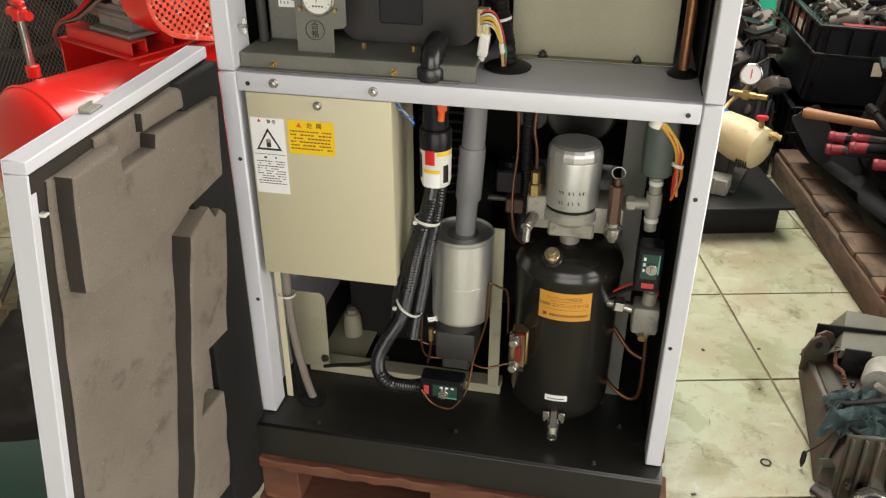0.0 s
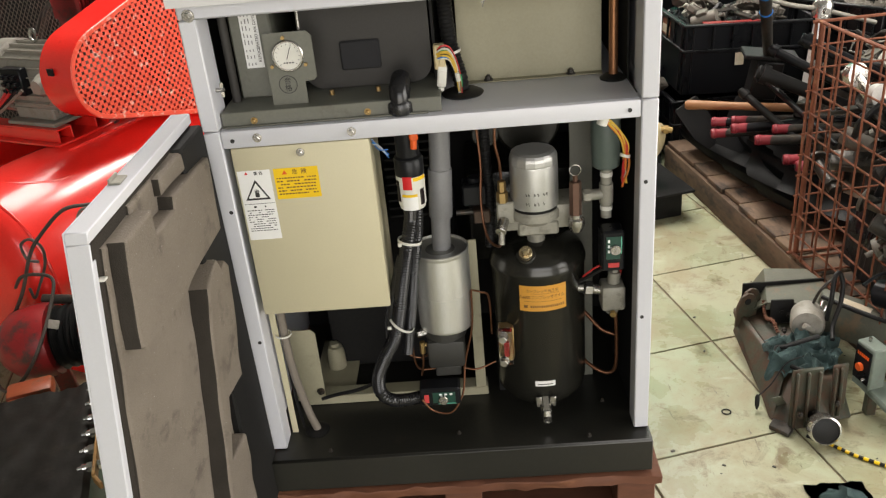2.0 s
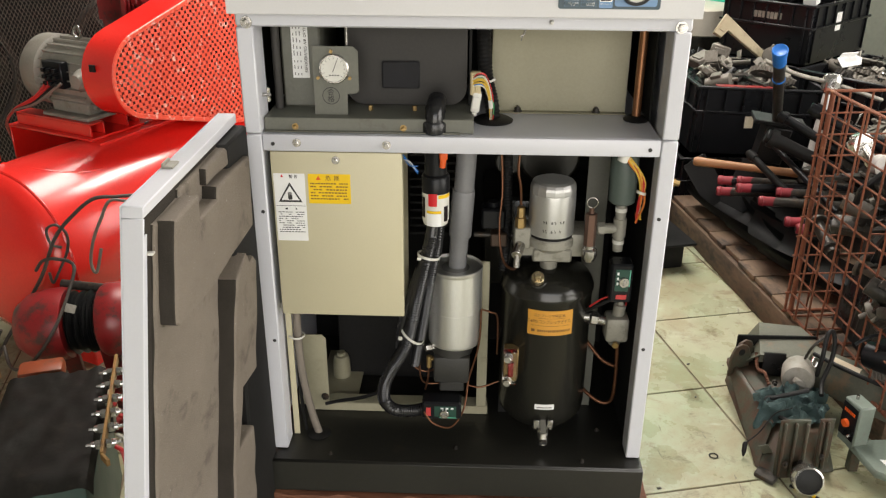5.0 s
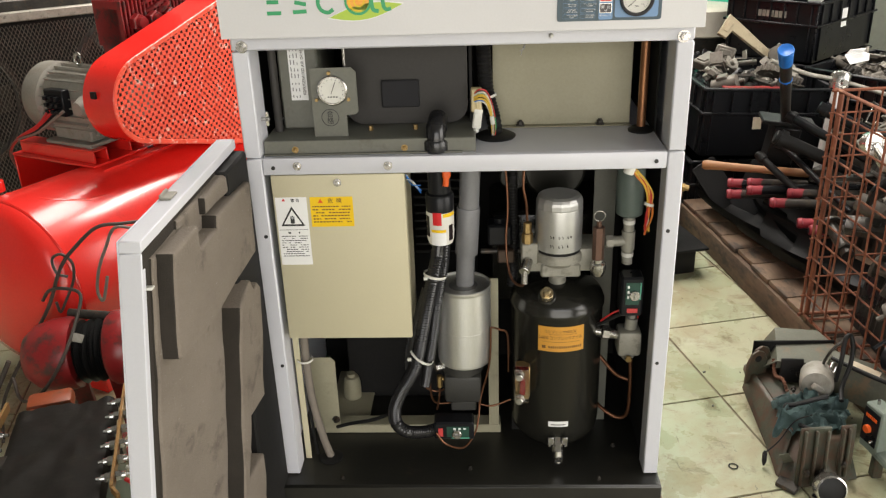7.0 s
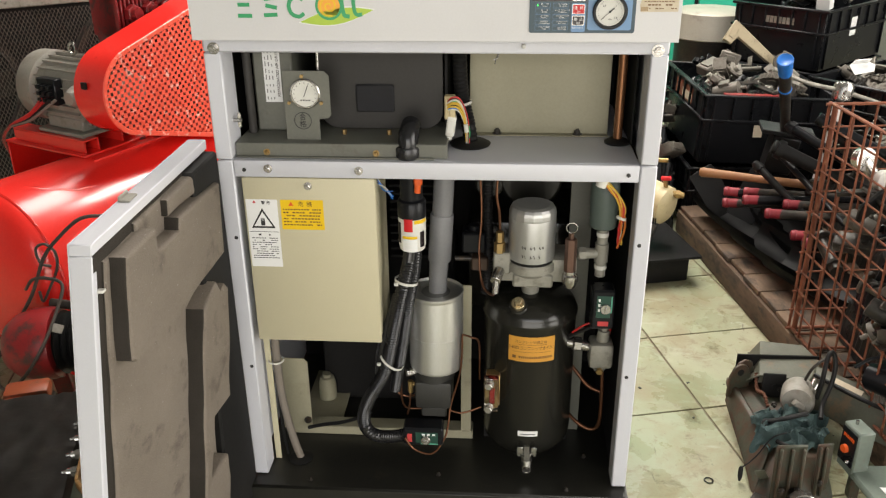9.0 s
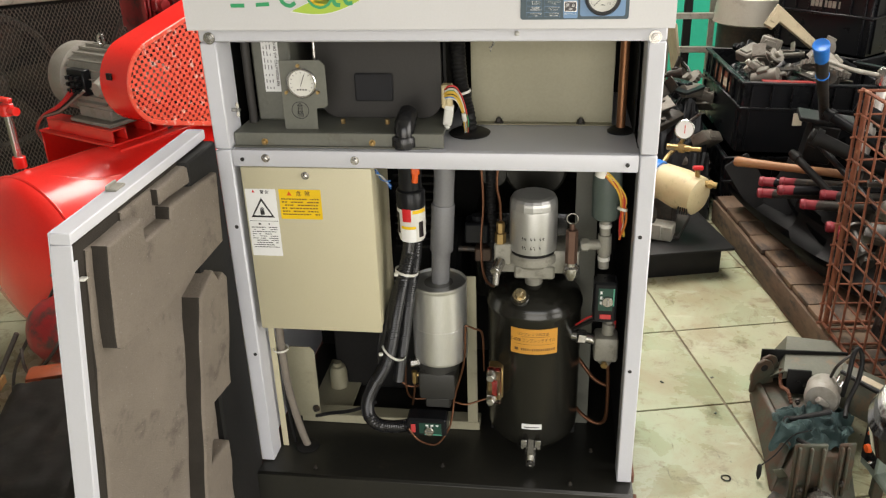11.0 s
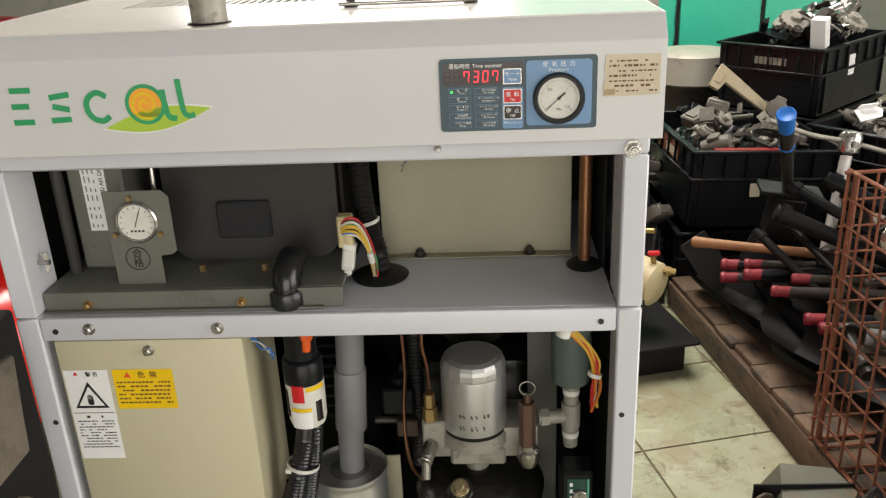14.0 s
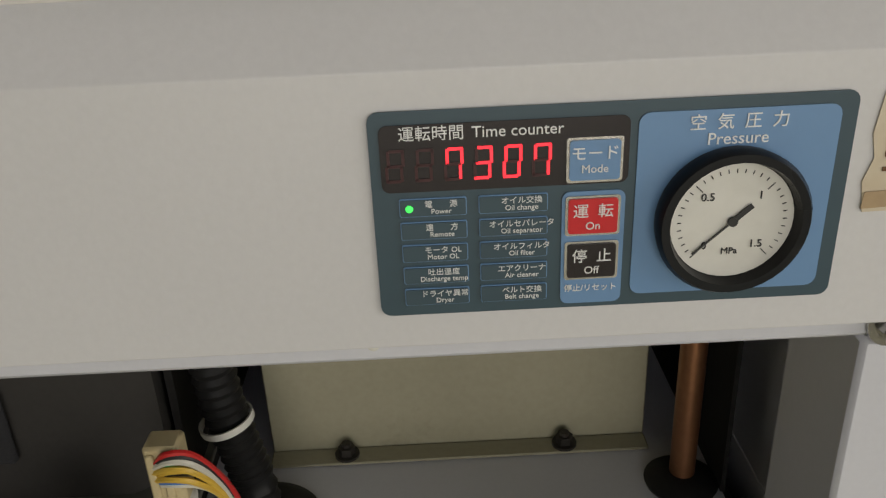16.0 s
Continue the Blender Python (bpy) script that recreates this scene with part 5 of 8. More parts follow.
part("corner_post", cyl((0.048, 0.09, 0.97), (0.048, 0.09, 1.138), 0.008, n=14), SHROUD, dry)
part("shroud", prism(rounded(0.235, 0.30, 0.035, 6), front(0.292, 0.22, 1.122), 0.1), SHROUD, dry, "dark grey moulded shroud")
part("felt_patch", boxm(0.245, 0.318, 0.112, 0.1195, 1.005, 1.058, 0.003), FOAM_PATCH, dry, "black felt patch")
for x in (0.09, 0.293):
    bolt("bolt", x, 0.022, 0.953, 0.005, dry, BRASS)
for x in (0.225, 0.31, 0.345):
    part("bolt", merge(cyl((x, 0.085, 0.97), (x, 0.085, 0.979), 0.0045, n=6)), BRASS, dry, smooth=False)
gb = thing("gauge_bracket", (0.165, 0.045, 0.965), "grey steel bracket with a small round gauge and round inspection stamp", "gauge")
part("bracket", prism([(0.124, 0.958), (0.187, 0.958), (0.187, 1.003), (0.203, 1.005), (0.209, 1.01), (0.209, 1.083), (0.200, 1.092), (0.124, 1.092)], pose(0, 0.045, 0, 90, 0, 0), 0.002, 0.0004), OLIVE, gb)
part("gauge_rim", lathe([(0.0275, 0), (0.028, 0.004), (0.026, 0.006), (0.0245, 0.006), (0.024, 0.003), (0, 0.003)], (0.164, 0.043, 1.051), (0, -1, 0), 36), STEEL, gb)
d2 = part("gauge_dial", cyl((0.164, 0.0395, 1.051), (0.164, 0.039, 1.051), 0.0235, n=36), DIAL, gb)
part("needle", turned(boxm(-0.006, 0.017, -0.0006, 0.0006, 0, 0.0003, 0), front(0.164, 0.0388, 1.051) @ pose(0, 0, 0, 0, 0, 68)), INK, d2, smooth=False)
for k in range(13):
    part("tick", turned(boxm(0.0185, 0.0215, -0.0004, 0.0004, 0, 0.0002, 0), front(0.164, 0.0389, 1.051) @ pose(0, 0, 0, 0, 0, 225 - 22.5 * k)), INK, d2, smooth=False)
part("print_bar", merge(*[boxm(0.155 + k * 0.005, 0.158 + k * 0.005, 0.0385, 0.039, 1.038, 1.0405, 0) for k in range(4)]), INK, d2, smooth=False)
for x, z in ((0.160, 1.083), (0.134, 1.034), (0.193, 1.034)):
    part("screw", cyl((x, 0.043, z), (x, 0.037, z), 0.0032, n=10), BRASS, gb)
part("stamp_ring", band((0.156, 0.0429, 1.0), (0.156, 0.0424, 1.0), 0.0152), INK, gb, "black round stamp")
for s_, dz in (("合", 0.0065), ("格", -0.0068)):
    lettering("caption", s_, 0.0135, front(0.156, 0.0425, 1.0 + dz), INK, gb)
part("sense_pipe", tube([(0.185, 0.06, 1.06), (0.186, 0.062, 1.10), (0.186, 0.065, 1.138)], 0.003, 8, 4), STEEL, gb)
gb.location += Vector((0.0, 0.004, 0.006))
el = thing("rubber_elbow", (0.351, 0.05, 0.943), "black rubber elbow on the shelf edge", "pipe elbow")
part("elbow", tube([(0.351, 0.031, 0.945), (0.351, 0.031, 0.960), (0.3515, 0.034, 0.977), (0.353, 0.046, 0.990), (0.355, 0.064, 0.996)], 0.0185, 18, 5), RUBBER_GLOSS, el)
for p_, q_ in (((0.351, 0.031, 0.9605), (0.351, 0.0316, 0.966)), ((0.352, 0.0385, 0.983), (0.3524, 0.0415, 0.9858))):
    part("ring_rib", band(p_, q_, 0.0172, 0.0022), RUBBER_GLOSS, el)
part("collar", merge(lathe([(0.0225, 0.9435), (0.0235, 0.948), (0.0235, 0.962), (0.021, 0.966), (0.0, 0.966)], (0.351, 0.031, 0), n=28), boxm(0.373, 0.380, 0.026, 0.042, 0.9435, 0.966, 0.002)), RUBBER_GLOSS, el)
bp = thing("rear_partition", (0.6, 0.19, 0.943), "cream steel partition panel at the back of the upper bay", "panel")
part("panel", boxm(0.458, 0.731, 0.19, 0.194, 0.9435, 1.139, 0.001), CREAM_OLD, bp)
part("foot_flange", boxm(0.458, 0.731, 0.172, 0.1895, 0.9432, 0.9455, 0.0008), CREAM_OLD, bp)
for x in (0.513, 0.671):
    part("nut", merge(cyl((x, 0.181, 0.9455), (x, 0.181, 0.9475), 0.009, n=16), cyl((x, 0.181, 0.9475), (x, 0.181, 0.9535), 0.0062, n=6), cyl((x, 0.181, 0.9535), (x, 0.181, 0.9565), 0.0035, n=10)), SCRAP, bp, smooth=False)
# black sheets stand for shade in the bay; right side_sheet is a dark plate
up = thing("bay_lining", (0.4, 0.35, 0.943), "dark side plate and black sheets standing for shade behind the upper bay", "lining")
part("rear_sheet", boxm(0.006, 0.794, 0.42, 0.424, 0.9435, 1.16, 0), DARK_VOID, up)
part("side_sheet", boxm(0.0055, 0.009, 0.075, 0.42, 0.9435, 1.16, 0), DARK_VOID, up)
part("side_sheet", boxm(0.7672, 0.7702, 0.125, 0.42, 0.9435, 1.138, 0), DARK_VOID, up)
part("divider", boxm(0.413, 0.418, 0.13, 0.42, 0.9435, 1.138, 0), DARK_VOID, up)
vh = thing("vertical_conduit", (0.458, 0.115, 0.943), "black corrugated conduit through a rubber grommet", "conduit")
part("conduit", tube([(0.440, 0.135, 1.15), (0.441, 0.133, 1.09), (0.446, 0.130, 1.03), (0.458, 0.124, 0.98), (0.463, 0.12, 0.944)], 0.0145, 16, 8, 0.0018, 0.0055), RUBBER, vh)
part("grommet", lathe([(0.038, 0.9432), (0.0395, 0.946), (0.03, 0.951), (0.014, 0.952)], (0.462, 0.116, 0), n=36), RUBBER, vh)
part("cable_tie", band((0.4475, 0.128, 1.018), (0.4465, 0.128, 1.0225), 0.0165), WHITE_PLASTIC, vh)
cn = thing("wire_connector", (0.44, 0.075, 0.955), "yellowed plug connector with a loop of coloured wires", "connector")
part("shell", merge(boxm(0.413, 0.433, 0.066, 0.084, 1.012, 1.056, 0.002), boxm(0.4145, 0.4195, 0.064, 0.067, 1.02, 1.052, 0.001), boxm(0.4225, 0.4275, 0.064, 0.067, 1.02, 1.052, 0.001)), CREAM_PLASTIC, cn, "yellowed connector shell")
part("plug", turned(merge(boxm(-0.0085, 0.0085, -0.008, 0.008, -0.018, 0.02, 0.003, 2), boxm(-0.006, 0.006, -0.0095, -0.008, -0.012, 0.012, 0.001), boxm(-0.005, 0.005, -0.006, 0.006, -0.026, -0.018, 0.002)), pose(0.4245, 0.073, 0.998, 0, 8, 0)), WHITE_PLASTIC, cn, "white plug body")
random.seed(9)
for k in range(10):
    m_ = (WIRE_RED, INK, WIRE_WHITE, GREEN_LOGO, WIRE_YELLOW, WIRE_YELLOW, INK, WIRE_YELLOW, BLUE_PLASTIC, WIRE_WHITE)[k]
    o = k * 0.0024
    j = random.uniform(-0.003, 0.003)
    part("wire", tube([(0.420 + j, 0.066, 1.046 - o * 0.7), (0.429, 0.062 + j * 0.5, 1.055 - o), (0.442 - o * 0.1, 0.066 + j, 1.050 - o), (0.453 - o * 0.3, 0.078, 1.020 - o * 0.4 + j), (0.458 + j - o * 0.25, 0.088, 0.985), (0.457 - o * 0.2, 0.098, 0.952)], 0.0019, 6, 6), m_, cn)
part("wire_sleeve", cyl((0.4515, 0.08, 1.000), (0.4535, 0.084, 0.984), 0.0042, n=12, b=0.0006), WHITE_PLASTIC, cn)
cn.location += Vector((0.003, 0.0, -0.007))
cp = thing("copper_riser", (0.743, 0.137, 0.943), "vertical copper pipe through a rubber grommet", "pipe")
part("pipe", cyl((0.744, 0.137, 0.944), (0.744, 0.137, 1.16), 0.0085, n=20), COPPER, cp)
part("grommet", lathe([(0.024, 0.9432), (0.025, 0.946), (0.018, 0.951), (0.009, 0.953)], (0.744, 0.137, 0), n=28), RUBBER, cp)
st2 = thing("roof_stub_pipe", (0.30, 0.08, 1.3015), "dull grey pipe stub rising through the roof", "pipe")
part("pipe", lathe([(0.0205, 1.3017), (0.0205, 1.45), (0.017, 1.45), (0.017, 1.31), (0, 1.31)], (0.30, 0.03, 0), n=28), SCRAP_PALE, st2)
part("clearance_ring", lathe([(0.024, 1.3017), (0.025, 1.303), (0.021, 1.3035)], (0.30, 0.03, 0), n=28), RUBBER, st2)
rb = thing("roof_stay", (0.51, 0.12, 1.3015), "thin steel rod held by two bolts on the roof", "rod")
part("rod", cyl((0.432, 0.138, 1.306), (0.606, 0.136, 1.306), 0.0028, n=10), STEEL, rb)
for x in (0.446, 0.597):
    part("bolt", merge(cyl((x, 0.146, 1.3017), (x, 0.146, 1.306), 0.009, n=20), cyl((x, 0.146, 1.306), (x, 0.146, 1.316), 0.006, n=6), cyl((x, 0.146, 1.316), (x, 0.146, 1.325), 0.0035, n=10)), SCRAP, rb, smooth=False)

sp = thing("spare_leads", (0.31, 0.06, 0.86), "tuft of thin blue and white wires beside the control box", "wires")
random.seed(77)
for k in range(5):
    j = [random.uniform(-0.01, 0.01) for _ in range(4)]
    part("lead", tube([(0.2905, 0.05 + j[0], 0.885 + j[1]), (0.303, 0.045 + j[1], 0.878 + j[2]), (0.315 + j[3] * 0.5, 0.05 + j[2], 0.865 + j[0])], 0.0011, 6, 4), (BLUE_PLASTIC, WIRE_WHITE, BLUE_PLASTIC)[k % 3], sp)

# ---------------------------------------------------------------- the open door with its foam lining
door = thing("cabinet_door", (-0.02, -0.24, 0.14), "open pale grey cabinet door lined with grey-brown foam", "door")
DX0, DX1, DY0, DY1, DZ0, DZ1 = -0.047, -0.018, -0.470, -0.002, 0.15, 0.983
part("skin", boxm(DX0, DX0 + 0.002, DY0, DY1, DZ0, DZ1, 0.0008), GREY_PAINT, door)
part("top_edge", boxm(DX0 + 0.002, DX1 + 0.004, DY0, DY1, DZ1 - 0.018, DZ1, 0.0015), GREY_PAINT, door)
part("free_edge", boxm(DX0 + 0.002, DX1 + 0.004, DY0, DY0 + 0.004, DZ0, DZ1 - 0.0182, 0.0012), GREY_PAINT, door)
part("free_edge_return", boxm(DX1 + 0.001, DX1 + 0.0035, DY0 + 0.0042, DY0 + 0.014, DZ0, DZ1 - 0.045, 0.0008), GREY_PAINT, door)
part("bottom_edge", boxm(DX0 + 0.002, DX1 + 0.004, DY0 + 0.0045, DY1, DZ0, DZ0 + 0.018, 0.0015), GREY_PAINT, door)
part("hinge_edge", boxm(DX0 + 0.002, DX1 - 0.006, DY1 - 0.004, DY1 - 0.0005, DZ0 + 0.02, DZ1 - 0.02, 0.001), GREY_PAINT, door)
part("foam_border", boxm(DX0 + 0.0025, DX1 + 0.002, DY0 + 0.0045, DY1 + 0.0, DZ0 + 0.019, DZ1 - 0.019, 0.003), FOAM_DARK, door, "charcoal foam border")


def soft_slab(outline, x0, x1, wob, seed, cells=0.012):
    """A foam slab with an outline in (y, z), slightly uneven on its face, with rounded edges."""
    lo = (min(p[0] for p in outline), min(p[1] for p in outline))
    m = Matrix(((0, 0, 1, 0), (1, 0, 0, 0), (0, 1, 0, 0), (0, 0, 0, 1)))
    bm = prism(outline, m, x1 - x0)
    bmesh.ops.translate(bm, vec=(x0, 0, 0), verts=bm.verts[:])
    bmesh.ops.bevel(bm, geom=[e for e in bm.edges if all(v.co.x > x1 - 1e-4 for v in e.verts)], offset=0.007, segments=3, affect="EDGES", profile=0.6)
    for _ in range(6):
        long_e = [e for e in bm.edges if e.calc_length() > cells * 2.2]
        if not long_e:
            break
        bmesh.ops.subdivide_edges(bm, edges=long_e, cuts=1)
        bmesh.ops.triangulate(bm, faces=[f_ for f_ in bm.faces if len(f_.verts) > 4])
    for v in bm.verts:
        q = v.co * 14
        v.co += Vector((wob * noise.noise(q + Vector((seed, 0, 0))), wob * 0.5 * noise.noise(q + Vector((0, seed, 0))), wob * 0.5 * noise.noise(q + Vector((0, 0, seed)))))
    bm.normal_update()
    # faces turned sideways or down take the dark colour as painted shade
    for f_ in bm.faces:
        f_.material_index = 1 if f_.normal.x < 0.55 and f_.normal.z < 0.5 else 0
    return bm


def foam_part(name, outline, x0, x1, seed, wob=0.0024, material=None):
    ob = part(name, soft_slab(outline, x0, x1, wob, seed), material or FOAM, door, "grey-brown foam slab with shade painted on its sides")
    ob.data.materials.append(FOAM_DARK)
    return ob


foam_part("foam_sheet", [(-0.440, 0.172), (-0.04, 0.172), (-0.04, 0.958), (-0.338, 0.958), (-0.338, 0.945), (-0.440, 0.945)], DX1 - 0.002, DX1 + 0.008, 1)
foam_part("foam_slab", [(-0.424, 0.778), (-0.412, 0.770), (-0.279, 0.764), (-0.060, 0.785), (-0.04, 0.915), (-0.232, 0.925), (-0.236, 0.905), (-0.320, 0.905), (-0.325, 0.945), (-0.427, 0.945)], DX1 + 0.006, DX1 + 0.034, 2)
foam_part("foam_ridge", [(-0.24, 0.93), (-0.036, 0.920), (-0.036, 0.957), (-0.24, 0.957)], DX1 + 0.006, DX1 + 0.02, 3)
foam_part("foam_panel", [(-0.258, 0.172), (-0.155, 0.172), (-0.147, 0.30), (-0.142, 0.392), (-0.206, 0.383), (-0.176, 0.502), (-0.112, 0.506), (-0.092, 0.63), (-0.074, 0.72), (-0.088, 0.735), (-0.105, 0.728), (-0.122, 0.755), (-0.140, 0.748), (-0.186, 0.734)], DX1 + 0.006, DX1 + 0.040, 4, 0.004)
part("latch_plate", merge(boxm(DX0 + 0.004, DX0 + 0.022, -0.318, -0.288, DZ1, DZ1 + 0.004, 0.001), boxm(DX0 + 0.004, DX0 + 0.008, -0.318, -0.288, DZ1, DZ1 + 0.009, 0.001)), CAST, door, "small latch plate")
part("white_clip", boxm(DX1 + 0.001, DX1 + 0.012, -0.458, -0.448, 0.905, 0.909, 0.001), WHITE_PLASTIC, door)

# the door is sprung: the foot of its free edge swings out
# black strip added as the shade between door and cabinet post
part("seal_strip", boxm(DX0 + 0.003, 0.004, -0.13, -0.003, 0.06, 0.962, 0.004), DARK_VOID, door, "black strip standing for the shade at the hinges")
for ob in door.children:
    dense = bmesh.new()
    dense.from_mesh(ob.data)
    for _ in range(5):
        long_e = [e for e in dense.edges if e.calc_length() > 0.06]
        if not long_e:
            break
        bmesh.ops.subdivide_edges(dense, edges=long_e, cuts=1, use_grid_fill=True)
    dense.to_mesh(ob.data)
    dense.free()
    for v in ob.data.vertices:
        drop = 0.984 - (v.co.z + 0.14)
        v.co.x -= 0.13 * drop * max(0.0, 0.185 - v.co.y) / 0.415
        v.co.y -= 0.02 * drop * max(0.0, 0.185 - v.co.y) / 0.415

# ---------------------------------------------------------------- pallet under the cabinet
pal = thing("machine_pallet", (0.4, 0.3, 0), "reddish worn timber pallet under the cabinet", "pallet")


def rough_board(x0, x1, y0, y1, z0, z1, seed, chip=0.004):
    """A sawn board with splintered, uneven edges."""
    bm = boxm(x0, x1, y0, y1, z0, z1, 0.002)
    for _ in range(7):
        long_e = [e for e in bm.edges if e.calc_length() > 0.03]
        if not long_e:
            break
        bmesh.ops.subdivide_edges(bm, edges=long_e, cuts=1, use_grid_fill=True)
    for v in bm.verts:
        q = Vector((v.co.x * 28, v.co.y * 9, v.co.z * 40 + seed))
        v.co.y += chip * noise.noise(q)
        v.co.z += 0.5 * chip * (noise.noise(q * 1.7) - 0.4)
    return bm


for k in range(4):
    part("deck_board", rough_board(-0.012, 0.822, -0.05 + k * 0.18, 0.07 + k * 0.18, 0.116, 0.1395, 3 * k, 0.009 if k == 0 else 0.004), WOOD_RED, pal)
for x in (0.0, 0.36, 0.73):
    part("stringer", rough_board(x, x + 0.08, -0.04, 0.64, 0.022, 0.1155, 40 * x + 1, 0.006), WOOD_RED, pal)
for y in (-0.045, 0.25, 0.53):
    part("foot_board", rough_board(-0.012, 0.822, y, y + 0.1, 0.001, 0.0215, 20 * y + 2, 0.002), WOOD_RED, pal)

# ---------------------------------------------------------------- red piston compressor on its receiver
AX, AY, TURN_R = -0.735, 0.976, -25.0
rc = thing("piston_compressor", (AX, AY, 0), "glossy red belt-driven piston compressor on a horizontal tank", "compressor", turn=TURN_R)
# local: x towards the guard side, y along the tank
RR, RZ = 0.252, 0.377


def L(x, y, z):
    return (AX + x, AY + y, z)


def ends(y0, y1):
    out = [(RR * math.sin(radians(a)), y0 - 0.09 * math.cos(radians(a))) for a in (4, 25, 45, 62, 78)]
    out += [(RR, y0), (RR, y1)]
    return out + [(RR * math.sin(radians(a)), y1 + 0.09 * math.cos(radians(a))) for a in (78, 62, 45, 25, 4)]


part("receiver", lathe(ends(-0.36, 1.0), L(0, 0, RZ), (0, 1, 0), 64), RED_PAINT, rc, "glossy red air receiver")
part("weld_seam", merge(lathe([(RR + 0.0005, -0.364), (RR + 0.004, -0.36), (RR + 0.0005, -0.356)], L(0, 0, RZ), (0, 1, 0), 64)), RED_PAINT, rc)
for y in (-0.25, 0.85):
    part("tank_leg", boxm(AX - 0.16, AX + 0.16, AY + y - 0.03, AY + y + 0.03, 0, 0.19, 0.004), RED_PAINT, rc)
# saddle plate and motor rails
part("saddle_side", boxm(AX + 0.118, AX + 0.125, AY - 0.10, AY + 0.62, 0.50, 0.6405, 0.002), RED_PAINT, rc)
part("saddle_side", boxm(AX - 0.285, AX - 0.278, AY - 0.10, AY + 0.62, 0.50, 0.6405, 0.002), RED_PAINT, rc)
part("saddle_top", boxm(AX - 0.285, AX + 0.088, AY - 0.105, AY + 0.62, 0.641, 0.648, 0.002), RED_PAINT, rc)
# dark plate standing in for the shadow under the saddle
part("saddle_shadow_plate", boxm(AX - 0.27, AX + 0.07, AY + 0.15, AY + 0.155, 0.55, 0.64, 0), DARK_VOID, rc)
for y in (-0.055, 0.09):
    part("motor_rail", merge(boxm(AX - 0.26, AX + 0.07, AY + y - 0.028, AY + y - 0.022, 0.6485, 0.682, 0.001), boxm(AX - 0.26, AX + 0.07, AY + y + 0.022, AY + y + 0.028, 0.6485, 0.682, 0.001), boxm(AX - 0.26, AX + 0.07, AY + y - 0.028, AY + y + 0.028, 0.6822, 0.687, 0.001)), RED_PAINT, rc)
part("lifting_bar", tube([L(-0.05, -0.30, 0.617), L(0.06, -0.28, 0.612), L(0.12, -0.2, 0.588), L(0.135, -0.12, 0.578)], 0.011, 10, 5), RED_PAINT, rc)
part("strap", boxm(AX + 0.0855, AX + 0.0885, AY + 0.115, AY + 0.14, 0.585, 0.648, 0.001), RED_WORN, rc)
part("strap_bolt", cyl(L(0.088, 0.1275, 0.60), L(0.095, 0.1275, 0.60), 0.006, n=6), SCRAP, rc)
# motor
MZ, MY = 0.812, 0.03
mot = part("motor_body", lathe([(0.094, -0.135), (0.099, -0.13), (0.099, 0.05), (0.094, 0.055)], L(0, MY, MZ), (1, 0, 0), 40), MOTOR_GREY, rc, "grey electric motor")
part("fan_cover", lathe([(0.0, -0.245), (0.055, -0.243), (0.092, -0.23), (0.11, -0.205), (0.112, -0.14), (0.1, -0.132)], L(0, MY, MZ), (1, 0, 0), 40), MOTOR_GREY, rc)
part("end_bell", lathe([(0.103, 0.055), (0.105, 0.065), (0.097, 0.09), (0.05, 0.115), (0.03, 0.12)], L(0, MY, MZ), (1, 0, 0), 40), MOTOR_GREY, rc)
for k in range(24):
    a = 2 * math.pi * k / 24
    bm = boxm(-0.13, 0.045, -0.0016, 0.0016, 0.095, 0.109, 0)
    part("cooling_fin", turned(bm, Matrix.Translation(L(0, MY, MZ)) @ Matrix.Rotation(a, 4, "X")), MOTOR_GREY, mot, smooth=False)
part("motor_foot", merge(boxm(AX - 0.15, AX + 0.05, AY + MY - 0.1, AY + MY + 0.1, 0.6875, 0.70, 0.003), boxm(AX - 0.13, AX + 0.03, AY + MY - 0.075, AY + MY + 0.075, 0.70, 0.75, 0.005)), MOTOR_GREY, rc)
part("terminal_block", merge(boxm(AX - 0.08, AX + 0.0, AY + MY - 0.125, AY + MY - 0.095, 0.79, 0.87, 0.003), *[boxm(AX - 0.07 + k * 0.023, AX - 0.058 + k * 0.023, AY + MY - 0.14, AY + MY - 0.124, 0.80 + 0.02 * j, 0.812 + 0.02 * j, 0.001) for k in range(3) for j in range(3)]), PLASTIC_BLACK, rc)
part("cable_gland", lathe([(0.02, -0.13), (0.035, -0.1), (0.035, -0.09)], L(0.06, MY, 0.82), (0, 1, 0), 20), MOTOR_GREY, rc)
part("eye_bolt", merge(tube([L(-0.05 + 0.014 * math.sin(radians(40 * k)), MY, 0.936 - 0.018 * math.cos(radians(40 * k))) for k in range(10)], 0.0045, 8, 3)), STEEL, rc)
for k, m_ in enumerate((WIRE_RED, WIRE_RED, RUBBER, WIRE_GREY)):
    part("motor_lead", tube([L(-0.06 + 0.02 * k, MY - 0.13, 0.81), L(-0.09, MY - 0.16, 0.765 - 0.006 * k), L(-0.17, MY - 0.18, 0.72), L(-0.25, MY - 0.16, 0.66), L(-0.32, MY - 0.1, 0.58)], 0.005, 8, 5), m_, rc)
# belt guard: a small and a large round end, side band and pierced face
gs0, gz0, gr0, gs1, gz1, gr1 = 0.0, 0.845, 0.13, 0.42, 0.845, 0.245


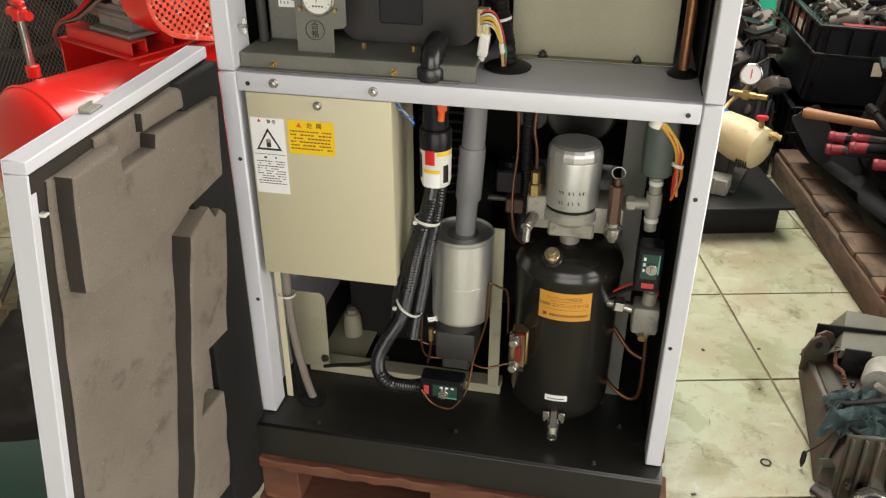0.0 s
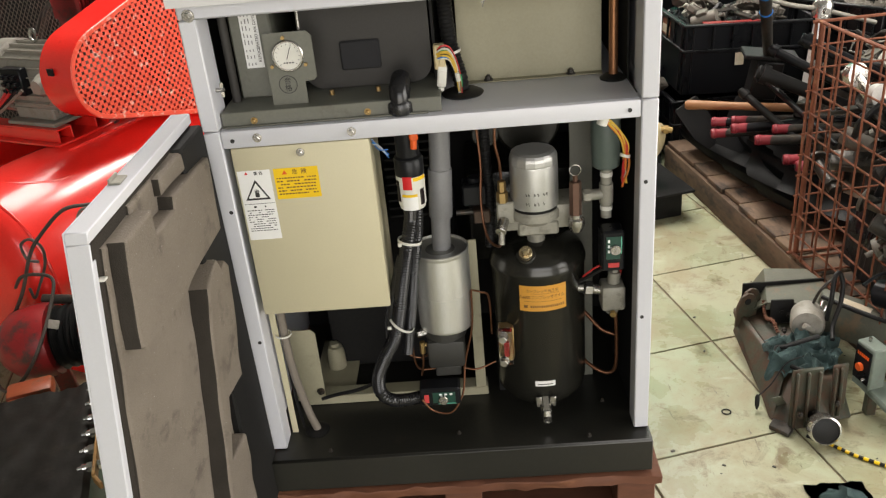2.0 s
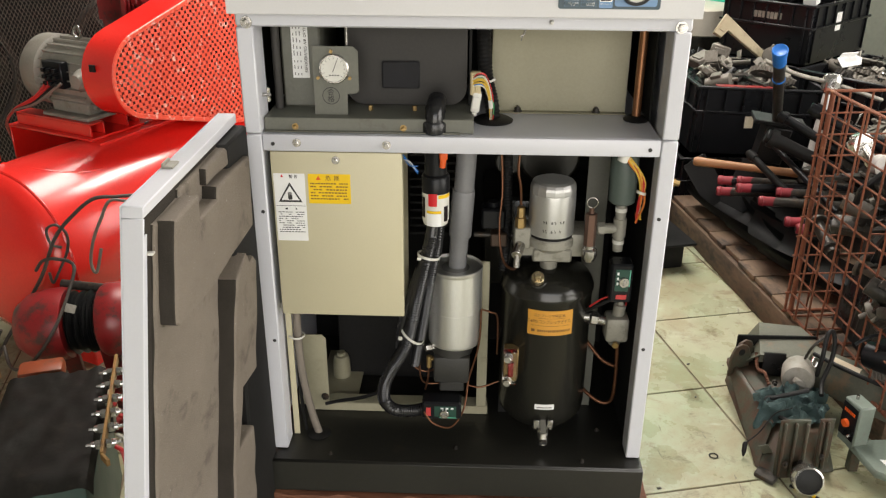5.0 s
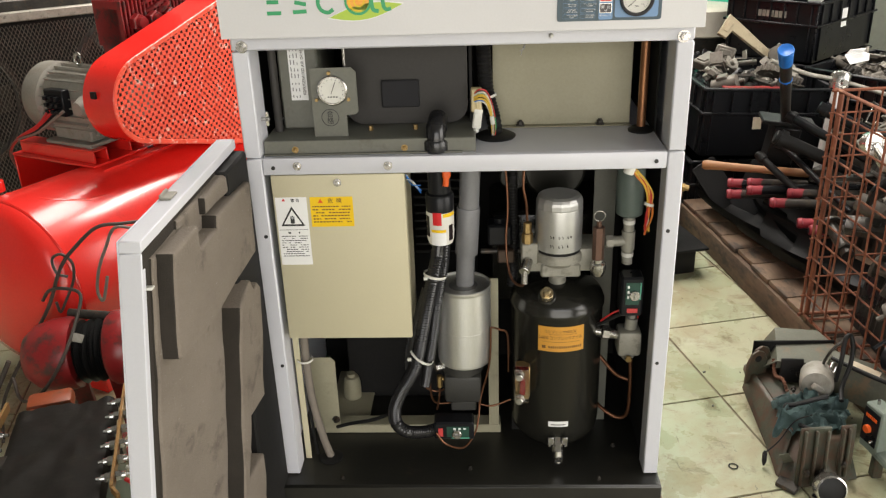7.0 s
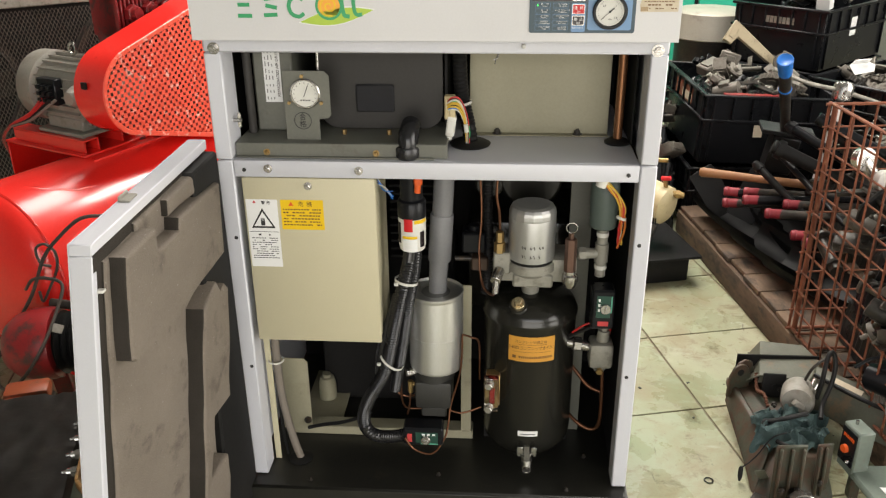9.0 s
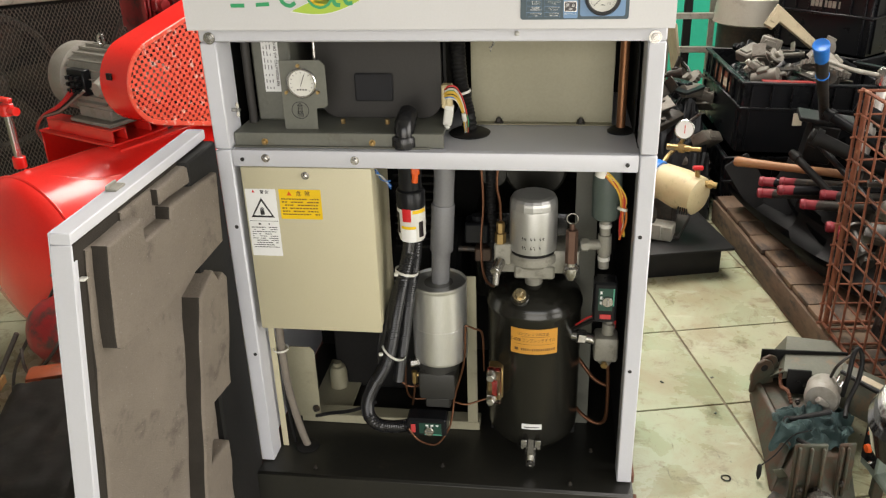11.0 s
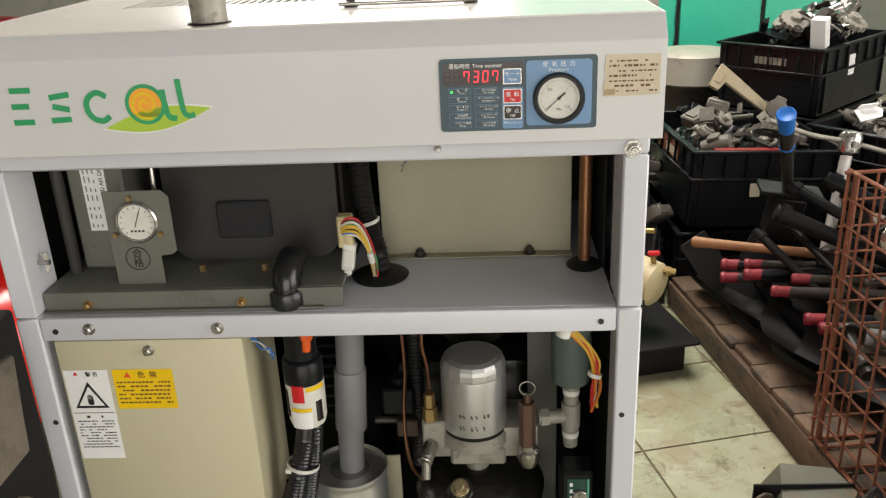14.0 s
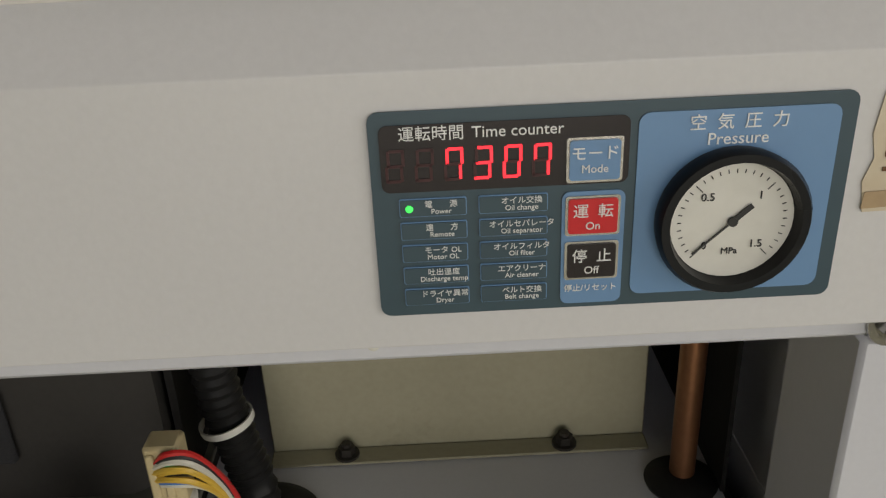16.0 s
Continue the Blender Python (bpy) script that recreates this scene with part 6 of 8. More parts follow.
def guard_outline(grow=0.0, n=14):
    a0 = math.asin((gr1 - gr0) / (gs1 - gs0))
    pts = []
    for k in range(n + 1):
        a = math.pi / 2 + a0 + (math.pi - 2 * a0) * k / n
        pts.append((gs0 + (gr0 + grow) * math.cos(a), gz0 + (gr0 + grow) * math.sin(a)))
    for k in range(n + 1):
        a = -math.pi / 2 - a0 + (math.pi + 2 * a0) * k / n
        pts.append((gs1 + (gr1 + grow) * math.cos(a), gz1 + (gr1 + grow) * math.sin(a)))
    return pts


GX0, GX1 = 0.13, 0.25
shell = bmesh.new()
rings = [[shell.verts.new(L(x, s_, z)) for s_, z in guard_outline(g)] for x, g in ((GX0, 0), (GX1, 0), (GX1, -0.004), (GX0, -0.004))]
for a, b in zip(rings, rings[1:] + rings[:1]):
    for k in range(len(a)):
        j = (k + 1) % len(a)
        shell.faces.new((a[k], a[j], b[j], b[k]))
bmesh.ops.recalc_face_normals(shell, faces=shell.faces[:])
guard = part("belt_guard", shell, RED_PAINT, rc, "red belt guard with a pierced face")
part("guard_back", prism(guard_outline(-0.006), Matrix(((0, 0, 1, AX + GX0 + 0.002), (1, 0, 0, AY), (0, 1, 0, 0), (0, 0, 0, 1))), 0.003), RED_WORN, guard)
rim = bmesh.new()
rings = [[rim.verts.new(L(x, s_, z)) for s_, z in guard_outline(g)] for x, g in ((GX1 + 0.001, 0.001), (GX1 + 0.004, -0.001), (GX1 + 0.004, -0.012), (GX1 + 0.001, -0.014))]
for a, b in zip(rings, rings[1:] + rings[:1]):
    for k in range(len(a)):
        j = (k + 1) % len(a)
        rim.faces.new((a[k], a[j], b[j], b[k]))
bmesh.ops.recalc_face_normals(rim, faces=rim.faces[:])
part("face_rim", rim, RED_GUARD, guard)


def inside_guard(s_, z, m=0.008):
    a0 = math.asin((gr1 - gr0) / (gs1 - gs0))
    t = (s_ - gs0) / (gs1 - gs0)
    if math.hypot(s_ - gs0, z - gz0) < gr0 - m or math.hypot(s_ - gs1, z - gz1) < gr1 - m:
        return True
    if 0 < t < 1:
        r = (gr0 + (gr1 - gr0) * t) / math.cos(a0)
        return abs(z - gz0) < r - m and s_ > gs0 - gr0 * math.sin(a0)
    return False


# pierced sheet: square cells turned 45 degrees, each with a cross-shaped hole
face = bmesh.new()
P = 0.0168
CUT = [k * P for k in (-0.5, -0.34, -0.12, 0.12, 0.34, 0.5)]
N = 40
H = math.sqrt(0.5)
for i in range(-N, N):
    for j in range(-N, N):
        cs, cz = gs0 + 0.15 + (i + j) * P * H, gz0 + (i - j) * P * H
        if not inside_guard(cs, cz, 0.009):
            continue
        pts = [[face.verts.new(L(GX1 + 0.0025, cs + (a + b) * H, cz + (a - b) * H)) for b in CUT] for a in CUT]
        for a in range(5):
            for b in range(5):
                if (a == 2 and 0 < b < 4) or (b == 2 and 0 < a < 4):
                    continue
                face.faces.new((pts[a][b], pts[a + 1][b], pts[a + 1][b + 1], pts[a][b + 1]))
part("pierced_face", face, RED_GUARD, guard, "pierced red face, paint chipped to primer", smooth=False, kind="stuff")
part("flywheel", merge(lathe([(0.19, 0.17), (0.21, 0.175), (0.21, 0.215), (0.19, 0.22), (0.19, 0.17)], L(0, gs1, gz1), (1, 0, 0), 48, False), *[turned(boxm(-0.012, 0.012, 0.02, 0.2, -0.02, 0.02, 0.003), Matrix.Translation(L(0.195, gs1, gz1)) @ Matrix.Rotation(radians(72 * k), 4, "X")) for k in range(5)], cyl(L(0.16, gs1, gz1), L(0.225, gs1, gz1), 0.04, n=24)), SCRAP, rc, "dull flywheel behind the guard")
part("motor_pulley", lathe([(0.05, 0.15), (0.062, 0.17), (0.05, 0.19), (0.062, 0.21), (0.05, 0.225)], L(0, gs0, gz0), (1, 0, 0), 32), SCRAP_PALE, rc)
for dz in (-1, 1):
    part("drive_belt", tube([L(0.19, gs0, gz0 + dz * 0.06), L(0.19, gs1, gz1 + dz * 0.208)], 0.008, 6, 1), RUBBER, rc)
part("guard_latch", boxm(AX + 0.17, AX + 0.19, AY - 0.135, AY - 0.128, 0.87, 0.89, 0.001), RUBBER, rc)
# pump with finned heads
part("crankcase", merge(boxm(AX - 0.1, AX + 0.13, AY + 0.32, AY + 0.52, 0.6485, 0.92, 0.02, 2)), RED_WORN, rc)
for sy in (-0.085, 0.085):
    part("cylinder", merge(cyl(L(0.0, 0.42 + sy, 0.9), L(0.0, 0.42 + sy * 1.9, 1.12), 0.05, n=24), *[cyl(L(0.0, 0.42 + sy * (1 + 0.1 * k), 0.93 + k * 0.024), L(0.0, 0.42 + sy * (1 + 0.1 * k) + sy * 0.04, 0.938 + k * 0.024), 0.08, n=24) for k in range(8)]), RED_WORN, rc)
    part("cylinder_head", merge(boxm(AX - 0.085, AX + 0.085, AY + 0.42 + sy * 1.9 - 0.08, AY + 0.42 + sy * 1.9 + 0.08, 1.12, 1.17, 0.008), *[boxm(AX - 0.085, AX + 0.085, AY + 0.42 + sy * 1.9 - 0.07 + k * 0.022, AY + 0.42 + sy * 1.9 - 0.063 + k * 0.022, 1.17, 1.20, 0.002) for k in range(7)]), RED_WORN, rc)
for k in range(4):
    part("valve_cap", merge(cyl(L(0.06, 0.18 + 0.07 * k, 1.03), L(0.085, 0.18 + 0.07 * k, 1.03), 0.028, n=6, b=0.003), cyl(L(0.08, 0.18 + 0.07 * k, 1.03), L(0.1, 0.18 + 0.07 * k, 1.03), 0.018, n=16)), RED_WORN, rc)
part("fin_core", boxm(AX - 0.05, AX + 0.05, AY + 0.13, AY + 0.46, 0.93, 1.08, 0.005), RED_WORN, rc)
for k in range(20):
    part("cooling_fin", boxm(AX - 0.06, AX + 0.062, AY + 0.13 + k * 0.016, AY + 0.137 + k * 0.016, 0.96, 1.1, 0.002), RED_WORN, rc)
# riser with red tap near the tank's end
part("riser_pipe", cyl(L(-0.185, -0.235, 0.598), L(-0.185, -0.235, 0.76), 0.012, n=16), STEEL, rc, "worn steel riser")
part("riser_socket", cyl(L(-0.185, -0.235, 0.59), L(-0.185, -0.235, 0.625), 0.02, n=20, b=0.002), RED_PAINT, rc)
part("red_tap", merge(cyl(L(-0.185, -0.235, 0.755), L(-0.185, -0.235, 0.79), 0.022, n=20, b=0.003), boxm(AX - 0.215, AX - 0.155, AY - 0.245, AY - 0.225, 0.795, 0.81, 0.004), cyl(L(-0.235, -0.235, 0.772), L(-0.135, -0.235, 0.772), 0.013, n=16)), RED_PAINT, rc)

# the drive stands a little back on the tank
for ob in rc.children:
    if not ob.name.startswith(("receiver", "weld_seam", "tank_leg", "lifting_bar", "riser", "red_tap")):
        ob.location += Vector((-0.066, 0.053, -0.012))

# ---------------------------------------------------------------- fan behind wire mesh
fx, fy = -1.25, 1.78
fc = thing("fan_cooler", (fx, fy, 0), "large dark cooling fan behind a wire mesh screen", "fan", turn=38)
part("casing", merge(boxm(fx - 0.75, fx + 0.75, fy + 0.12, fy + 0.5, 0, 0.96, 0.004)), DARK_VOID, fc)
part("top_rail", boxm(fx - 0.78, fx + 0.78, fy - 0.03, fy + 0.01, 0.955, 0.99, 0.004), SCRAP_PALE, fc, "pale steel top rail")
for x in (-0.76, 0.74):
    part("side_rail", boxm(fx + x, fx + x + 0.03, fy - 0.03, fy + 0.12, 0, 0.954, 0.004), SCRAP, fc)
for cx in (-0.38, 0.36):
    part("fan_ring", lathe([(0.25, 0.0), (0.27, 0.01), (0.27, -0.06), (0.25, -0.06), (0.25, 0.0)], (fx + cx, fy + 0.09, 0.66), (0, 1, 0), 48, False), SCRAP, fc)
    part("fan_hub", lathe([(0.06, -0.03), (0.07, 0.0), (0.07, 0.05)], (fx + cx, fy + 0.06, 0.66), (0, 1, 0), 28), SCRAP, fc)
    for k in range(6):
        part("fan_blade", turned(prism([(0.05, -0.03), (0.15, -0.075), (0.235, -0.06), (0.235, 0.06), (0.15, 0.05), (0.05, 0.03)], pose(0, 0, 0, 22, 0, 0), 0.003), pose(fx + cx, fy + 0.085, 0.66, 90, 0, 0) @ pose(0, 0, 0, 0, 0, 60 * k)), SCRAP, fc)
mesh_bm = bmesh.new()
for k in range(-100, 101):
    for sl in (1, -1):
        x0, z0, x1, z1 = k * 0.0145, 0.02, k * 0.0145 + sl * 0.5, 0.94
        pts = []
        for t in (0, 1):
            pts.append((x0 + (x1 - x0) * t, z0 + (z1 - z0) * t))
        if abs(pts[0][0]) > 0.95 or abs(pts[1][0]) > 0.95:
            continue
        (xa, za), (xb, zb) = pts
        d = 0.0012
        q = [mesh_bm.verts.new((fx + max(-0.75, min(0.75, x_)), fy - 0.005 + 0.001 * sl, z_)) for x_, z_ in ((xa - d, za), (xa + d, za), (xb + d, zb), (xb - d, zb))]
        mesh_bm.faces.new(q)
part("wire_mesh", mesh_bm, SCRAP_MID, fc, "diamond wire mesh", smooth=False, kind="stuff")
part("tray", boxm(fx - 0.6, fx + 0.2, fy + 0.02, fy + 0.4, 0.97, 1.03, 0.006), SCRAP, fc)

# ---------------------------------------------------------------- cable reel, transformer and leads by the door
reel = thing("wire_winch", (-0.62, 0.40, 0), "worn red winch with a drum of black wire", "winch")
rx, ry, rz = -0.62, 0.40, 0.30
AXIS = (1, 0.12, 0.06)
part("motor_dome", lathe([(0.0, -0.142), (0.03, -0.14), (0.062, -0.128), (0.084, -0.10), (0.094, -0.06), (0.096, -0.02), (0.092, 0.0), (0.06, 0.004)], (rx, ry, rz), AXIS, 44), RED_WORN, reel, "scuffed red motor dome")
part("drum", lathe([(0.05, 0.0), (0.05, 0.09)], (rx, ry, rz), AXIS, 28), DARK_VOID, reel)
for k in range(13):
    r_ = 0.078 + 0.006 * math.sin(1.7 * k)
    part("wire_turn", lathe([(r_ - 0.006, 0.0), (r_, 0.0032), (r_ - 0.006, 0.0064)], (rx + 0.004 + 0.0061 * k, ry + 0.0007 * k, rz + 0.0004 * k), (1, 0.12 + 0.03 * math.sin(2.3 * k), 0.06), 36), RUBBER, reel)
part("gear_housing", lathe([(0.05, 0.084), (0.09, 0.086), (0.097, 0.095), (0.097, 0.135), (0.085, 0.16), (0.05, 0.175), (0, 0.176)], (rx, ry, rz), AXIS, 40), RED_WORN, reel, "scuffed red gear housing")
part("grey_plate", turned(boxm(-0.013, 0.013, -0.002, 0.002, -0.011, 0.011, 0.001), pose(-0.588, 0.345, 0.372, -38, 20, 10)), SCRAP_PALE, reel)
for x0, x1 in ((-0.655, -0.60), (-0.545, -0.49)):
    m_ = pose(0, 0.385, 0, 90, 0, 0)
    part("leg_plate", merge(prism([(x0 - 0.01, 0.30), (x1 - 0.015, 0.30), (x1 + 0.02, 0.0), (x1 - 0.03, 0.0)], m_, 0.012, 0.002), boxm(x0, x1 + 0.03, 0.33, 0.46, 0, 0.01, 0.002)), RED_WORN, reel)
part("tie_bar", cyl((-0.655, 0.45, 0.388), (-0.49, 0.45, 0.372), 0.0125, n=16), SCRAP, reel, "dark round tie bar")
# transformer in its rubber cover, with a bar of bolts on each side
WT = 17.5
wx, wy = -0.467, -0.03
tf = thing("welding_transformer", (wx, wy, 0), "dark green welding transformer under a black cover with brass terminal bars", "transformer", turn=WT)
part("case", boxm(wx - 0.115, wx + 0.085, wy - 0.23, wy + 0.17, 0.0, 0.30, 0.008, 2), paint("dark green case paint", (0.015, 0.05, 0.035), (0.01, 0.035, 0.025), rough=0.5, scale=6, bump=0.1, dirt=(0.03, 0.03, 0.025), dirt_amount=0.6), tf)
SHEET = paint("dusty black sheet rubber", (0.016, 0.014, 0.012), (0.028, 0.025, 0.021), rough=0.6, scale=7, fine=90, bump=0.2, dirt=(0.055, 0.045, 0.036), dirt_amount=0.5, edge=0.56, spec=0.25)
bm = bmesh.new()
vs = []
for i_ in range(25):
    row = []
    for j_ in range(37):
        u_, v_ = i_ / 24, j_ / 36
        z = 0.322 + 0.006 * noise.noise(Vector((u_ * 4, v_ * 6, 3))) + 0.003 * noise.noise(Vector((u_ * 11, v_ * 15, 5)))
        z += 0.012 * max(0, v_ - 0.9) * 10 * noise.noise(Vector((u_ * 7, 2.0, 1.0))) - 0.25 * max(0, 0.07 - v_) - 0.4 * max(0, 0.05 - u_) - 0.4 * max(0, u_ - 0.95)
        row.append(bm.verts.new((wx - 0.125 + 0.225 * u_, wy - 0.25 + 0.42 * v_, z)))
    vs.append(row)
for i_ in range(24):
    for j_ in range(36):
        bm.faces.new((vs[i_][j_], vs[i_ + 1][j_], vs[i_ + 1][j_ + 1], vs[i_][j_ + 1]))
bmesh.ops.solidify(bm, geom=bm.faces[:], thickness=0.004)
part("rubber_cover", bm, SHEET, tf, "dusty black rubber cover")
OLD_BRASS = paint("oxidised brass bar", (0.36, 0.21, 0.075), (0.22, 0.12, 0.045), rough=0.5, metal=0.5, scale=12, fine=120, bump=0.15, dirt=(0.1, 0.055, 0.03), dirt_amount=0.7, edge=0.52)
for x, lean, n_ in ((wx + 0.118, 0.0, 6), (wx - 0.155, -5.0, 5)):
    m_ = pose(x, wy - 0.02, 0.322, 0, 0, lean)
    bar = part("terminal_bar", turned(merge(boxm(-0.0035, 0.0035, -0.175, 0.205, 0.0, 0.022, 0.0012), turned(boxm(-0.0035, 0.0035, -0.03, 0.0, 0.0, 0.016, 0.0012), pose(0, -0.174, 0.003, 0, 0, 28))), m_), OLD_BRASS, tf, "oxidised brass terminal bar")
    for k in range(n_):
        y = -0.135 + k * 0.055
        part("terminal_bolt", turned(merge(cyl((-0.034, y, 0.012), (0.034, y, 0.012), 0.0042, n=10), cyl((-0.016, y, 0.012), (-0.004, y, 0.012), 0.0105, n=6, b=0.001), cyl((0.004, y, 0.012), (0.016, y, 0.012), 0.0105, n=6, b=0.001), cyl((-0.024, y, 0.012), (-0.0165, y, 0.012), 0.0075, n=14), cyl((0.0165, y, 0.012), (0.024, y, 0.012), 0.0075, n=14)), m_), STEEL, bar, smooth=False)
    part("bar_bracket", boxm(min(x, wx) - 0.004 if x < wx else wx + 0.08, max(x, wx) + 0.004 if x > wx else wx - 0.11, wy - 0.03, wy + 0.01, 0.27, 0.318, 0.002), SCRAP, tf)
for k, (dy, m_) in enumerate(((-0.17, WIRE_RED), (-0.13, WIRE_WHITE), (-0.06, WIRE_RED), (0.0, WIRE_RED))):
    part("terminal_lead", tube([(wx + 0.142, wy + dy, 0.334), (wx + 0.155, wy + dy - 0.012, 0.325), (wx + 0.158, wy + dy - 0.02, 0.27), (wx + 0.15, wy + dy - 0.01, 0.18)], 0.0045, 8, 5), m_, tf)
ot = thing("orange_clamp", (-0.585, 0.215, 0), "orange enamelled steel clamp on a block", "clamp", turn=20)
part("body", merge(boxm(-0.645, -0.54, 0.18, 0.245, 0.248, 0.290, 0.012, 2), boxm(-0.64, -0.60, 0.17, 0.181, 0.256, 0.282, 0.003), cyl((-0.625, 0.175, 0.27), (-0.625, 0.162, 0.27), 0.008, n=12)), paint("rusty orange enamel", (0.30, 0.06, 0.016), (0.2, 0.04, 0.014), rough=0.45, scale=14, bump=0.15, dirt=(0.1, 0.05, 0.03), dirt_amount=0.8, edge=0.54), ot)
part("foot", boxm(-0.64, -0.54, 0.18, 0.25, 0, 0.249, 0.006), SCRAP, ot)
ot.location += Vector((-0.025, 0.0, 0.0))
CABLE_DUSTY = paint("dusty cable sheath", (0.075, 0.058, 0.047), (0.03, 0.025, 0.022), rough=0.6, scale=12, bump=0.1)
lc = thing("rubber_cable", (-0.66, 0.52, 0), "loops of thin dusty grey-brown cable hanging over the tank", "cable")
for k, (r_, pts) in enumerate(((0.0048, [(-0.47, 0.56, 0.60), (-0.505, 0.53, 0.607), (-0.561, 0.51, 0.606), (-0.62, 0.50, 0.56), (-0.672, 0.49, 0.50), (-0.724, 0.48, 0.39), (-0.797, 0.46, 0.278), (-0.875, 0.42, 0.14), (-0.90, 0.40, 0.012)]),
                               (0.0042, [(-0.48, 0.55, 0.585), (-0.525, 0.53, 0.595), (-0.553, 0.52, 0.547), (-0.575, 0.50, 0.49), (-0.586, 0.49, 0.432), (-0.570, 0.48, 0.41), (-0.556, 0.50, 0.47)]),
                               (0.0038, [(-0.663, 0.50, 0.47), (-0.69, 0.50, 0.48), (-0.695, 0.50, 0.52), (-0.668, 0.50, 0.535), (-0.643, 0.50, 0.51), (-0.65, 0.50, 0.46), (-0.68, 0.49, 0.40), (-0.70, 0.49, 0.37), (-0.705, 0.49, 0.40)]),
                               (0.0044, [(-0.735, 0.48, 0.41), (-0.705, 0.47, 0.444), (-0.66, 0.46, 0.455), (-0.608, 0.44, 0.447), (-0.603, 0.38, 0.40), (-0.61, 0.30, 0.345), (-0.66, 0.275, 0.27), (-0.72, 0.285, 0.225), (-0.765, 0.32, 0.215), (-0.80, 0.37, 0.24)]),
                               (0.007, [(-0.80, 0.37, 0.29), (-0.86, 0.33, 0.17), (-0.90, 0.28, 0.06), (-0.85, 0.25, 0.012), (-0.76, 0.26, 0.02)]))):
    part("cable", tube(pts, r_, 8, 7), CABLE_DUSTY if k != 1 else WIRE_GREY, lc)

# ---------------------------------------------------------------- timber skid on the right
SX, SY, ST = 1.43, 0.90, 8.5
sk = thing("timber_skid", (SX, SY, 0), "old grimy timber skid with uneven deck boards", "pallet", turn=ST)
part("side_beam", boxm(SX, SX + 0.085, SY - 0.55, SY + 1.05, 0, 0.0952, 0.006, 2), WOOD, sk, "thick round-edged timber beam")
for x in (0.45, 0.95):
    part("beam", boxm(SX + x, SX + x + 0.085, SY - 0.55, SY + 1.05, 0, 0.095, 0.006), WOOD, sk)
random.seed(12)
for k in range(12):
    y = SY - 0.54 + k * 0.132
    off = random.uniform(0.0, 0.012)
    part("deck_board", turned(boxm(0.004 + off, 1.03, 0, 0.1275, 0, 0.02, 0.004, 2), pose(SX, y, 0.0955 + random.uniform(0, 0.0015), random.uniform(-0.3, 0.3), 0, random.uniform(-0.3, 0.3))), WOOD, sk)

# ---------------------------------------------------------------- rusty wire basket on the skid
bk = thing("wire_basket", (1.43, 0.90, 0.117), "tall rusty welded wire basket full of scrap", "basket", turn=6.5)
BX, BY, BW, BD, BZ0, BZ1 = 1.425, 0.905, 0.62, 0.62, 0.12, 0.825
wires = 0
for face_, n_ in (("left", 9), ("back", 9), ("right", 9), ("front", 9)):
    for k in range(n_ + 1):
        t = k / n_
        x, y = {"left": (BX, BY - BD * t), "right": (BX + BW, BY - BD * t), "back": (BX + BW * t, BY), "front": (BX + BW * t, BY - BD)}[face_]
        if face_ in ("back", "front") and k in (0, n_):
            continue
        part("upright_wire", tube([(x, y, BZ0), (x, y, BZ1)], 0.0045 if k in (0, n_) else 0.0032, 6, 1), RUST, bk)
    for k in range(12):
        z = BZ0 + (BZ1 - BZ0) * k / 11
        r = 0.005 if k in (0, 11) else 0.003
        a, b = {"left": ((BX + 0.006, BY + 0.012, z), (BX + 0.006, BY - BD, z)), "right": ((BX + BW - 0.006, BY, z), (BX + BW - 0.006, BY - BD, z)), "back": ((BX - 0.012, BY - 0.006, z), (BX + BW, BY - 0.006, z)), "front": ((BX, BY - BD + 0.006, z), (BX + BW, BY - BD + 0.006, z))}[face_]
        part("cross_wire", tube([a, b], r, 6, 1), RUST, bk)
for k in range(7):
    part("floor_wire", tube([(BX, BY - 0.05 - k * 0.085, BZ0 + 0.003), (BX + BW, BY - 0.05 - k * 0.085, BZ0 + 0.003)], 0.004, 6, 1), RUST, bk)
part("corner_post", tube([(BX + 0.012, BY - 0.012, BZ0), (BX + 0.012, BY - 0.012, BZ1)], 0.008, 8, 1), RUST, bk, "pale rubbed corner bar")

BRACE_PALE = paint("rubbed pale steel", (0.66, 0.63, 0.60), (0.48, 0.45, 0.42), rough=0.4, metal=0.35, scale=15, fine=200, bump=0.08, dirt=(0.2, 0.15, 0.11), dirt_amount=0.4)

# ---------------------------------------------------------------- scrap parts, crates and tools


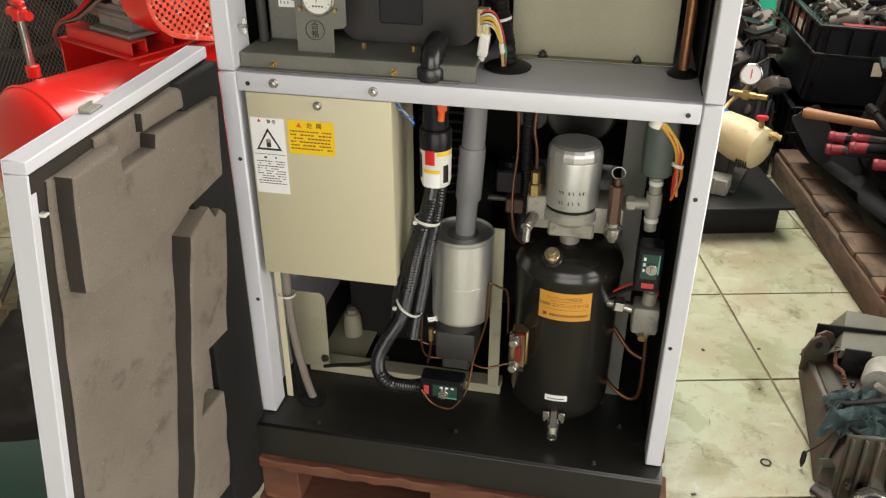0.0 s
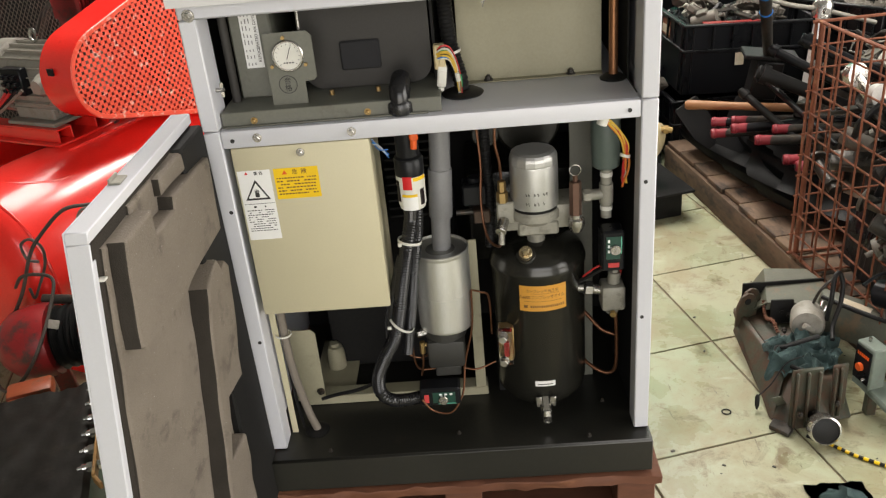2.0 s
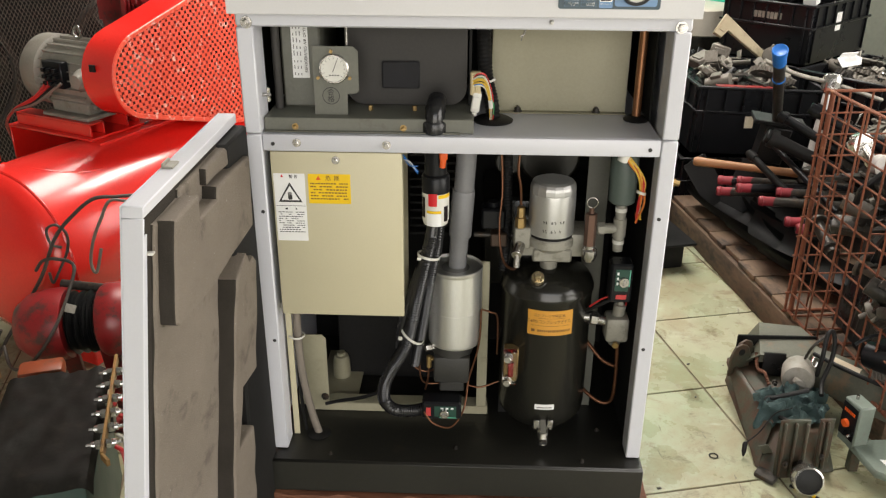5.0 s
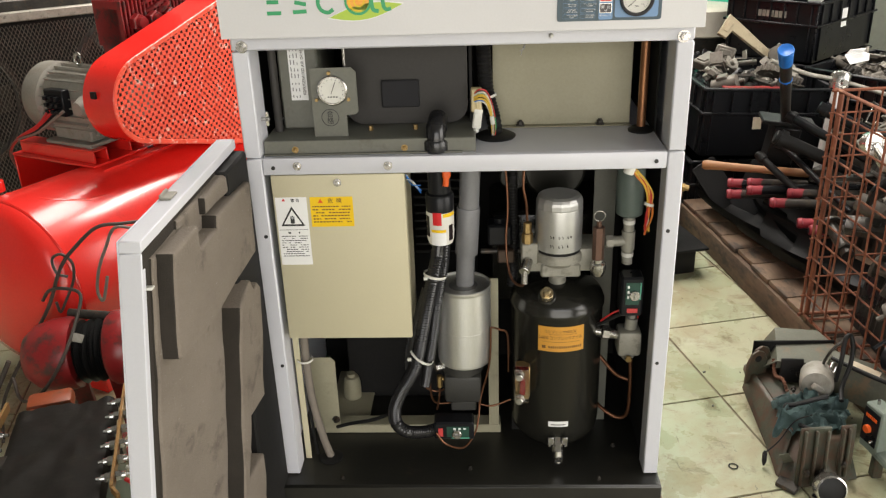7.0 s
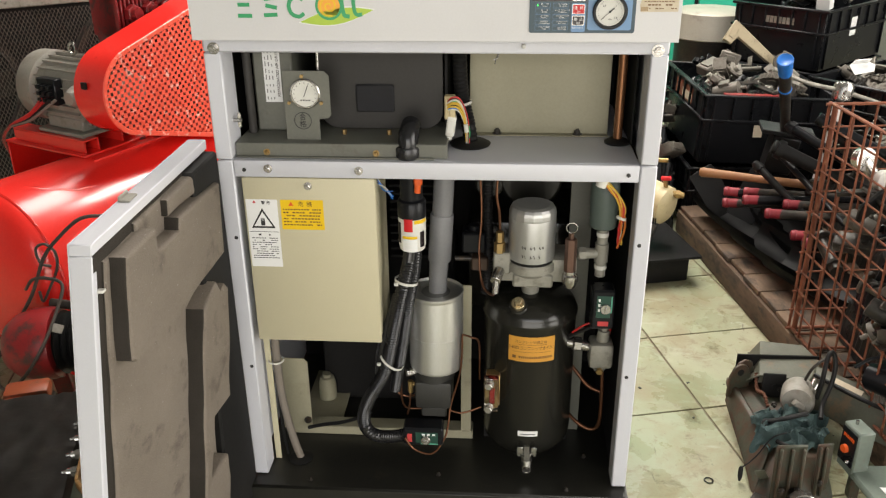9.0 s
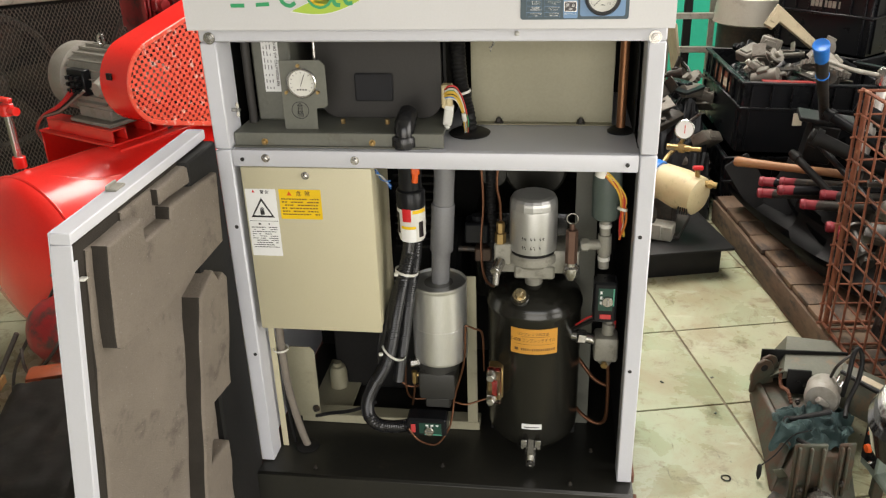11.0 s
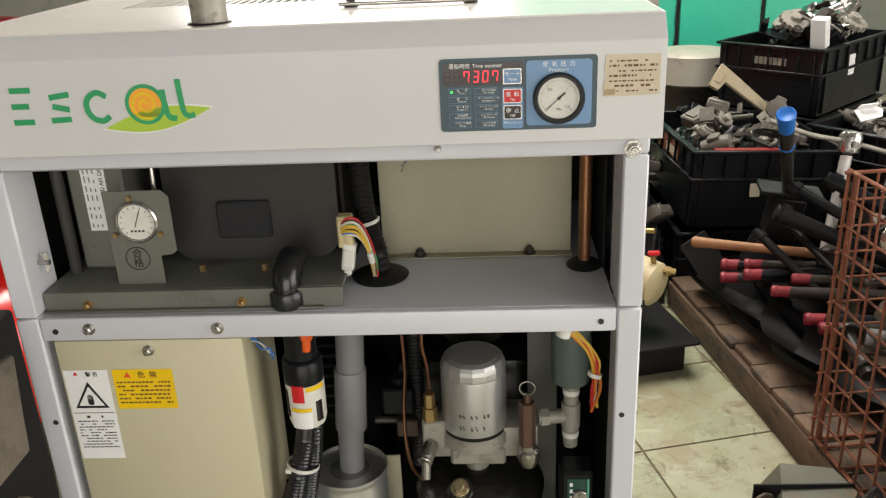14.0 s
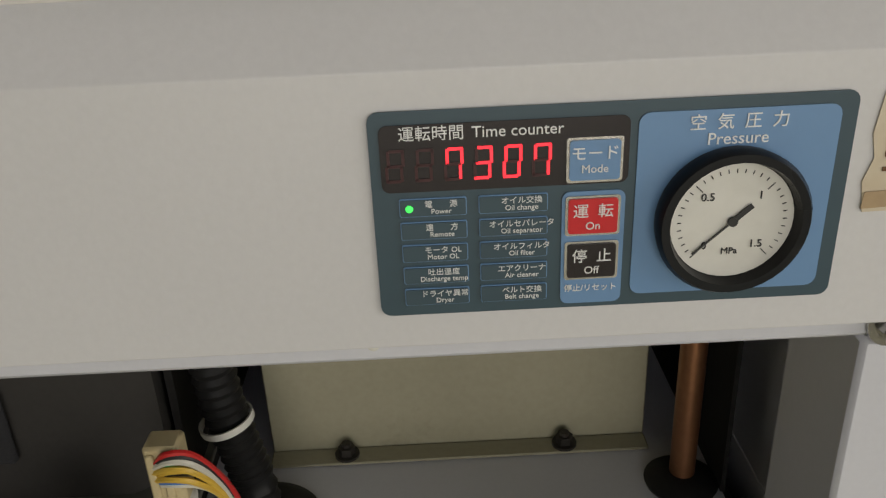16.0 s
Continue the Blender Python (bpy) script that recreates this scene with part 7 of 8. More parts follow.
def scrap_bm(kind, s):
    """A small machine part about s metres long, round the origin."""
    r = random.random
    if kind == 0:  # flanged pipe
        return merge(cyl((-s / 2, 0, 0), (s / 2, 0, 0), s * 0.13, n=14), cyl((-s / 2, 0, 0), (-s * 0.42, 0, 0), s * 0.24, n=18, b=0.002), cyl((s * 0.3, 0, 0), (s * 0.36, 0, 0), s * 0.2, n=6))
    if kind == 1:  # angle bracket with holes shown as bosses
        return merge(boxm(-s / 2, s / 2, -s * 0.16, s * 0.16, -0.003, 0.003, 0.001), boxm(-s / 2, -s / 2 + 0.006, -s * 0.16, s * 0.16, 0.003, s * 0.3, 0.001), cyl((s * 0.2, 0, 0), (s * 0.2, 0, 0.009), s * 0.06, n=12))
    if kind == 2:  # small motor
        return merge(lathe([(s * 0.12, -s * 0.4), (s * 0.22, -s * 0.38), (s * 0.24, 0), (s * 0.22, s * 0.3), (s * 0.1, s * 0.34)], (0, 0, 0), (1, 0, 0), 20), cyl((s * 0.3, 0, 0), (s * 0.5, 0, 0), s * 0.05, n=10), boxm(-s * 0.2, s * 0.1, -s * 0.12, s * 0.12, s * 0.2, s * 0.3, 0.003))
    if kind == 3:  # cover plate with rounded edge
        return merge(prism(rounded(s, s * 0.6, s * 0.1), pose(0, 0, 0), s * 0.06, 0.002), boxm(-s * 0.3, s * 0.2, -s * 0.1, s * 0.1, s * 0.06, s * 0.16, 0.004))
    if kind == 4:  # cog
        ring = [(s * (0.40 if k % 4 < 2 else 0.345) * math.cos(k * math.pi / 32), s * (0.40 if k % 4 < 2 else 0.345) * math.sin(k * math.pi / 32)) for k in range(64)]
        return merge(prism(ring, pose(0, 0, -0.01), 0.02), cyl((0, 0, -0.014), (0, 0, 0.03), s * 0.14, n=20, b=0.002))
    if kind == 5:  # housing
        return merge(boxm(-s * 0.4, s * 0.4, -s * 0.2, s * 0.2, -s * 0.15, s * 0.12, 0.008, 2), boxm(-s * 0.25, s * 0.1, -s * 0.22, -s * 0.19, -s * 0.1, s * 0.08, 0.003), cyl((s * 0.2, 0, s * 0.1), (s * 0.2, 0, s * 0.2), s * 0.09, n=16))
    if kind == 6:  # bent rod
        return tube([(-s / 2, 0, 0), (-s * 0.2, s * 0.08, s * 0.05), (s * 0.15, 0, s * 0.02), (s / 2, s * 0.15, 0.0)], s * 0.03, 8, 4)
    return merge(boxm(-s / 2, s / 2, -s * 0.07, s * 0.07, -s * 0.04, s * 0.04, 0.002), boxm(s * 0.3, s * 0.5, -s * 0.13, s * 0.13, -s * 0.045, s * 0.045, 0.003), cyl((-s * 0.35, 0, -s * 0.05), (-s * 0.35, 0, s * 0.06), s * 0.04, n=10))


SCRAP_WORDS = ("greasy flanged pipe piece", "bent steel angle bracket", "small grimy electric motor", "pressed steel cover plate", "loose steel gear wheel", "cast metal gear housing", "bent steel rod", "forged steel link bar")
SCRAP_NAMES = ("pipe_piece", "angle_bracket", "small_motor", "cover_plate", "loose_cog", "gear_housing", "steel_rod", "link_bar")


def scatter(n, area_, z, rise, where, sizes=(0.08, 0.18), mats=None, dark=0.55):
    """n scrap parts dropped over the patch (x0, x1, y0, y1)."""
    for _ in range(n):
        kind = random.randrange(8)
        s = random.uniform(*sizes)
        m_ = random.choice(mats) if mats else (SCRAP if random.random() < dark else random.choice((SCRAP_PALE, STEEL, CAST, PLASTIC_BLACK)))
        bm = turned(scrap_bm(kind, s), pose(random.uniform(area_[0], area_[1]), random.uniform(area_[2], area_[3]), z + random.uniform(0, rise), random.uniform(-50, 50), random.uniform(-40, 40), random.uniform(0, 360)))
        single(SCRAP_NAMES[kind], bm, m_, SCRAP_WORDS[kind] + " lying " + where, "scrap part", "loose scrap parts")


def heap(name, x0, x1, y0, y1, z0, z1, seed, label, rough_=0.03, material=None):
    """A mound of small greasy scrap, too fine to tell apart."""
    bm = bmesh.new()
    nx, ny = 34, 30
    vs = []
    for i in range(nx + 1):
        row = []
        for j in range(ny + 1):
            x, y = x0 + (x1 - x0) * i / nx, y0 + (y1 - y0) * j / ny
            e = min(i, nx - i, j, ny - j) / 6
            z = z0 + (z1 - z0) * min(1, e) ** 0.5 + rough_ * noise.noise(Vector((x * 22, y * 22, seed))) * min(1, e * 3) + 0.4 * rough_ * noise.noise(Vector((x * 60, y * 60, seed)))
            row.append(bm.verts.new((x, y, max(z, z0))))
        vs.append(row)
    for i in range(nx):
        for j in range(ny):
            bm.faces.new((vs[i][j], vs[i + 1][j], vs[i + 1][j + 1], vs[i][j + 1]))
    return single(name, bm, material or SCRAP, label, "scrap heap", kind="stuff", smooth=False)


def crate(x, y, z, w, d, h, turn, label, printed="", tilt=0.0):
    """A black plastic parts crate with a ribbed rim, open on top; x, y: its centre."""
    c = thing("parts_crate", (x, y, z), label, "crate", "black plastic crates", turn=turn)
    c.matrix_world = pose(x, y, z, 0, tilt, turn)
    t = 0.006
    for nm, b in (("side_wall", (x - w / 2, x - w / 2 + t, y - d / 2, y + d / 2, z, z + h)), ("side_wall", (x + w / 2 - t, x + w / 2, y - d / 2, y + d / 2, z, z + h)), ("end_wall", (x - w / 2 + t, x + w / 2 - t, y - d / 2, y - d / 2 + t, z, z + h)), ("end_wall", (x - w / 2 + t, x + w / 2 - t, y + d / 2 - t, y + d / 2, z, z + h)), ("bottom", (x - w / 2 + t, x + w / 2 - t, y - d / 2 + t, y + d / 2 - t, z, z + 0.008))):
        part(nm, boxm(*b, 0.002), PLASTIC_BLACK, c)
    for zz, o in ((h - 0.012, 0.014), (h - 0.112, 0.012)):
        part("rim", merge(boxm(x - w / 2 - o, x + w / 2 + o, y - d / 2 - o, y - d / 2 - 0.0005, z + zz, z + zz + 0.012, 0.003), boxm(x - w / 2 - o, x + w / 2 + o, y + d / 2 + 0.0005, y + d / 2 + o, z + zz, z + zz + 0.012, 0.003), boxm(x - w / 2 - o, x - w / 2 - 0.0005, y - d / 2, y + d / 2, z + zz, z + zz + 0.012, 0.003), boxm(x + w / 2 + 0.0005, x + w / 2 + o, y - d / 2, y + d / 2, z + zz, z + zz + 0.012, 0.003)), PLASTIC_BLACK, c)
    for k in range(7):
        u = -w / 2 + 0.03 + (w - 0.06) * k / 6
        part("rib", boxm(x + u - 0.003, x + u + 0.003, y - d / 2 - 0.011, y - d / 2 - 0.0006, z + (0.01 if k in (0, 6) else h - 0.1), z + h - 0.0125, 0.001), PLASTIC_BLACK, c)
        u = -d / 2 + 0.03 + (d - 0.06) * k / 6
        for sx in (-1, 1):
            xa, xb = sorted((x + sx * (w / 2 + 0.0006), x + sx * (w / 2 + 0.011)))
            part("rib", boxm(xa, xb, y + u - 0.003, y + u + 0.003, z + (0.01 if k in (0, 6) else h - 0.1), z + h - 0.0125, 0.001), PLASTIC_BLACK, c)
    if printed == "front":
        for k in range(7):
            part("print_bar", boxm(x - 0.062 + k * 0.0205, x - 0.0455 + k * 0.0205, y - d / 2 - 0.0016, y - d / 2 - 0.0004, z + h - 0.08, z + h - 0.05, 0), SCRAP_PALE, c, smooth=False)
    if printed == "side":
        part("faded_patch", boxm(x - w / 2 - 0.0012, x - w / 2 - 0.0004, y - 0.11, y + 0.15, z + h - 0.095, z + h - 0.03, 0), RUST, c, "faded red-brown patch", smooth=False)
        for k in range(7):
            part("print_bar", boxm(x - w / 2 - 0.0022, x - w / 2 - 0.0013, y - 0.10 + k * 0.0205, y - 0.0835 + k * 0.0205, z + h - 0.088, z + h - 0.053, 0), OLD_PAPER, c, smooth=False)
    return c


random.seed(21)
C1 = (1.577, 2.272)
crate(C1[0] - 0.02, C1[1] + 0.02, 0.0, 0.53, 0.62, 0.275, 4, "black ribbed plastic crate stacked at the bottom")
crate(C1[0], C1[1], 0.292, 0.53, 0.62, 0.285, 4, "black ribbed plastic crate full of greasy parts", "side", 2.5)
heap("scrap_heap", 1.34, 1.80, 2.00, 2.55, 0.45, 0.54, 3, "greasy small scrap filling a crate", material=PLASTIC_BLACK)
scatter(46, (1.39, 1.77, 2.03, 2.50), 0.53, 0.09, "in a black crate", (0.07, 0.17), (SCRAP, SCRAP, PLASTIC_BLACK, PLASTIC_BLACK, SCRAP_MID, SCRAP_MID, SCRAP_MID, SCRAP_PALE), 0.3)
BEIGE_ENAMEL = paint("dirty beige enamel", (0.36, 0.30, 0.20), (0.27, 0.22, 0.14), rough=0.5, scale=10, bump=0.1, dirt=(0.1, 0.08, 0.05), dirt_amount=0.6)
single("beige_bracket", turned(merge(prism([(0, 0), (0.05, 0), (0.06, 0.05), (0.30, 0.02), (0.30, 0.06), (0.06, 0.11), (0, 0.12)], pose(0, 0, 0), 0.03, 0.003), boxm(0.015, 0.04, 0.03, 0.09, 0.028, 0.034, 0.001)), pose(1.49, 2.42, 0.715, 62, 30, -14) @ Matrix.Scale(0.84, 4)), BEIGE_ENAMEL, "dirty beige cast bracket lying on the scrap", "scrap part", "loose scrap parts")
for x, y, z, rx, ry, rz, w, d, h in ((1.43, 2.30, 0.60, 8, -18, 30, 0.10, 0.075, 0.045), (1.52, 2.38, 0.62, -12, 14, -20, 0.085, 0.10, 0.05), (1.44, 2.13, 0.575, 20, 24, 40, 0.15, 0.045, 0.03)):
    single("dusty_casting", turned(merge(boxm(-w / 2, w / 2, -d / 2, d / 2, 0, h, 0.006), boxm(-w * 0.3, w * 0.3, -d / 2 - 0.004, -d / 2 + 0.002, h * 0.2, h * 0.7, 0.002), boxm(-w * 0.35, -w * 0.1, -d * 0.3, d * 0.3, h - 0.002, h + 0.006, 0.002)), pose(x, y, z, rx, ry, rz)), SCRAP_MID, "dusty brown-grey block casting lying in a crate", "scrap part", "loose scrap parts")
single("red_strip", turned(boxm(0, 0.24, 0, 0.03, 0, 0.006, 0.001), pose(1.415, 1.948, 0.582, 0, 2.5, 4)), RED_WORN, "red painted steel strip on the crate rim", "strip")
single("paper_tag", turned(boxm(0, 0.036, -0.001, 0, 0, 0.05, 0), pose(1.545, 1.953, 0.41, 0, 0, 4)), OLD_PAPER, "small printed tag on a black crate", "label")
# a second stack, turned away, behind the first
C2 = (2.013, 2.868)
crate(C2[0] + 0.01, C2[1], 0.0, 0.45, 0.62, 0.27, -45, "black plastic crate at the bottom of a stack")
crate(C2[0], C2[1], 0.279, 0.45, 0.62, 0.27, -45, "black plastic crate in the middle of a stack")
crate(C2[0], C2[1], 0.558, 0.45, 0.62, 0.272, -45, "black printed plastic crate heaped with black and pale parts", "front")
single("carton_label", turned(boxm(0, 0.001, 0, 0.055, 0, 0.085, 0), pose(C2[0], C2[1], 0.69, 0, 0, -45) @ pose(0.2264, -0.06, 0)), WHITE, "white paper label on a black crate", "label")
heap("scrap_heap", 1.90, 2.16, 2.70, 3.02, 0.76, 0.84, 5, "greasy black parts filling a crate", material=PLASTIC_BLACK)
scatter(30, (1.86, 2.16, 2.68, 3.02), 0.82, 0.12, "heaped in a black crate", (0.1, 0.2), (PLASTIC_BLACK, SCRAP, STEEL, SCRAP_PALE, SCRAP_PALE, SCRAP_PALE), 0.7)
single("white_carton", turned(boxm(0, 0.06, 0, 0.05, 0, 0.12, 0.002), pose(1.93, 2.58, 0.82, 12, 0, -40)), WHITE, "small white carton on the heap", "box")
# a third crate, full of pale castings
C3 = (2.16, 2.20)
crate(C3[0], C3[1], 0.33, 0.53, 0.40, 0.28, 38, "black printed plastic crate full of pale castings", "front")
crate(C3[0], C3[1], 0.045, 0.53, 0.40, 0.28, 38, "black plastic crate under a full one")
heap("scrap_heap", 2.02, 2.30, 2.08, 2.32, 0.50, 0.58, 15, "pale small castings filling a crate", material=SCRAP_MID)
scatter(26, (1.99, 2.32, 2.06, 2.34), 0.57, 0.08, "in a printed black crate", (0.06, 0.14), (SCRAP_MID, SCRAP_MID, SCRAP_PALE, SCRAP_PALE, STEEL, SCRAP), 0.3)
single("torn_carton", turned(merge(prism([(0, 0), (0.10, 0.01), (0.12, 0.04), (0.09, 0.065), (0.0, 0.05)], pose(0, 0, 0), 0.004, 0.0005), boxm(0.01, 0.09, 0.05, 0.054, 0, 0.03, 0.0005)), pose(1.94, 2.05, 0.645, 40, 0, 20)), WHITE, "torn white carton piece on the castings", "box")
# ground heap to the right, behind the basket
heap("scrap_heap", 1.78, 3.2, 1.10, 1.86, 0.0, 0.50, 7, "mound of greasy dark scrap parts", 0.09)
scatter(60, (1.82, 2.7, 1.20, 1.86), 0.46, 0.10, "on the scrap mound", (0.08, 0.22), (SCRAP, SCRAP, SCRAP_MID, SCRAP_MID, PLASTIC_BLACK, SCRAP_PALE, STEEL), 0.4)
heap("scrap_heap", 1.55, 2.02, 0.42, 0.86, 0.122, 0.42, 9, "scrap filling a wire basket", 0.06, material=PLASTIC_BLACK)
scatter(110, (1.47, 1.98, 0.36, 0.86), 0.16, 0.48, "in a wire basket", (0.07, 0.17), (SCRAP, SCRAP, SCRAP, SCRAP_MID, SCRAP_MID, PLASTIC_BLACK, PLASTIC_BLACK, RUBBER), 0.4)
random.seed(77)
for k in range(9):
    a_ = Vector((1.50 + 0.05 * k, 0.80 - 0.04 * (k % 4), 0.70 - 0.05 * (k % 3)))
    b_ = a_ + Vector((random.uniform(0.12, 0.24), random.uniform(-0.10, 0.0), random.uniform(-0.34, -0.2)))
    single("forged_arm", merge(cyl(a_, b_, 0.017, 0.024, n=12, b=0.003), lathe([(0.02, -0.014), (0.032, -0.012), (0.032, 0.012), (0.02, 0.014)], a_, (0.3, -0.9, 0.2), 18)), (STEEL, BRACE_PALE, SCRAP_PALE)[k % 3], "pale rubbed forged arm standing in a wire basket", "scrap part", "loose scrap parts")
# far side heap left of the crates
scatter(34, (0.93, 1.24, 1.98, 2.5), 0.22, 0.30, "in the corner behind the cabinet", (0.10, 0.22), (SCRAP, SCRAP, PLASTIC_BLACK, SCRAP_MID, SCRAP_MID), 0.6)
single("beige_board", turned(boxm(0, 0.012, 0, 0.16, 0, 0.30, 0.002), pose(1.19, 2.56, 0.40, 0, -10, 8)), BEIGE_ENAMEL, "narrow beige board leaning behind the crates", "board")
heap("scrap_heap", 0.86, 1.27, 1.94, 2.62, 0.0, 0.46, 11, "dark scrap behind the cabinet", 0.05, material=PLASTIC_BLACK)

# tools with red grip ends on the skid
random.seed(31)
for k, (x, y, z) in enumerate(((1.362, 1.60, 0.306), (1.428, 1.58, 0.312), (1.354, 1.57, 0.272), (1.405, 1.50, 0.311), (1.534, 1.45, 0.316), (1.458, 1.40, 0.300), (1.506, 1.25, 0.281), (1.530, 1.20, 0.275))):
    tl = thing("long_handled_tool", (x, y, z - 0.02), "dark steel bar tool with a red vinyl grip end", "tool", "red-ended bar tools", turn=random.uniform(-14, 2))
    part("bar", tube([(x + 0.05, y, z), (x + 0.35, y + 0.02, z + 0.0), (x + 0.70, y + 0.03, z - 0.02)], 0.0168, 12, 3), SCRAP if k % 3 else PLASTIC_BLACK, tl)
    part("grip_end", merge(lathe([(0.009, 0.0), (0.0165, 0.003), (0.0185, 0.012), (0.0165, 0.028), (0.018, 0.05), (0.0155, 0.066)], (x, y, z), (1, 0.03, 0), 18), lathe([(0.0175, 0.010), (0.0195, 0.014), (0.0175, 0.020)], (x, y, z), (1, 0.03, 0), 18)), RED_DIP, tl, "red vinyl grip end")
    part("grip_bore", cyl((x + 0.004, y, z), (x - 0.0005, y, z), 0.0085, n=12), RUBBER, tl)
hm = thing("sledge_hammer", (1.45, 1.52, 0.34), "sledge hammer with a varnished wooden handle", "hammer")
part("handle", lathe([(0.012, 0), (0.019, 0.01), (0.017, 0.06), (0.0145, 0.2), (0.016, 0.36), (0.017, 0.42)], (1.285, 1.685, 0.352), (0.40, -0.13, -0.004), 16), HANDLE_WOOD, hm)
part("head", turned(merge(boxm(-0.06, 0.06, -0.03, 0.03, -0.03, 0.03, 0.008)), pose(1.69, 1.555, 0.345, 0, 10, 55)), SCRAP, hm)
# black moulded trays on the skid edge
for k, (x, y, z, tr, ln) in enumerate(((1.44, 1.63, 0.12, 20, 0.42), (1.52, 1.30, 0.12, 28, 0.4), (1.58, 1.10, 0.12, 34, 0.38), (1.60, 1.50, 0.12, 10, 0.4), (1.64, 1.75, 0.12, 5, 0.4))):
    bm = bmesh.new()
    rows = []
    for i in range(13):
        t = i / 12
        rows.append([bm.verts.new((x + (0.075 + 0.015 * math.sin(3 * t)) * math.cos(radians(a)), y + (t - 0.5) * ln, z + 0.075 + 0.07 * math.sin(radians(a)) + 0.03 * t * t)) for a in range(180, 361, 15)])
    for a, b in zip(rows, rows[1:]):
        for i in range(len(a) - 1):
            bm.faces.new((a[i], a[i + 1], b[i + 1], b[i]))
    g = bmesh.ops.solidify(bm, geom=bm.faces[:], thickness=0.005)
    bmesh.ops.recalc_face_normals(bm, faces=bm.faces[:])
    turned(bm, Matrix.Translation((x, y, 0)) @ Matrix.Rotation(radians(tr), 4, "Z") @ Matrix.Translation((-x, -y, 0)))
    single("moulded_trough", bm, RUBBER, "black moulded plastic trough lying on the skid", "trough", "black troughs")
# tools standing in the heap
bs = thing("blue_capped_bar", (1.54, 1.6, 0.53), "dark bar with a blue plastic cap", "bar")
BB, BW_ = (1.585, 1.70, 0.516), (-0.138, -0.30, 0.324)
part("bar", lathe([(0.017, 0), (0.019, 0.20), (0.0215, 0.40)], BB, BW_, 16), SCRAP, bs)
part("cap", lathe([(0.0225, 0.385), (0.0235, 0.41), (0.0255, 0.445), (0.027, 0.462), (0.024, 0.466), (0.016, 0.461), (0.0, 0.458)], BB, BW_, 24), BLUE_PLASTIC, bs, "flared blue plastic cap")
part("collar", lathe([(0.0205, 0.282), (0.0225, 0.286), (0.0205, 0.292)], BB, BW_, 20), BLUE_PLASTIC, bs)
part("foot_plate", turned(boxm(-0.10, 0.10, -0.05, 0.05, -0.008, 0.008, 0.003), pose(1.60, 1.72, 0.508, 6, 8, -6)), RUBBER, bs)
part("foot_block", turned(boxm(-0.05, 0.05, -0.05, 0.05, -0.16, -0.01, 0.006), pose(1.60, 1.72, 0.508, 6, 8, -6)), RUBBER, bs)
bt = thing("socket_brace", (1.72, 1.60, 0.1), "worn bright steel brace with a round head", "tool")
part("shaft", tube([(1.72, 1.72, 0.10), (1.775, 1.79, 0.34), (1.825, 1.86, 0.58)], 0.019, 14, 3), BRACE_PALE, bt)
part("head", merge(lathe([(0.02, -0.03), (0.036, -0.02), (0.038, 0.03), (0.03, 0.045), (0, 0.05)], (1.837, 1.875, 0.612), (0.1, 0.1, 1), 24), cyl((1.837, 1.875, 0.622), (1.837, 1.82, 0.625), 0.012, n=12)), STEEL, bt)
part("cross_bar", tube([(1.55, 1.84, 0.715), (1.70, 1.865, 0.655), (1.837, 1.875, 0.622), (2.05, 1.88, 0.555)], 0.0085, 10, 4), SCRAP_PALE, bt)
for k, (a, b, r) in enumerate((((1.62, 1.50, 0.62), (1.95, 1.32, 0.46), 0.022), ((1.50, 1.55, 0.50), (1.85, 1.45, 0.35), 0.026), ((1.56, 1.62, 0.56), (1.80, 1.40, 0.44), 0.018), ((1.46, 1.60, 0.42), (1.66, 1.34, 0.24), 0.014), ((1.54, 1.66, 0.46), (1.70, 1.30, 0.30), 0.012), ((1.70, 1.5, 0.55), (2.1, 1.2, 0.50), 0.02))):
    single("steel_bar", merge(cyl(a, b, r, r * 0.85, n=12, b=0.003), cyl(Vector(a).lerp(Vector(b), 0.04), Vector(a).lerp(Vector(b), 0.1), r * 1.35, n=12)), RUBBER if k % 2 else PLASTIC_BLACK, "dark greasy steel bar on the scrap pile", "bar", "dark bars")
for k, (x, y, z, a) in enumerate(((1.36, 1.74, 0.30, 25), (1.50, 1.70, 0.30, -20))):
    single("shovel_blade", turned(prism(rounded(0.11, 0.2, 0.012), pose(0, 0, 0), 0.004, 0.001), pose(x, y, z - 0.05, 60, 22 if k else -24, a)), RUBBER, "flat black steel blade leaning on the crates", "blade", "flat blades")

# ---------------------------------------------------------------- black bin with a small vacuum pump
bn = thing("rubber_bin", (1.0, 1.60, 0), "low black rubber bin on the floor", "bin", turn=14)
part("shell", merge(boxm(0.78, 1.19, 1.40, 1.415, 0, 0.10, 0.01, 2), boxm(0.78, 1.19, 1.86, 1.875, 0, 0.10, 0.01, 2), boxm(0.78, 0.795, 1.41, 1.87, 0, 0.10, 0.008), boxm(1.175, 1.19, 1.41, 1.87, 0, 0.10, 0.008), boxm(0.79, 1.18, 1.41, 1.87, 0.06, 0.085, 0.004)), RUBBER, bn)
part("lip", boxm(0.74, 1.225, 1.37, 1.91, 0.10, 0.112, 0.006, 2), RUBBER, bn)
vp = thing("vacuum_pump", (1.05, 1.62, 0.112), "small pump with a tan motor cover and blue body", "pump", turn=-18)
part("motor_cover", lathe([(0.0, 0.13), (0.055, 0.128), (0.072, 0.115), (0.076, 0.04), (0.070, -0.04), (0.06, -0.05)], (1.06, 1.60, 0.285), (0.9, -0.35, -0.12), 28), CREAM_PLASTIC, vp, "tan plastic motor cover")
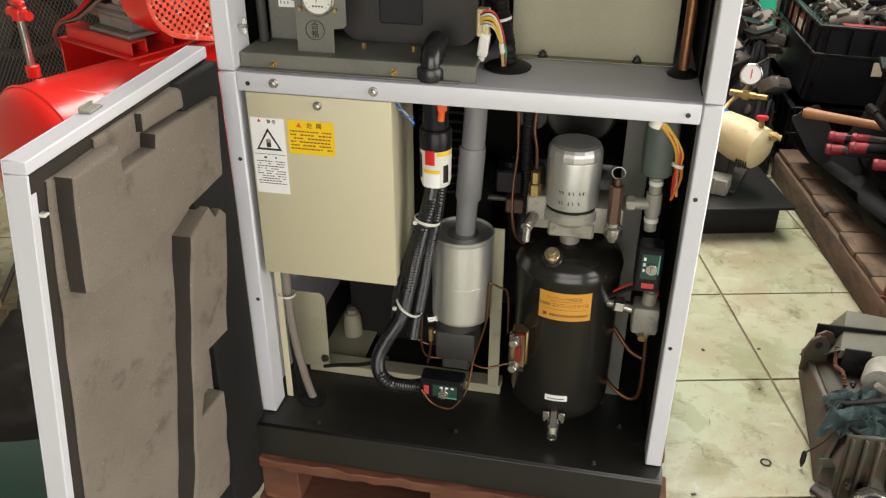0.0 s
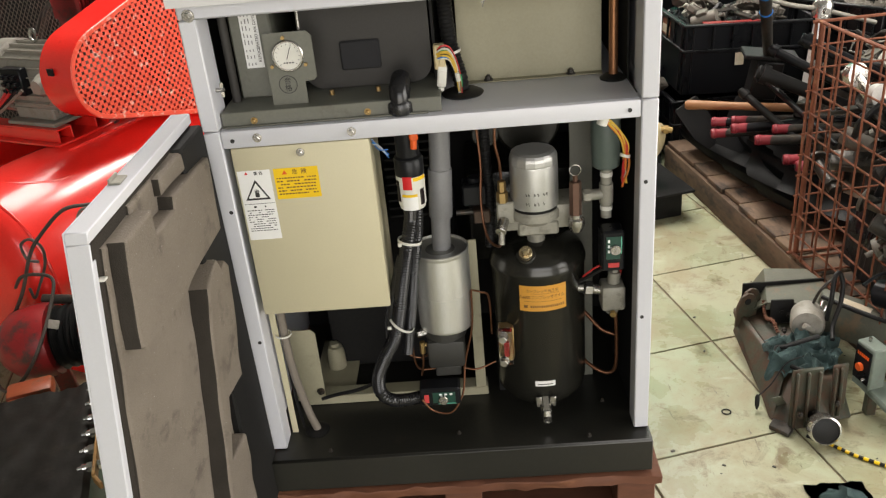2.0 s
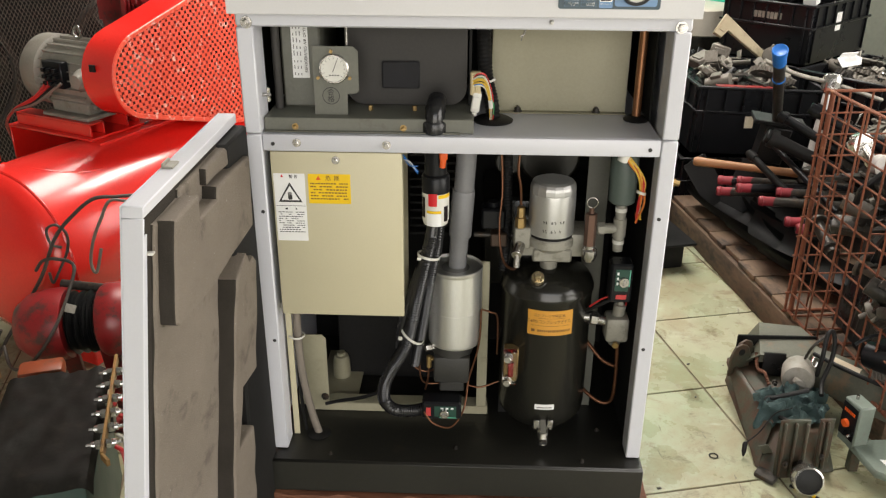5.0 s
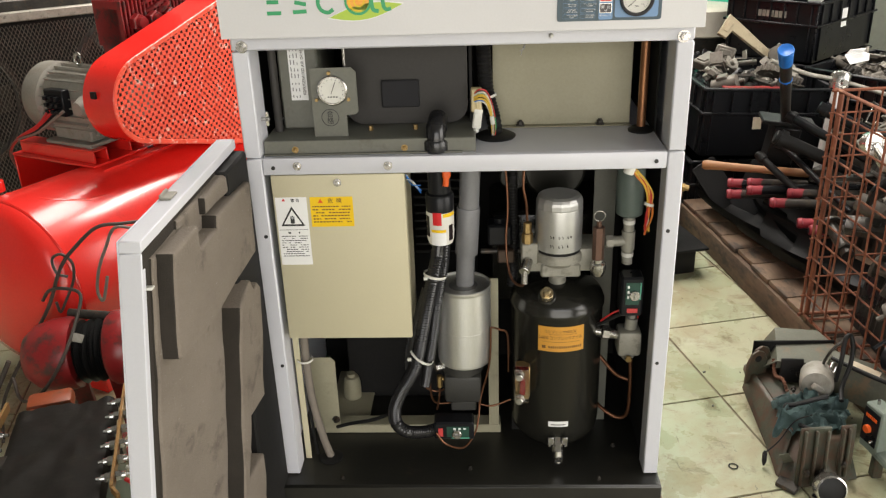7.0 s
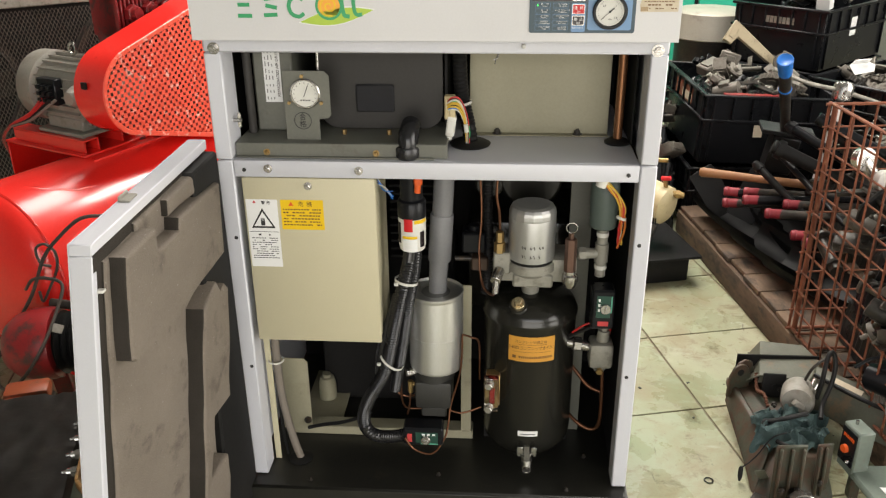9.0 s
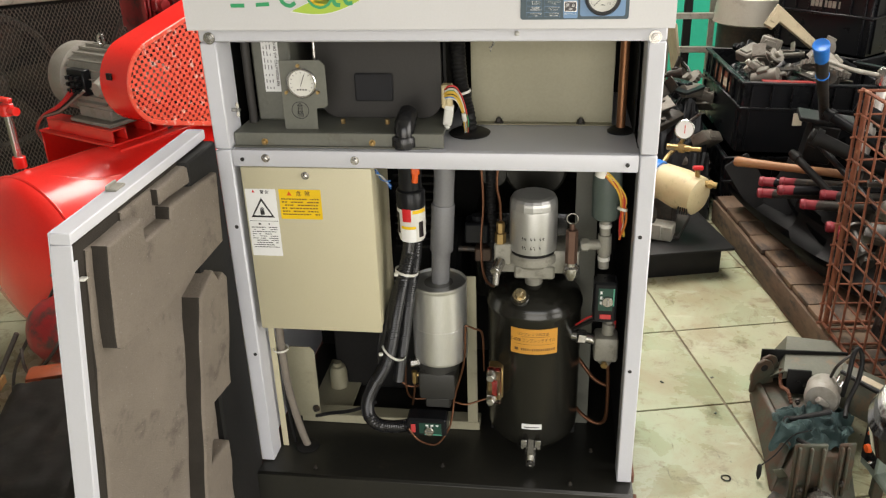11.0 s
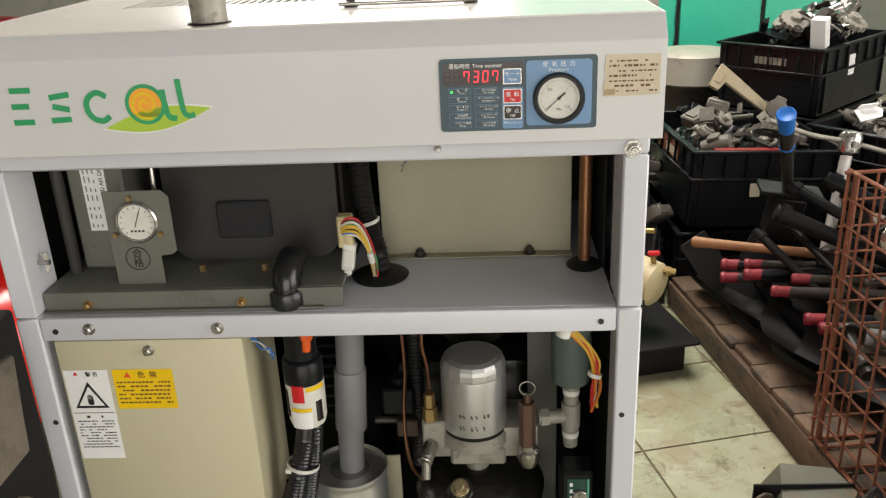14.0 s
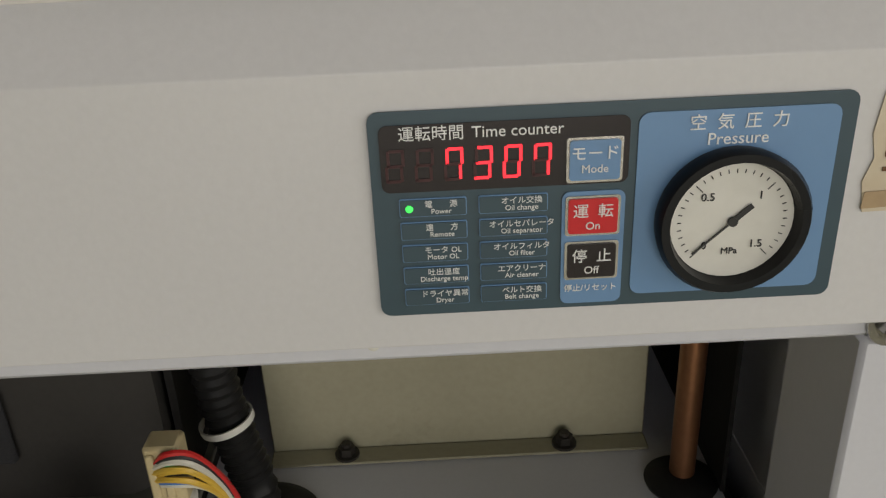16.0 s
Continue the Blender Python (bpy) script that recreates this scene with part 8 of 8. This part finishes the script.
part("vent_slot", merge(*[boxm(1.105 + k * 0.008, 1.109 + k * 0.008, 1.50, 1.512, 0.215, 0.24, 0) for k in range(5)]), RUBBER, vp)
part("body", lathe([(0.05, -0.17), (0.066, -0.16), (0.068, -0.06), (0.06, -0.05)], (1.06, 1.60, 0.285), (0.9, -0.35, -0.12), 24), WHITE_PLASTIC, vp)
part("blue_clamp", lathe([(0.07, -0.09), (0.072, -0.085), (0.072, -0.06), (0.07, -0.055)], (1.06, 1.60, 0.285), (0.9, -0.35, -0.12), 24), BLUE_PLASTIC, vp)
part("stand", merge(boxm(0.93, 1.08, 1.55, 1.68, 0.1125, 0.24, 0.006), boxm(0.9, 1.12, 1.50, 1.72, 0.1125, 0.125, 0.003)), SCRAP, vp)
part("cylinder_block", merge(boxm(1.0, 1.10, 1.47, 1.54, 0.1125, 0.17, 0.004), boxm(1.02, 1.06, 1.462, 1.47, 0.12, 0.175, 0.002)), CAST, vp)
part("fan_disc", lathe([(0.02, 0), (0.06, 0.004), (0.065, 0.012), (0.02, 0.02)], (0.97, 1.49, 0.20), (0.3, -0.9, 0.1), 28), SCRAP, vp)
ga = thing("test_gauge", (1.10, 1.71, 0.44), "small white round gauge on a hose", "gauge")
part("rim", lathe([(0.036, 0), (0.037, 0.012), (0.034, 0.015), (0.032, 0.012), (0, 0.012)], (1.10, 1.715, 0.463), (-0.2, -0.95, 0.25), 30), STEEL, ga)
dl2 = part("dial", lathe([(0.032, 0.0125), (0.032, 0.0135), (0, 0.0135)], (1.10, 1.715, 0.463), (-0.2, -0.95, 0.25), 30), WHITE, ga)
part("needle", boxm(1.0965, 1.0995, 1.6985, 1.7, 0.452, 0.485, 0), RED_INK, dl2)
part("stem", tube([(1.10, 1.72, 0.43), (1.09, 1.73, 0.40), (1.05, 1.72, 0.36), (1.02, 1.68, 0.33)], 0.008, 10, 4), BRASS, ga)
rvv = thing("hose_tap", (1.124, 1.53, 0.33), "brass tap with a red handle", "tap")
part("body", merge(cyl((1.10, 1.54, 0.33), (1.20, 1.52, 0.315), 0.011, n=12), cyl((1.135, 1.53, 0.32), (1.13, 1.53, 0.37), 0.009, n=12), cyl((1.17, 1.525, 0.319), (1.185, 1.523, 0.317), 0.017, n=6)), BRASS, rvv)
part("red_handle", boxm(1.112, 1.15, 1.522, 1.536, 0.37, 0.386, 0.004), RED_INK, rvv)
part("coupling", merge(cyl((1.04, 1.70, 0.40), (1.12, 1.66, 0.405), 0.012, n=14), cyl((1.08, 1.68, 0.402), (1.10, 1.67, 0.403), 0.017, n=6), cyl((1.12, 1.66, 0.405), (1.155, 1.645, 0.408), 0.009, n=12)), BRASS, rvv)

# ---------------------------------------------------------------- grey-green floor machine with rag, wheel and control box
gm = thing("rail_cutter", (1.27, 0.4, 0), "oily grey-green portable machine caked with brown dirt", "machine")


def solid(lower, upper):
    """A closed body between two rings of corner points."""
    bm = bmesh.new()
    a = [bm.verts.new(c) for c in lower]
    b = [bm.verts.new(c) for c in upper]
    n = len(a)
    for k in range(n):
        bm.faces.new((a[k], a[(k + 1) % n], b[(k + 1) % n], b[k]))
    bm.faces.new(a[::-1])
    bm.faces.new(b)
    bmesh.ops.recalc_face_normals(bm, faces=bm.faces[:])
    bmesh.ops.bevel(bm, geom=bm.edges[:], offset=0.003, segments=1, affect="EDGES")
    return bm


part("bed", solid([(1.172, 0.67, 0), (1.146, 0.25, 0), (1.185, 0.222, 0), (1.34, 0.255, 0), (1.41, 0.64, 0)], [(1.176, 0.64, 0.095), (1.21, 0.33, 0.085), (1.235, 0.30, 0.085), (1.325, 0.31, 0.085), (1.39, 0.62, 0.095)]), GREEN_GREY, gm)
part("side_flange", solid([(1.158, 0.64, 0.08), (1.143, 0.27, 0.0), (1.15, 0.26, 0.0), (1.17, 0.63, 0.08)], [(1.158, 0.64, 0.10), (1.19, 0.34, 0.095), (1.20, 0.335, 0.095), (1.175, 0.64, 0.10)]), GREEN_GREY, gm)
for x, y in ((1.178, 0.60), (1.196, 0.625)):
    lug = part("lug_plate", turned(prism([(-0.034, -0.02), (0.034, -0.02), (0.032, 0.045), (0.02, 0.072), (0.0, 0.08), (-0.02, 0.072), (-0.032, 0.045)], pose(0, 0, 0, 90, 0, 20), 0.008, 0.0015), pose(x, y, 0.09)), GREEN_GREY, gm)
    part("lug_hole", turned(cyl((0, 0.0015, 0.055), (0, -0.0095, 0.055), 0.010, n=16), pose(x, y, 0.09, 0, 0, 20)), DARK_VOID, lug)
hood = bmesh.new()
hv = [hood.verts.new(c) for c in ((1.27, 0.74, 0.178), (1.385, 0.72, 0.178), (1.41, 0.64, 0.172), (1.355, 0.56, 0.162), (1.228, 0.58, 0.162), (1.192, 0.605, 0.125), (1.195, 0.66, 0.10), (1.235, 0.76, 0.10), (1.42, 0.60, 0.12), (1.40, 0.74, 0.10), (1.226, 0.578, 0.140), (1.353, 0.557, 0.148))]
for q in ((0, 1, 2, 3, 4), (0, 4, 5, 6, 7), (1, 0, 7, 9), (2, 1, 9, 8), (3, 2, 8), (4, 3, 11, 10)):
    hood.faces.new([hv[i] for i in q])
bmesh.ops.recalc_face_normals(hood, faces=hood.faces[:])
bmesh.ops.solidify(hood, geom=hood.faces[:], thickness=0.004)
bmesh.ops.recalc_face_normals(hood, faces=hood.faces[:])
HOOD = paint("scuffed grey-green hood paint", (0.115, 0.118, 0.088), (0.075, 0.073, 0.052), rough=0.55, scale=8, fine=140, bump=0.1, dirt=(0.17, 0.11, 0.065), dirt_amount=0.85, edge=0.54)
part("hood", hood, HOOD, gm, "bent grey-green hood plate", smooth=False).location.z -= 0.016
part("switch_plate", turned(merge(boxm(-0.03, 0.03, -0.004, 0.004, 0, 0.07, 0.002), cyl((0, -0.004, 0.035), (0, -0.008, 0.035), 0.006, n=6)), pose(1.262, 0.555, 0.094, -6, 0, -4)), RUBBER, gm, "dark oily switch plate")
# dark sheet added behind the hood, giving the gap its shade
part("cavity_lining", boxm(1.185, 1.41, 0.655, 0.66, 0.03, 0.165, 0), DARK_VOID, gm)
part("motor_drum", merge(lathe([(0.0, -0.005), (0.038, -0.003), (0.043, 0.008), (0.043, 0.07), (0.034, 0.08)], (1.293, 0.46, 0.142), (0.35, 0.9, -0.12), 28), turned(boxm(-0.020, 0.020, -0.012, 0.004, -0.008, 0.008, 0.003), pose(1.293, 0.455, 0.140, 0, 35, 18))), MOTOR_GREY, gm)
part("gearbox", solid([(1.375, 0.62, 0.085), (1.345, 0.52, 0.085), (1.50, 0.345, 0.085), (1.58, 0.40, 0.085)], [(1.385, 0.61, 0.165), (1.365, 0.54, 0.165), (1.515, 0.365, 0.172), (1.575, 0.41, 0.172)]), HOOD, gm)
part("gearbox_label", turned(boxm(-0.012, 0.012, -0.045, 0.045, 0.0, 0.0006, 0), pose(1.435, 0.495, 0.1695, 2, 0, 42)), OLD_PAPER, gm)
part("gearbox_strap", tube([(1.36, 0.545, 0.175), (1.43, 0.455, 0.172), (1.50, 0.37, 0.18), (1.57, 0.36, 0.19)], 0.006, 8, 5), RUBBER, gm)
for x, y, w, top in ((1.212, 0.222, 0.038, 0.168), (1.305, 0.256, 0.02, 0.15)):
    br = part("front_bracket", solid([(x - w, y, 0.0), (x + w, y + 0.008, 0.0), (x + w, y + 0.016, 0.0), (x - w, y + 0.008, 0.0)], [(x - w, y + 0.012, top), (x + w, y + 0.02, top), (x + w, y + 0.028, top), (x - w, y + 0.02, top)]), GREEN_GREY, gm)
    for k in range(3 if w > 0.03 else 2):
        u_ = -0.7 * w + k * 0.7 * w
        part("bracket_rib", solid([(x + u_ - 0.004, y - 0.008, 0.01), (x + u_ + 0.004, y - 0.007, 0.01), (x + u_ + 0.004, y + 0.003, 0.01), (x + u_ - 0.004, y + 0.002, 0.01)], [(x + u_ - 0.004, y + 0.004, top - 0.005), (x + u_ + 0.004, y + 0.005, top - 0.005), (x + u_ + 0.004, y + 0.016, top - 0.005), (x + u_ - 0.004, y + 0.015, top - 0.005)]), GREEN_GREY, br)
for x, y, z in ((1.195, 0.217, 0.055), (1.226, 0.222, 0.04), (1.235, 0.222, 0.055), (1.25, 0.50, 0.11), (1.28, 0.56, 0.12), (1.3, 0.26, 0.05)):
    part("bolt", merge(cyl((x, y, z), (x - 0.003, y - 0.009, z), 0.0075, n=6, b=0.001), cyl((x, y, z), (x - 0.004, y - 0.016, z), 0.0045, n=10)), SCRAP, gm, smooth=False)
part("rusty_chain", tube([(1.225, 0.60, 0.14), (1.222, 0.565, 0.11), (1.23, 0.53, 0.118), (1.235, 0.50, 0.10)], 0.006, 6, 6, 0.0025), WOOD_RED, gm)
part("pointer_foot", prism([(1.13, 0.232), (1.165, 0.195), (1.185, 0.215), (1.17, 0.245), (1.15, 0.26)], pose(0, 0, 0.0), 0.012, 0.002), SCRAP, gm)
part("paint_chip", turned(boxm(-0.012, 0.012, -0.0006, 0.0006, -0.02, 0.02, 0), pose(1.166, 0.276, 0.05, 24, -25, -20)), HOOD, gm)
wh = part("hand_wheel", lathe([(0.010, 0), (0.031, 0.0), (0.036, 0.004), (0.0375, 0.02), (0.036, 0.034), (0.032, 0.036), (0.030, 0.03), (0.01, 0.03)], (1.234, 0.185, 0.040), (-0.05, -0.9, 0.3), 32), STEEL, gm, "worn steel hand wheel")
part("wheel_face", lathe([(0.0305, 0.0305), (0.022, 0.033), (0, 0.034)], (1.234, 0.185, 0.040), (-0.05, -0.9, 0.3), 28), RUBBER, wh)
part("wheel_shaft", cyl((1.234, 0.185, 0.04), (1.225, 0.24, 0.04), 0.01, n=12), SCRAP, gm)
CASE_PAINT = paint("grey-green case paint", (0.16, 0.195, 0.165), (0.12, 0.145, 0.12), rough=0.45, scale=8, bump=0.08, dirt=(0.13, 0.11, 0.09), dirt_amount=0.5)
M_ = pose(1.354, 0.316, 0.085, 0, 0, 14)
cbx = part("control_case", turned(boxm(0, 0.044, -0.063, 0, -0.018, 0.108, 0.004), M_), CASE_PAINT, gm, "grey-green control case")
part("black_panel", turned(boxm(-0.002, -0.0005, -0.058, -0.004, 0.005, 0.098, 0), M_), PLASTIC_BLACK, cbx)
part("panel_mark", turned(merge(*[boxm(-0.003, -0.002, -0.05 + k * 0.0068, -0.0455 + k * 0.0068, 0.074, 0.083, 0) for k in range(6)]), M_), ORANGE, cbx)
part("orange_knob", turned(lathe([(0.011, 0), (0.010, 0.009), (0.0, 0.0095)], (-0.002, -0.028, 0.045), (-1, 0, 0), 18), M_), ORANGE, cbx)
part("knob_scale", turned(lathe([(0.017, 0), (0.017, 0.001), (0, 0.001)], (-0.0018, -0.028, 0.043), (-1, 0, 0), 20), M_), RUBBER, cbx)
part("toggle", turned(lathe([(0.004, 0), (0.0035, 0.008), (0, 0.009)], (-0.002, -0.045, 0.018), (-1, 0, -0.3), 12), M_), STEEL, cbx)
part("case_lug", turned(cyl((0.02, -0.02, 0.105), (0.02, -0.02, 0.118), 0.004, n=10), M_), STEEL, cbx)
part("foot_plate", prism([(1.365, 0.285), (1.385, 0.16), (1.42, 0.135), (1.55, 0.13), (1.58, 0.30)], pose(0, 0, 0.062), 0.02, 0.005), CASE_PAINT, gm)
part("white_sticker", prism([(1.415, 0.205), (1.425, 0.165), (1.48, 0.16), (1.48, 0.20)], pose(0, 0, 0.0825), 0.0005), WHITE, gm)
part("motor_tail", cyl((1.46, 0.25, 0.15), (1.60, 0.26, 0.17), 0.035, n=20, b=0.004), paint("glossy black plastic", (0.01, 0.01, 0.011), rough=0.12, bump=0.0, coat=0.5), gm)
for x, y in ((1.375, 0.27), (1.52, 0.18)):
    part("support_leg", boxm(x, x + 0.025, y - 0.012, y + 0.012, 0, 0.0618, 0.003), GREEN_GREY, gm)
part("loop_cable", tube([(1.345, 0.47, 0.15), (1.35, 0.47, 0.21), (1.36, 0.49, 0.262), (1.375, 0.50, 0.272), (1.383, 0.49, 0.245), (1.375, 0.47, 0.2), (1.352, 0.445, 0.15), (1.335, 0.40, 0.135)], 0.006, 10, 6), RUBBER, gm)
part("carry_bar", tube([(1.325, 0.52, 0.165), (1.328, 0.50, 0.215), (1.345, 0.50, 0.24), (1.365, 0.51, 0.25), (1.372, 0.515, 0.262)], 0.004, 8, 5), SCRAP, gm)
part("hook", tube([(1.335, 0.485, 0.20), (1.33, 0.48, 0.185), (1.335, 0.47, 0.178), (1.342, 0.475, 0.19)], 0.003, 8, 4), STEEL, gm)
part("thin_lead", tube([(1.25, 0.36, 0.12), (1.20, 0.34, 0.115), (1.16, 0.32, 0.07), (1.125, 0.31, 0.04)], 0.0018, 6, 5), RUBBER, gm)
part("rag_cord", tube([(1.30, 0.40, 0.15), (1.22, 0.40, 0.125), (1.195, 0.40, 0.12), (1.20, 0.36, 0.105), (1.25, 0.31, 0.1)], 0.006, 8, 6), RUBBER, gm)
part("lead_plug", lathe([(0.003, 0), (0.006, 0.006), (0.006, 0.028), (0.002, 0.04)], (1.126, 0.312, 0.045), (-0.05, -0.2, -0.9), 12), RUBBER, gm)
gm.location.x += 0.018
# rag: a crumpled cloth
rag = bmesh.new()
vs = []
for i in range(49):
    row = []
    for j in range(41):
        u_, v_ = i / 48 - 0.5, j / 40 - 0.5
        q = Vector((u_ * 5, v_ * 5, 2.0))
        z = 0.122 + 0.028 * noise.noise(q) + 0.02 * noise.noise(q * 2.4) + 0.003 * noise.noise(q * 6) - 0.12 * max(0, abs(u_) - 0.33) - 0.1 * max(0, abs(v_) - 0.3)
        row.append(rag.verts.new((1.284 + 0.185 * u_ + 0.02 * noise.noise(q * 1.3 + Vector((4, 0, 0))) + 0.05 * v_, 0.405 + 0.15 * v_ + 0.02 * noise.noise(q * 1.3 + Vector((0, 7, 0))), z)))
    vs.append(row)
for i in range(48):
    for j in range(40):
        rag.faces.new((vs[i][j], vs[i + 1][j], vs[i + 1][j + 1], vs[i][j + 1]))
bmesh.ops.solidify(rag, geom=rag.faces[:], thickness=0.003)
single("rag", rag, RAG, "crumpled teal work rag on the machine", "rag")
gl = bmesh.new()
vs = []
for i in range(15):
    row = []
    for j in range(13):
        u_, v_ = i / 14 - 0.5, j / 12 - 0.5
        q = Vector((u_ * 4, v_ * 4, 9.0))
        row.append(gl.verts.new((1.225 + 0.13 * u_ + 0.02 * noise.noise(q), -0.03 + 0.13 * v_ + 0.02 * noise.noise(q + Vector((3, 0, 0))), max(0.003, 0.04 + 0.03 * noise.noise(q * 1.5) - 0.35 * (u_ * u_ + v_ * v_)))))
    vs.append(row)
for i in range(14):
    for j in range(12):
        gl.faces.new((vs[i][j], vs[i + 1][j], vs[i + 1][j + 1], vs[i][j + 1]))
bmesh.ops.solidify(gl, geom=gl.faces[:], thickness=0.003)
single("floor_cloth", gl, RAG, "dark crumpled cloth on the floor", "cloth")
rope = thing("striped_cord", (1.3, 0.08, 0), "yellow and black twisted cord on the floor", "cord")
for k in range(22):
    q0, q1 = [(1.226 + 0.17 * t_ + 0.004 * math.sin(9 * t_), 0.194 - 0.15 * t_, 0.0048) for t_ in (k / 22, (k + 1) / 22)]
    part("cord_piece", tube([q0, q1], 0.0042, 8, 1), YELLOW if k % 2 else RUBBER, rope)
single("rubber_ring", lathe([(0.010, 0.0005), (0.0125, 0.002), (0.010, 0.0035), (0.0085, 0.002), (0.010, 0.0005)], (1.067, 0.306, 0), n=24, caps=False), RUBBER, "small black rubber ring on the floor", "ring")
cov = thing("moulded_cover", (1.2, -0.62, 0), "glossy black moulded cover with a silver top, on a stand", "cover")
GLOSS = paint("glossy black plastic", (0.01, 0.01, 0.011), rough=0.1, bump=0.0, coat=0.5)
TILT_ = pose(1.005, -0.56, 0.785, 0, -15, -20)
part("rim", turned(prism(rounded(0.42, 0.15, 0.06, 5), pose(0.21, 0, 0), 0.045, 0.007), TILT_), GLOSS, cov, "glossy black rim")
part("top_shell", turned(prism(rounded(0.40, 0.13, 0.055, 5), pose(0.212, 0, 0.0455), 0.016, 0.005), TILT_), paint("polished silver shell", (0.62, 0.61, 0.6), (0.5, 0.49, 0.48), rough=0.16, metal=0.9, scale=6, bump=0.0), cov, "glossy silver top")
part("post", cyl((1.24, -0.645, 0.02), (1.24, -0.645, 0.825), 0.025, n=20), GLOSS, cov)
part("foot", lathe([(0.16, 0), (0.15, 0.015), (0.05, 0.022), (0.03, 0.03)], (1.24, -0.645, 0), n=32), GLOSS, cov)
random.seed(44)
for k in range(16):
    x, y = random.uniform(0.86, 1.45), random.uniform(0.05, 1.35)
    s = random.uniform(0.0012, 0.0035)
    single("floor_debris", turned(boxm(-s * 1.6, s * 1.6, -s, s, 0, s * 0.8, s * 0.3), pose(x, y, 0.0003, 0, 0, random.uniform(0, 180))), SCRAP, "crumb of dirt on the floor", "debris", "floor debris")

# ---------------------------------------------------------------- far corner: drum, frame and green sheet
dr = thing("metal_drum", (1.59, 3.1, 0), "pale beige metal drum with a dark lower body", "drum")
part("shell", lathe([(0.165, 0.0), (0.17, 0.02), (0.168, 0.605)], (1.59, 3.1, 0), n=40), SCRAP, dr, "dark lower body")
part("top_cone", lathe([(0.182, 0.607), (0.196, 0.615), (0.192, 0.635), (0.178, 0.735), (0.165, 0.745), (0.0, 0.75)], (1.59, 3.1, 0), n=40), paint("dull beige metal", (0.42, 0.39, 0.33), (0.34, 0.31, 0.26), rough=0.5, metal=0.2, scale=4, bump=0.08, dirt=(0.14, 0.12, 0.09), dirt_amount=0.4), dr)
gs_ = thing("sheet_screen", (1.7, 3.9, 0), "turquoise green plastic sheet screen on a dark frame", "screen")
for k in range(4):
    part("sheet", boxm(0.78 + 0.46 * k, 1.22 + 0.46 * k, 3.9, 3.93, 0.02, 2.6, 0.004), GREEN_SHEET, gs_)
for k in range(5):
    part("upright", boxm(0.745 + 0.46 * k, 0.775 + 0.46 * k, 3.9, 3.94, 0.0, 2.62, 0.003), DARK_VOID, gs_)
fr_ = thing("steel_frame_stand", (1.15, 3.1, 0), "white-grey steel frame stand with a small valve", "stand")
for x, y in ((1.02, 3.1), (1.16, 3.1), (1.42, 3.35)):
    part("upright", boxm(x, x + 0.03, y, y + 0.03, 0, 1.5, 0.002), SCRAP_PALE, fr_)
for z in (0.45, 0.62, 0.95):
    part("cross_rail", boxm(0.9, 1.42, 3.095, 3.12, z, z + 0.03, 0.002), SCRAP_PALE, fr_)
part("valve_case", merge(boxm(1.0, 1.12, 3.04, 3.09, 0.60, 0.68, 0.004), cyl((1.12, 3.06, 0.64), (1.17, 3.06, 0.64), 0.02, n=14)), WHITE_PLASTIC, fr_)
part("amber_bowl", lathe([(0.02, 0.74), (0.03, 0.76), (0.028, 0.84), (0.015, 0.86)], (1.20, 3.07, 0), n=20), BRASS, fr_)
part("black_post", boxm(1.26, 1.30, 3.15, 3.19, 0, 1.4, 0.002), DARK_VOID, fr_)

# ---------------------------------------------------------------- floor tiles
TILE, GRID = 0.405, radians(13.3)
e1, e2 = Vector((math.cos(GRID), math.sin(GRID), 0)), Vector((-math.sin(GRID), math.cos(GRID), 0))
o = Vector((1.118, 0.626, 0))
tile_bm = boxm(-TILE / 2 + 0.0029, TILE / 2 - 0.0029, -TILE / 2 + 0.0029, TILE / 2 - 0.0029, -0.005, 0, 0.0012)
tile_me = finish(tile_bm, "tile", FLOOR, False)
floor_ob = bpy.data.objects["floor"]
cells = []
for i in range(-24, 24):
    for j in range(-22, 22):
        c = o + e1 * (i + 0.5) * TILE + e2 * (j + 0.5) * TILE
        if -4.97 < c.x < 4.97 and -4.97 < c.y < 5.35:
            cells.append(c)
cells.sort(key=lambda c: (c - Vector((0.9, 0.6, 0))).length)
tilt = random.Random(3)
rest = bmesh.new()
for k, c in enumerate(cells):
    m = Matrix.Translation((c.x, c.y, tilt.uniform(-0.0006, 0.0))) @ Matrix.Rotation(GRID, 4, "Z")
    if k < 290:
        ob = new("tile", tile_me)
        ob.parent = floor_ob
        ob.matrix_parent_inverse = Matrix.Translation(-floor_ob.location)
        ob.matrix_basis = m
    else:
        vs = [rest.verts.new(m @ Vector((sx * (TILE / 2 - 0.0018), sy * (TILE / 2 - 0.0018), 0))) for sx, sy in ((-1, -1), (1, -1), (1, 1), (-1, 1))]
        rest.faces.new(vs)
ob = part("far_tiles", rest, FLOOR, floor_ob, "worn green tiles further off", smooth=False, kind="stuff")
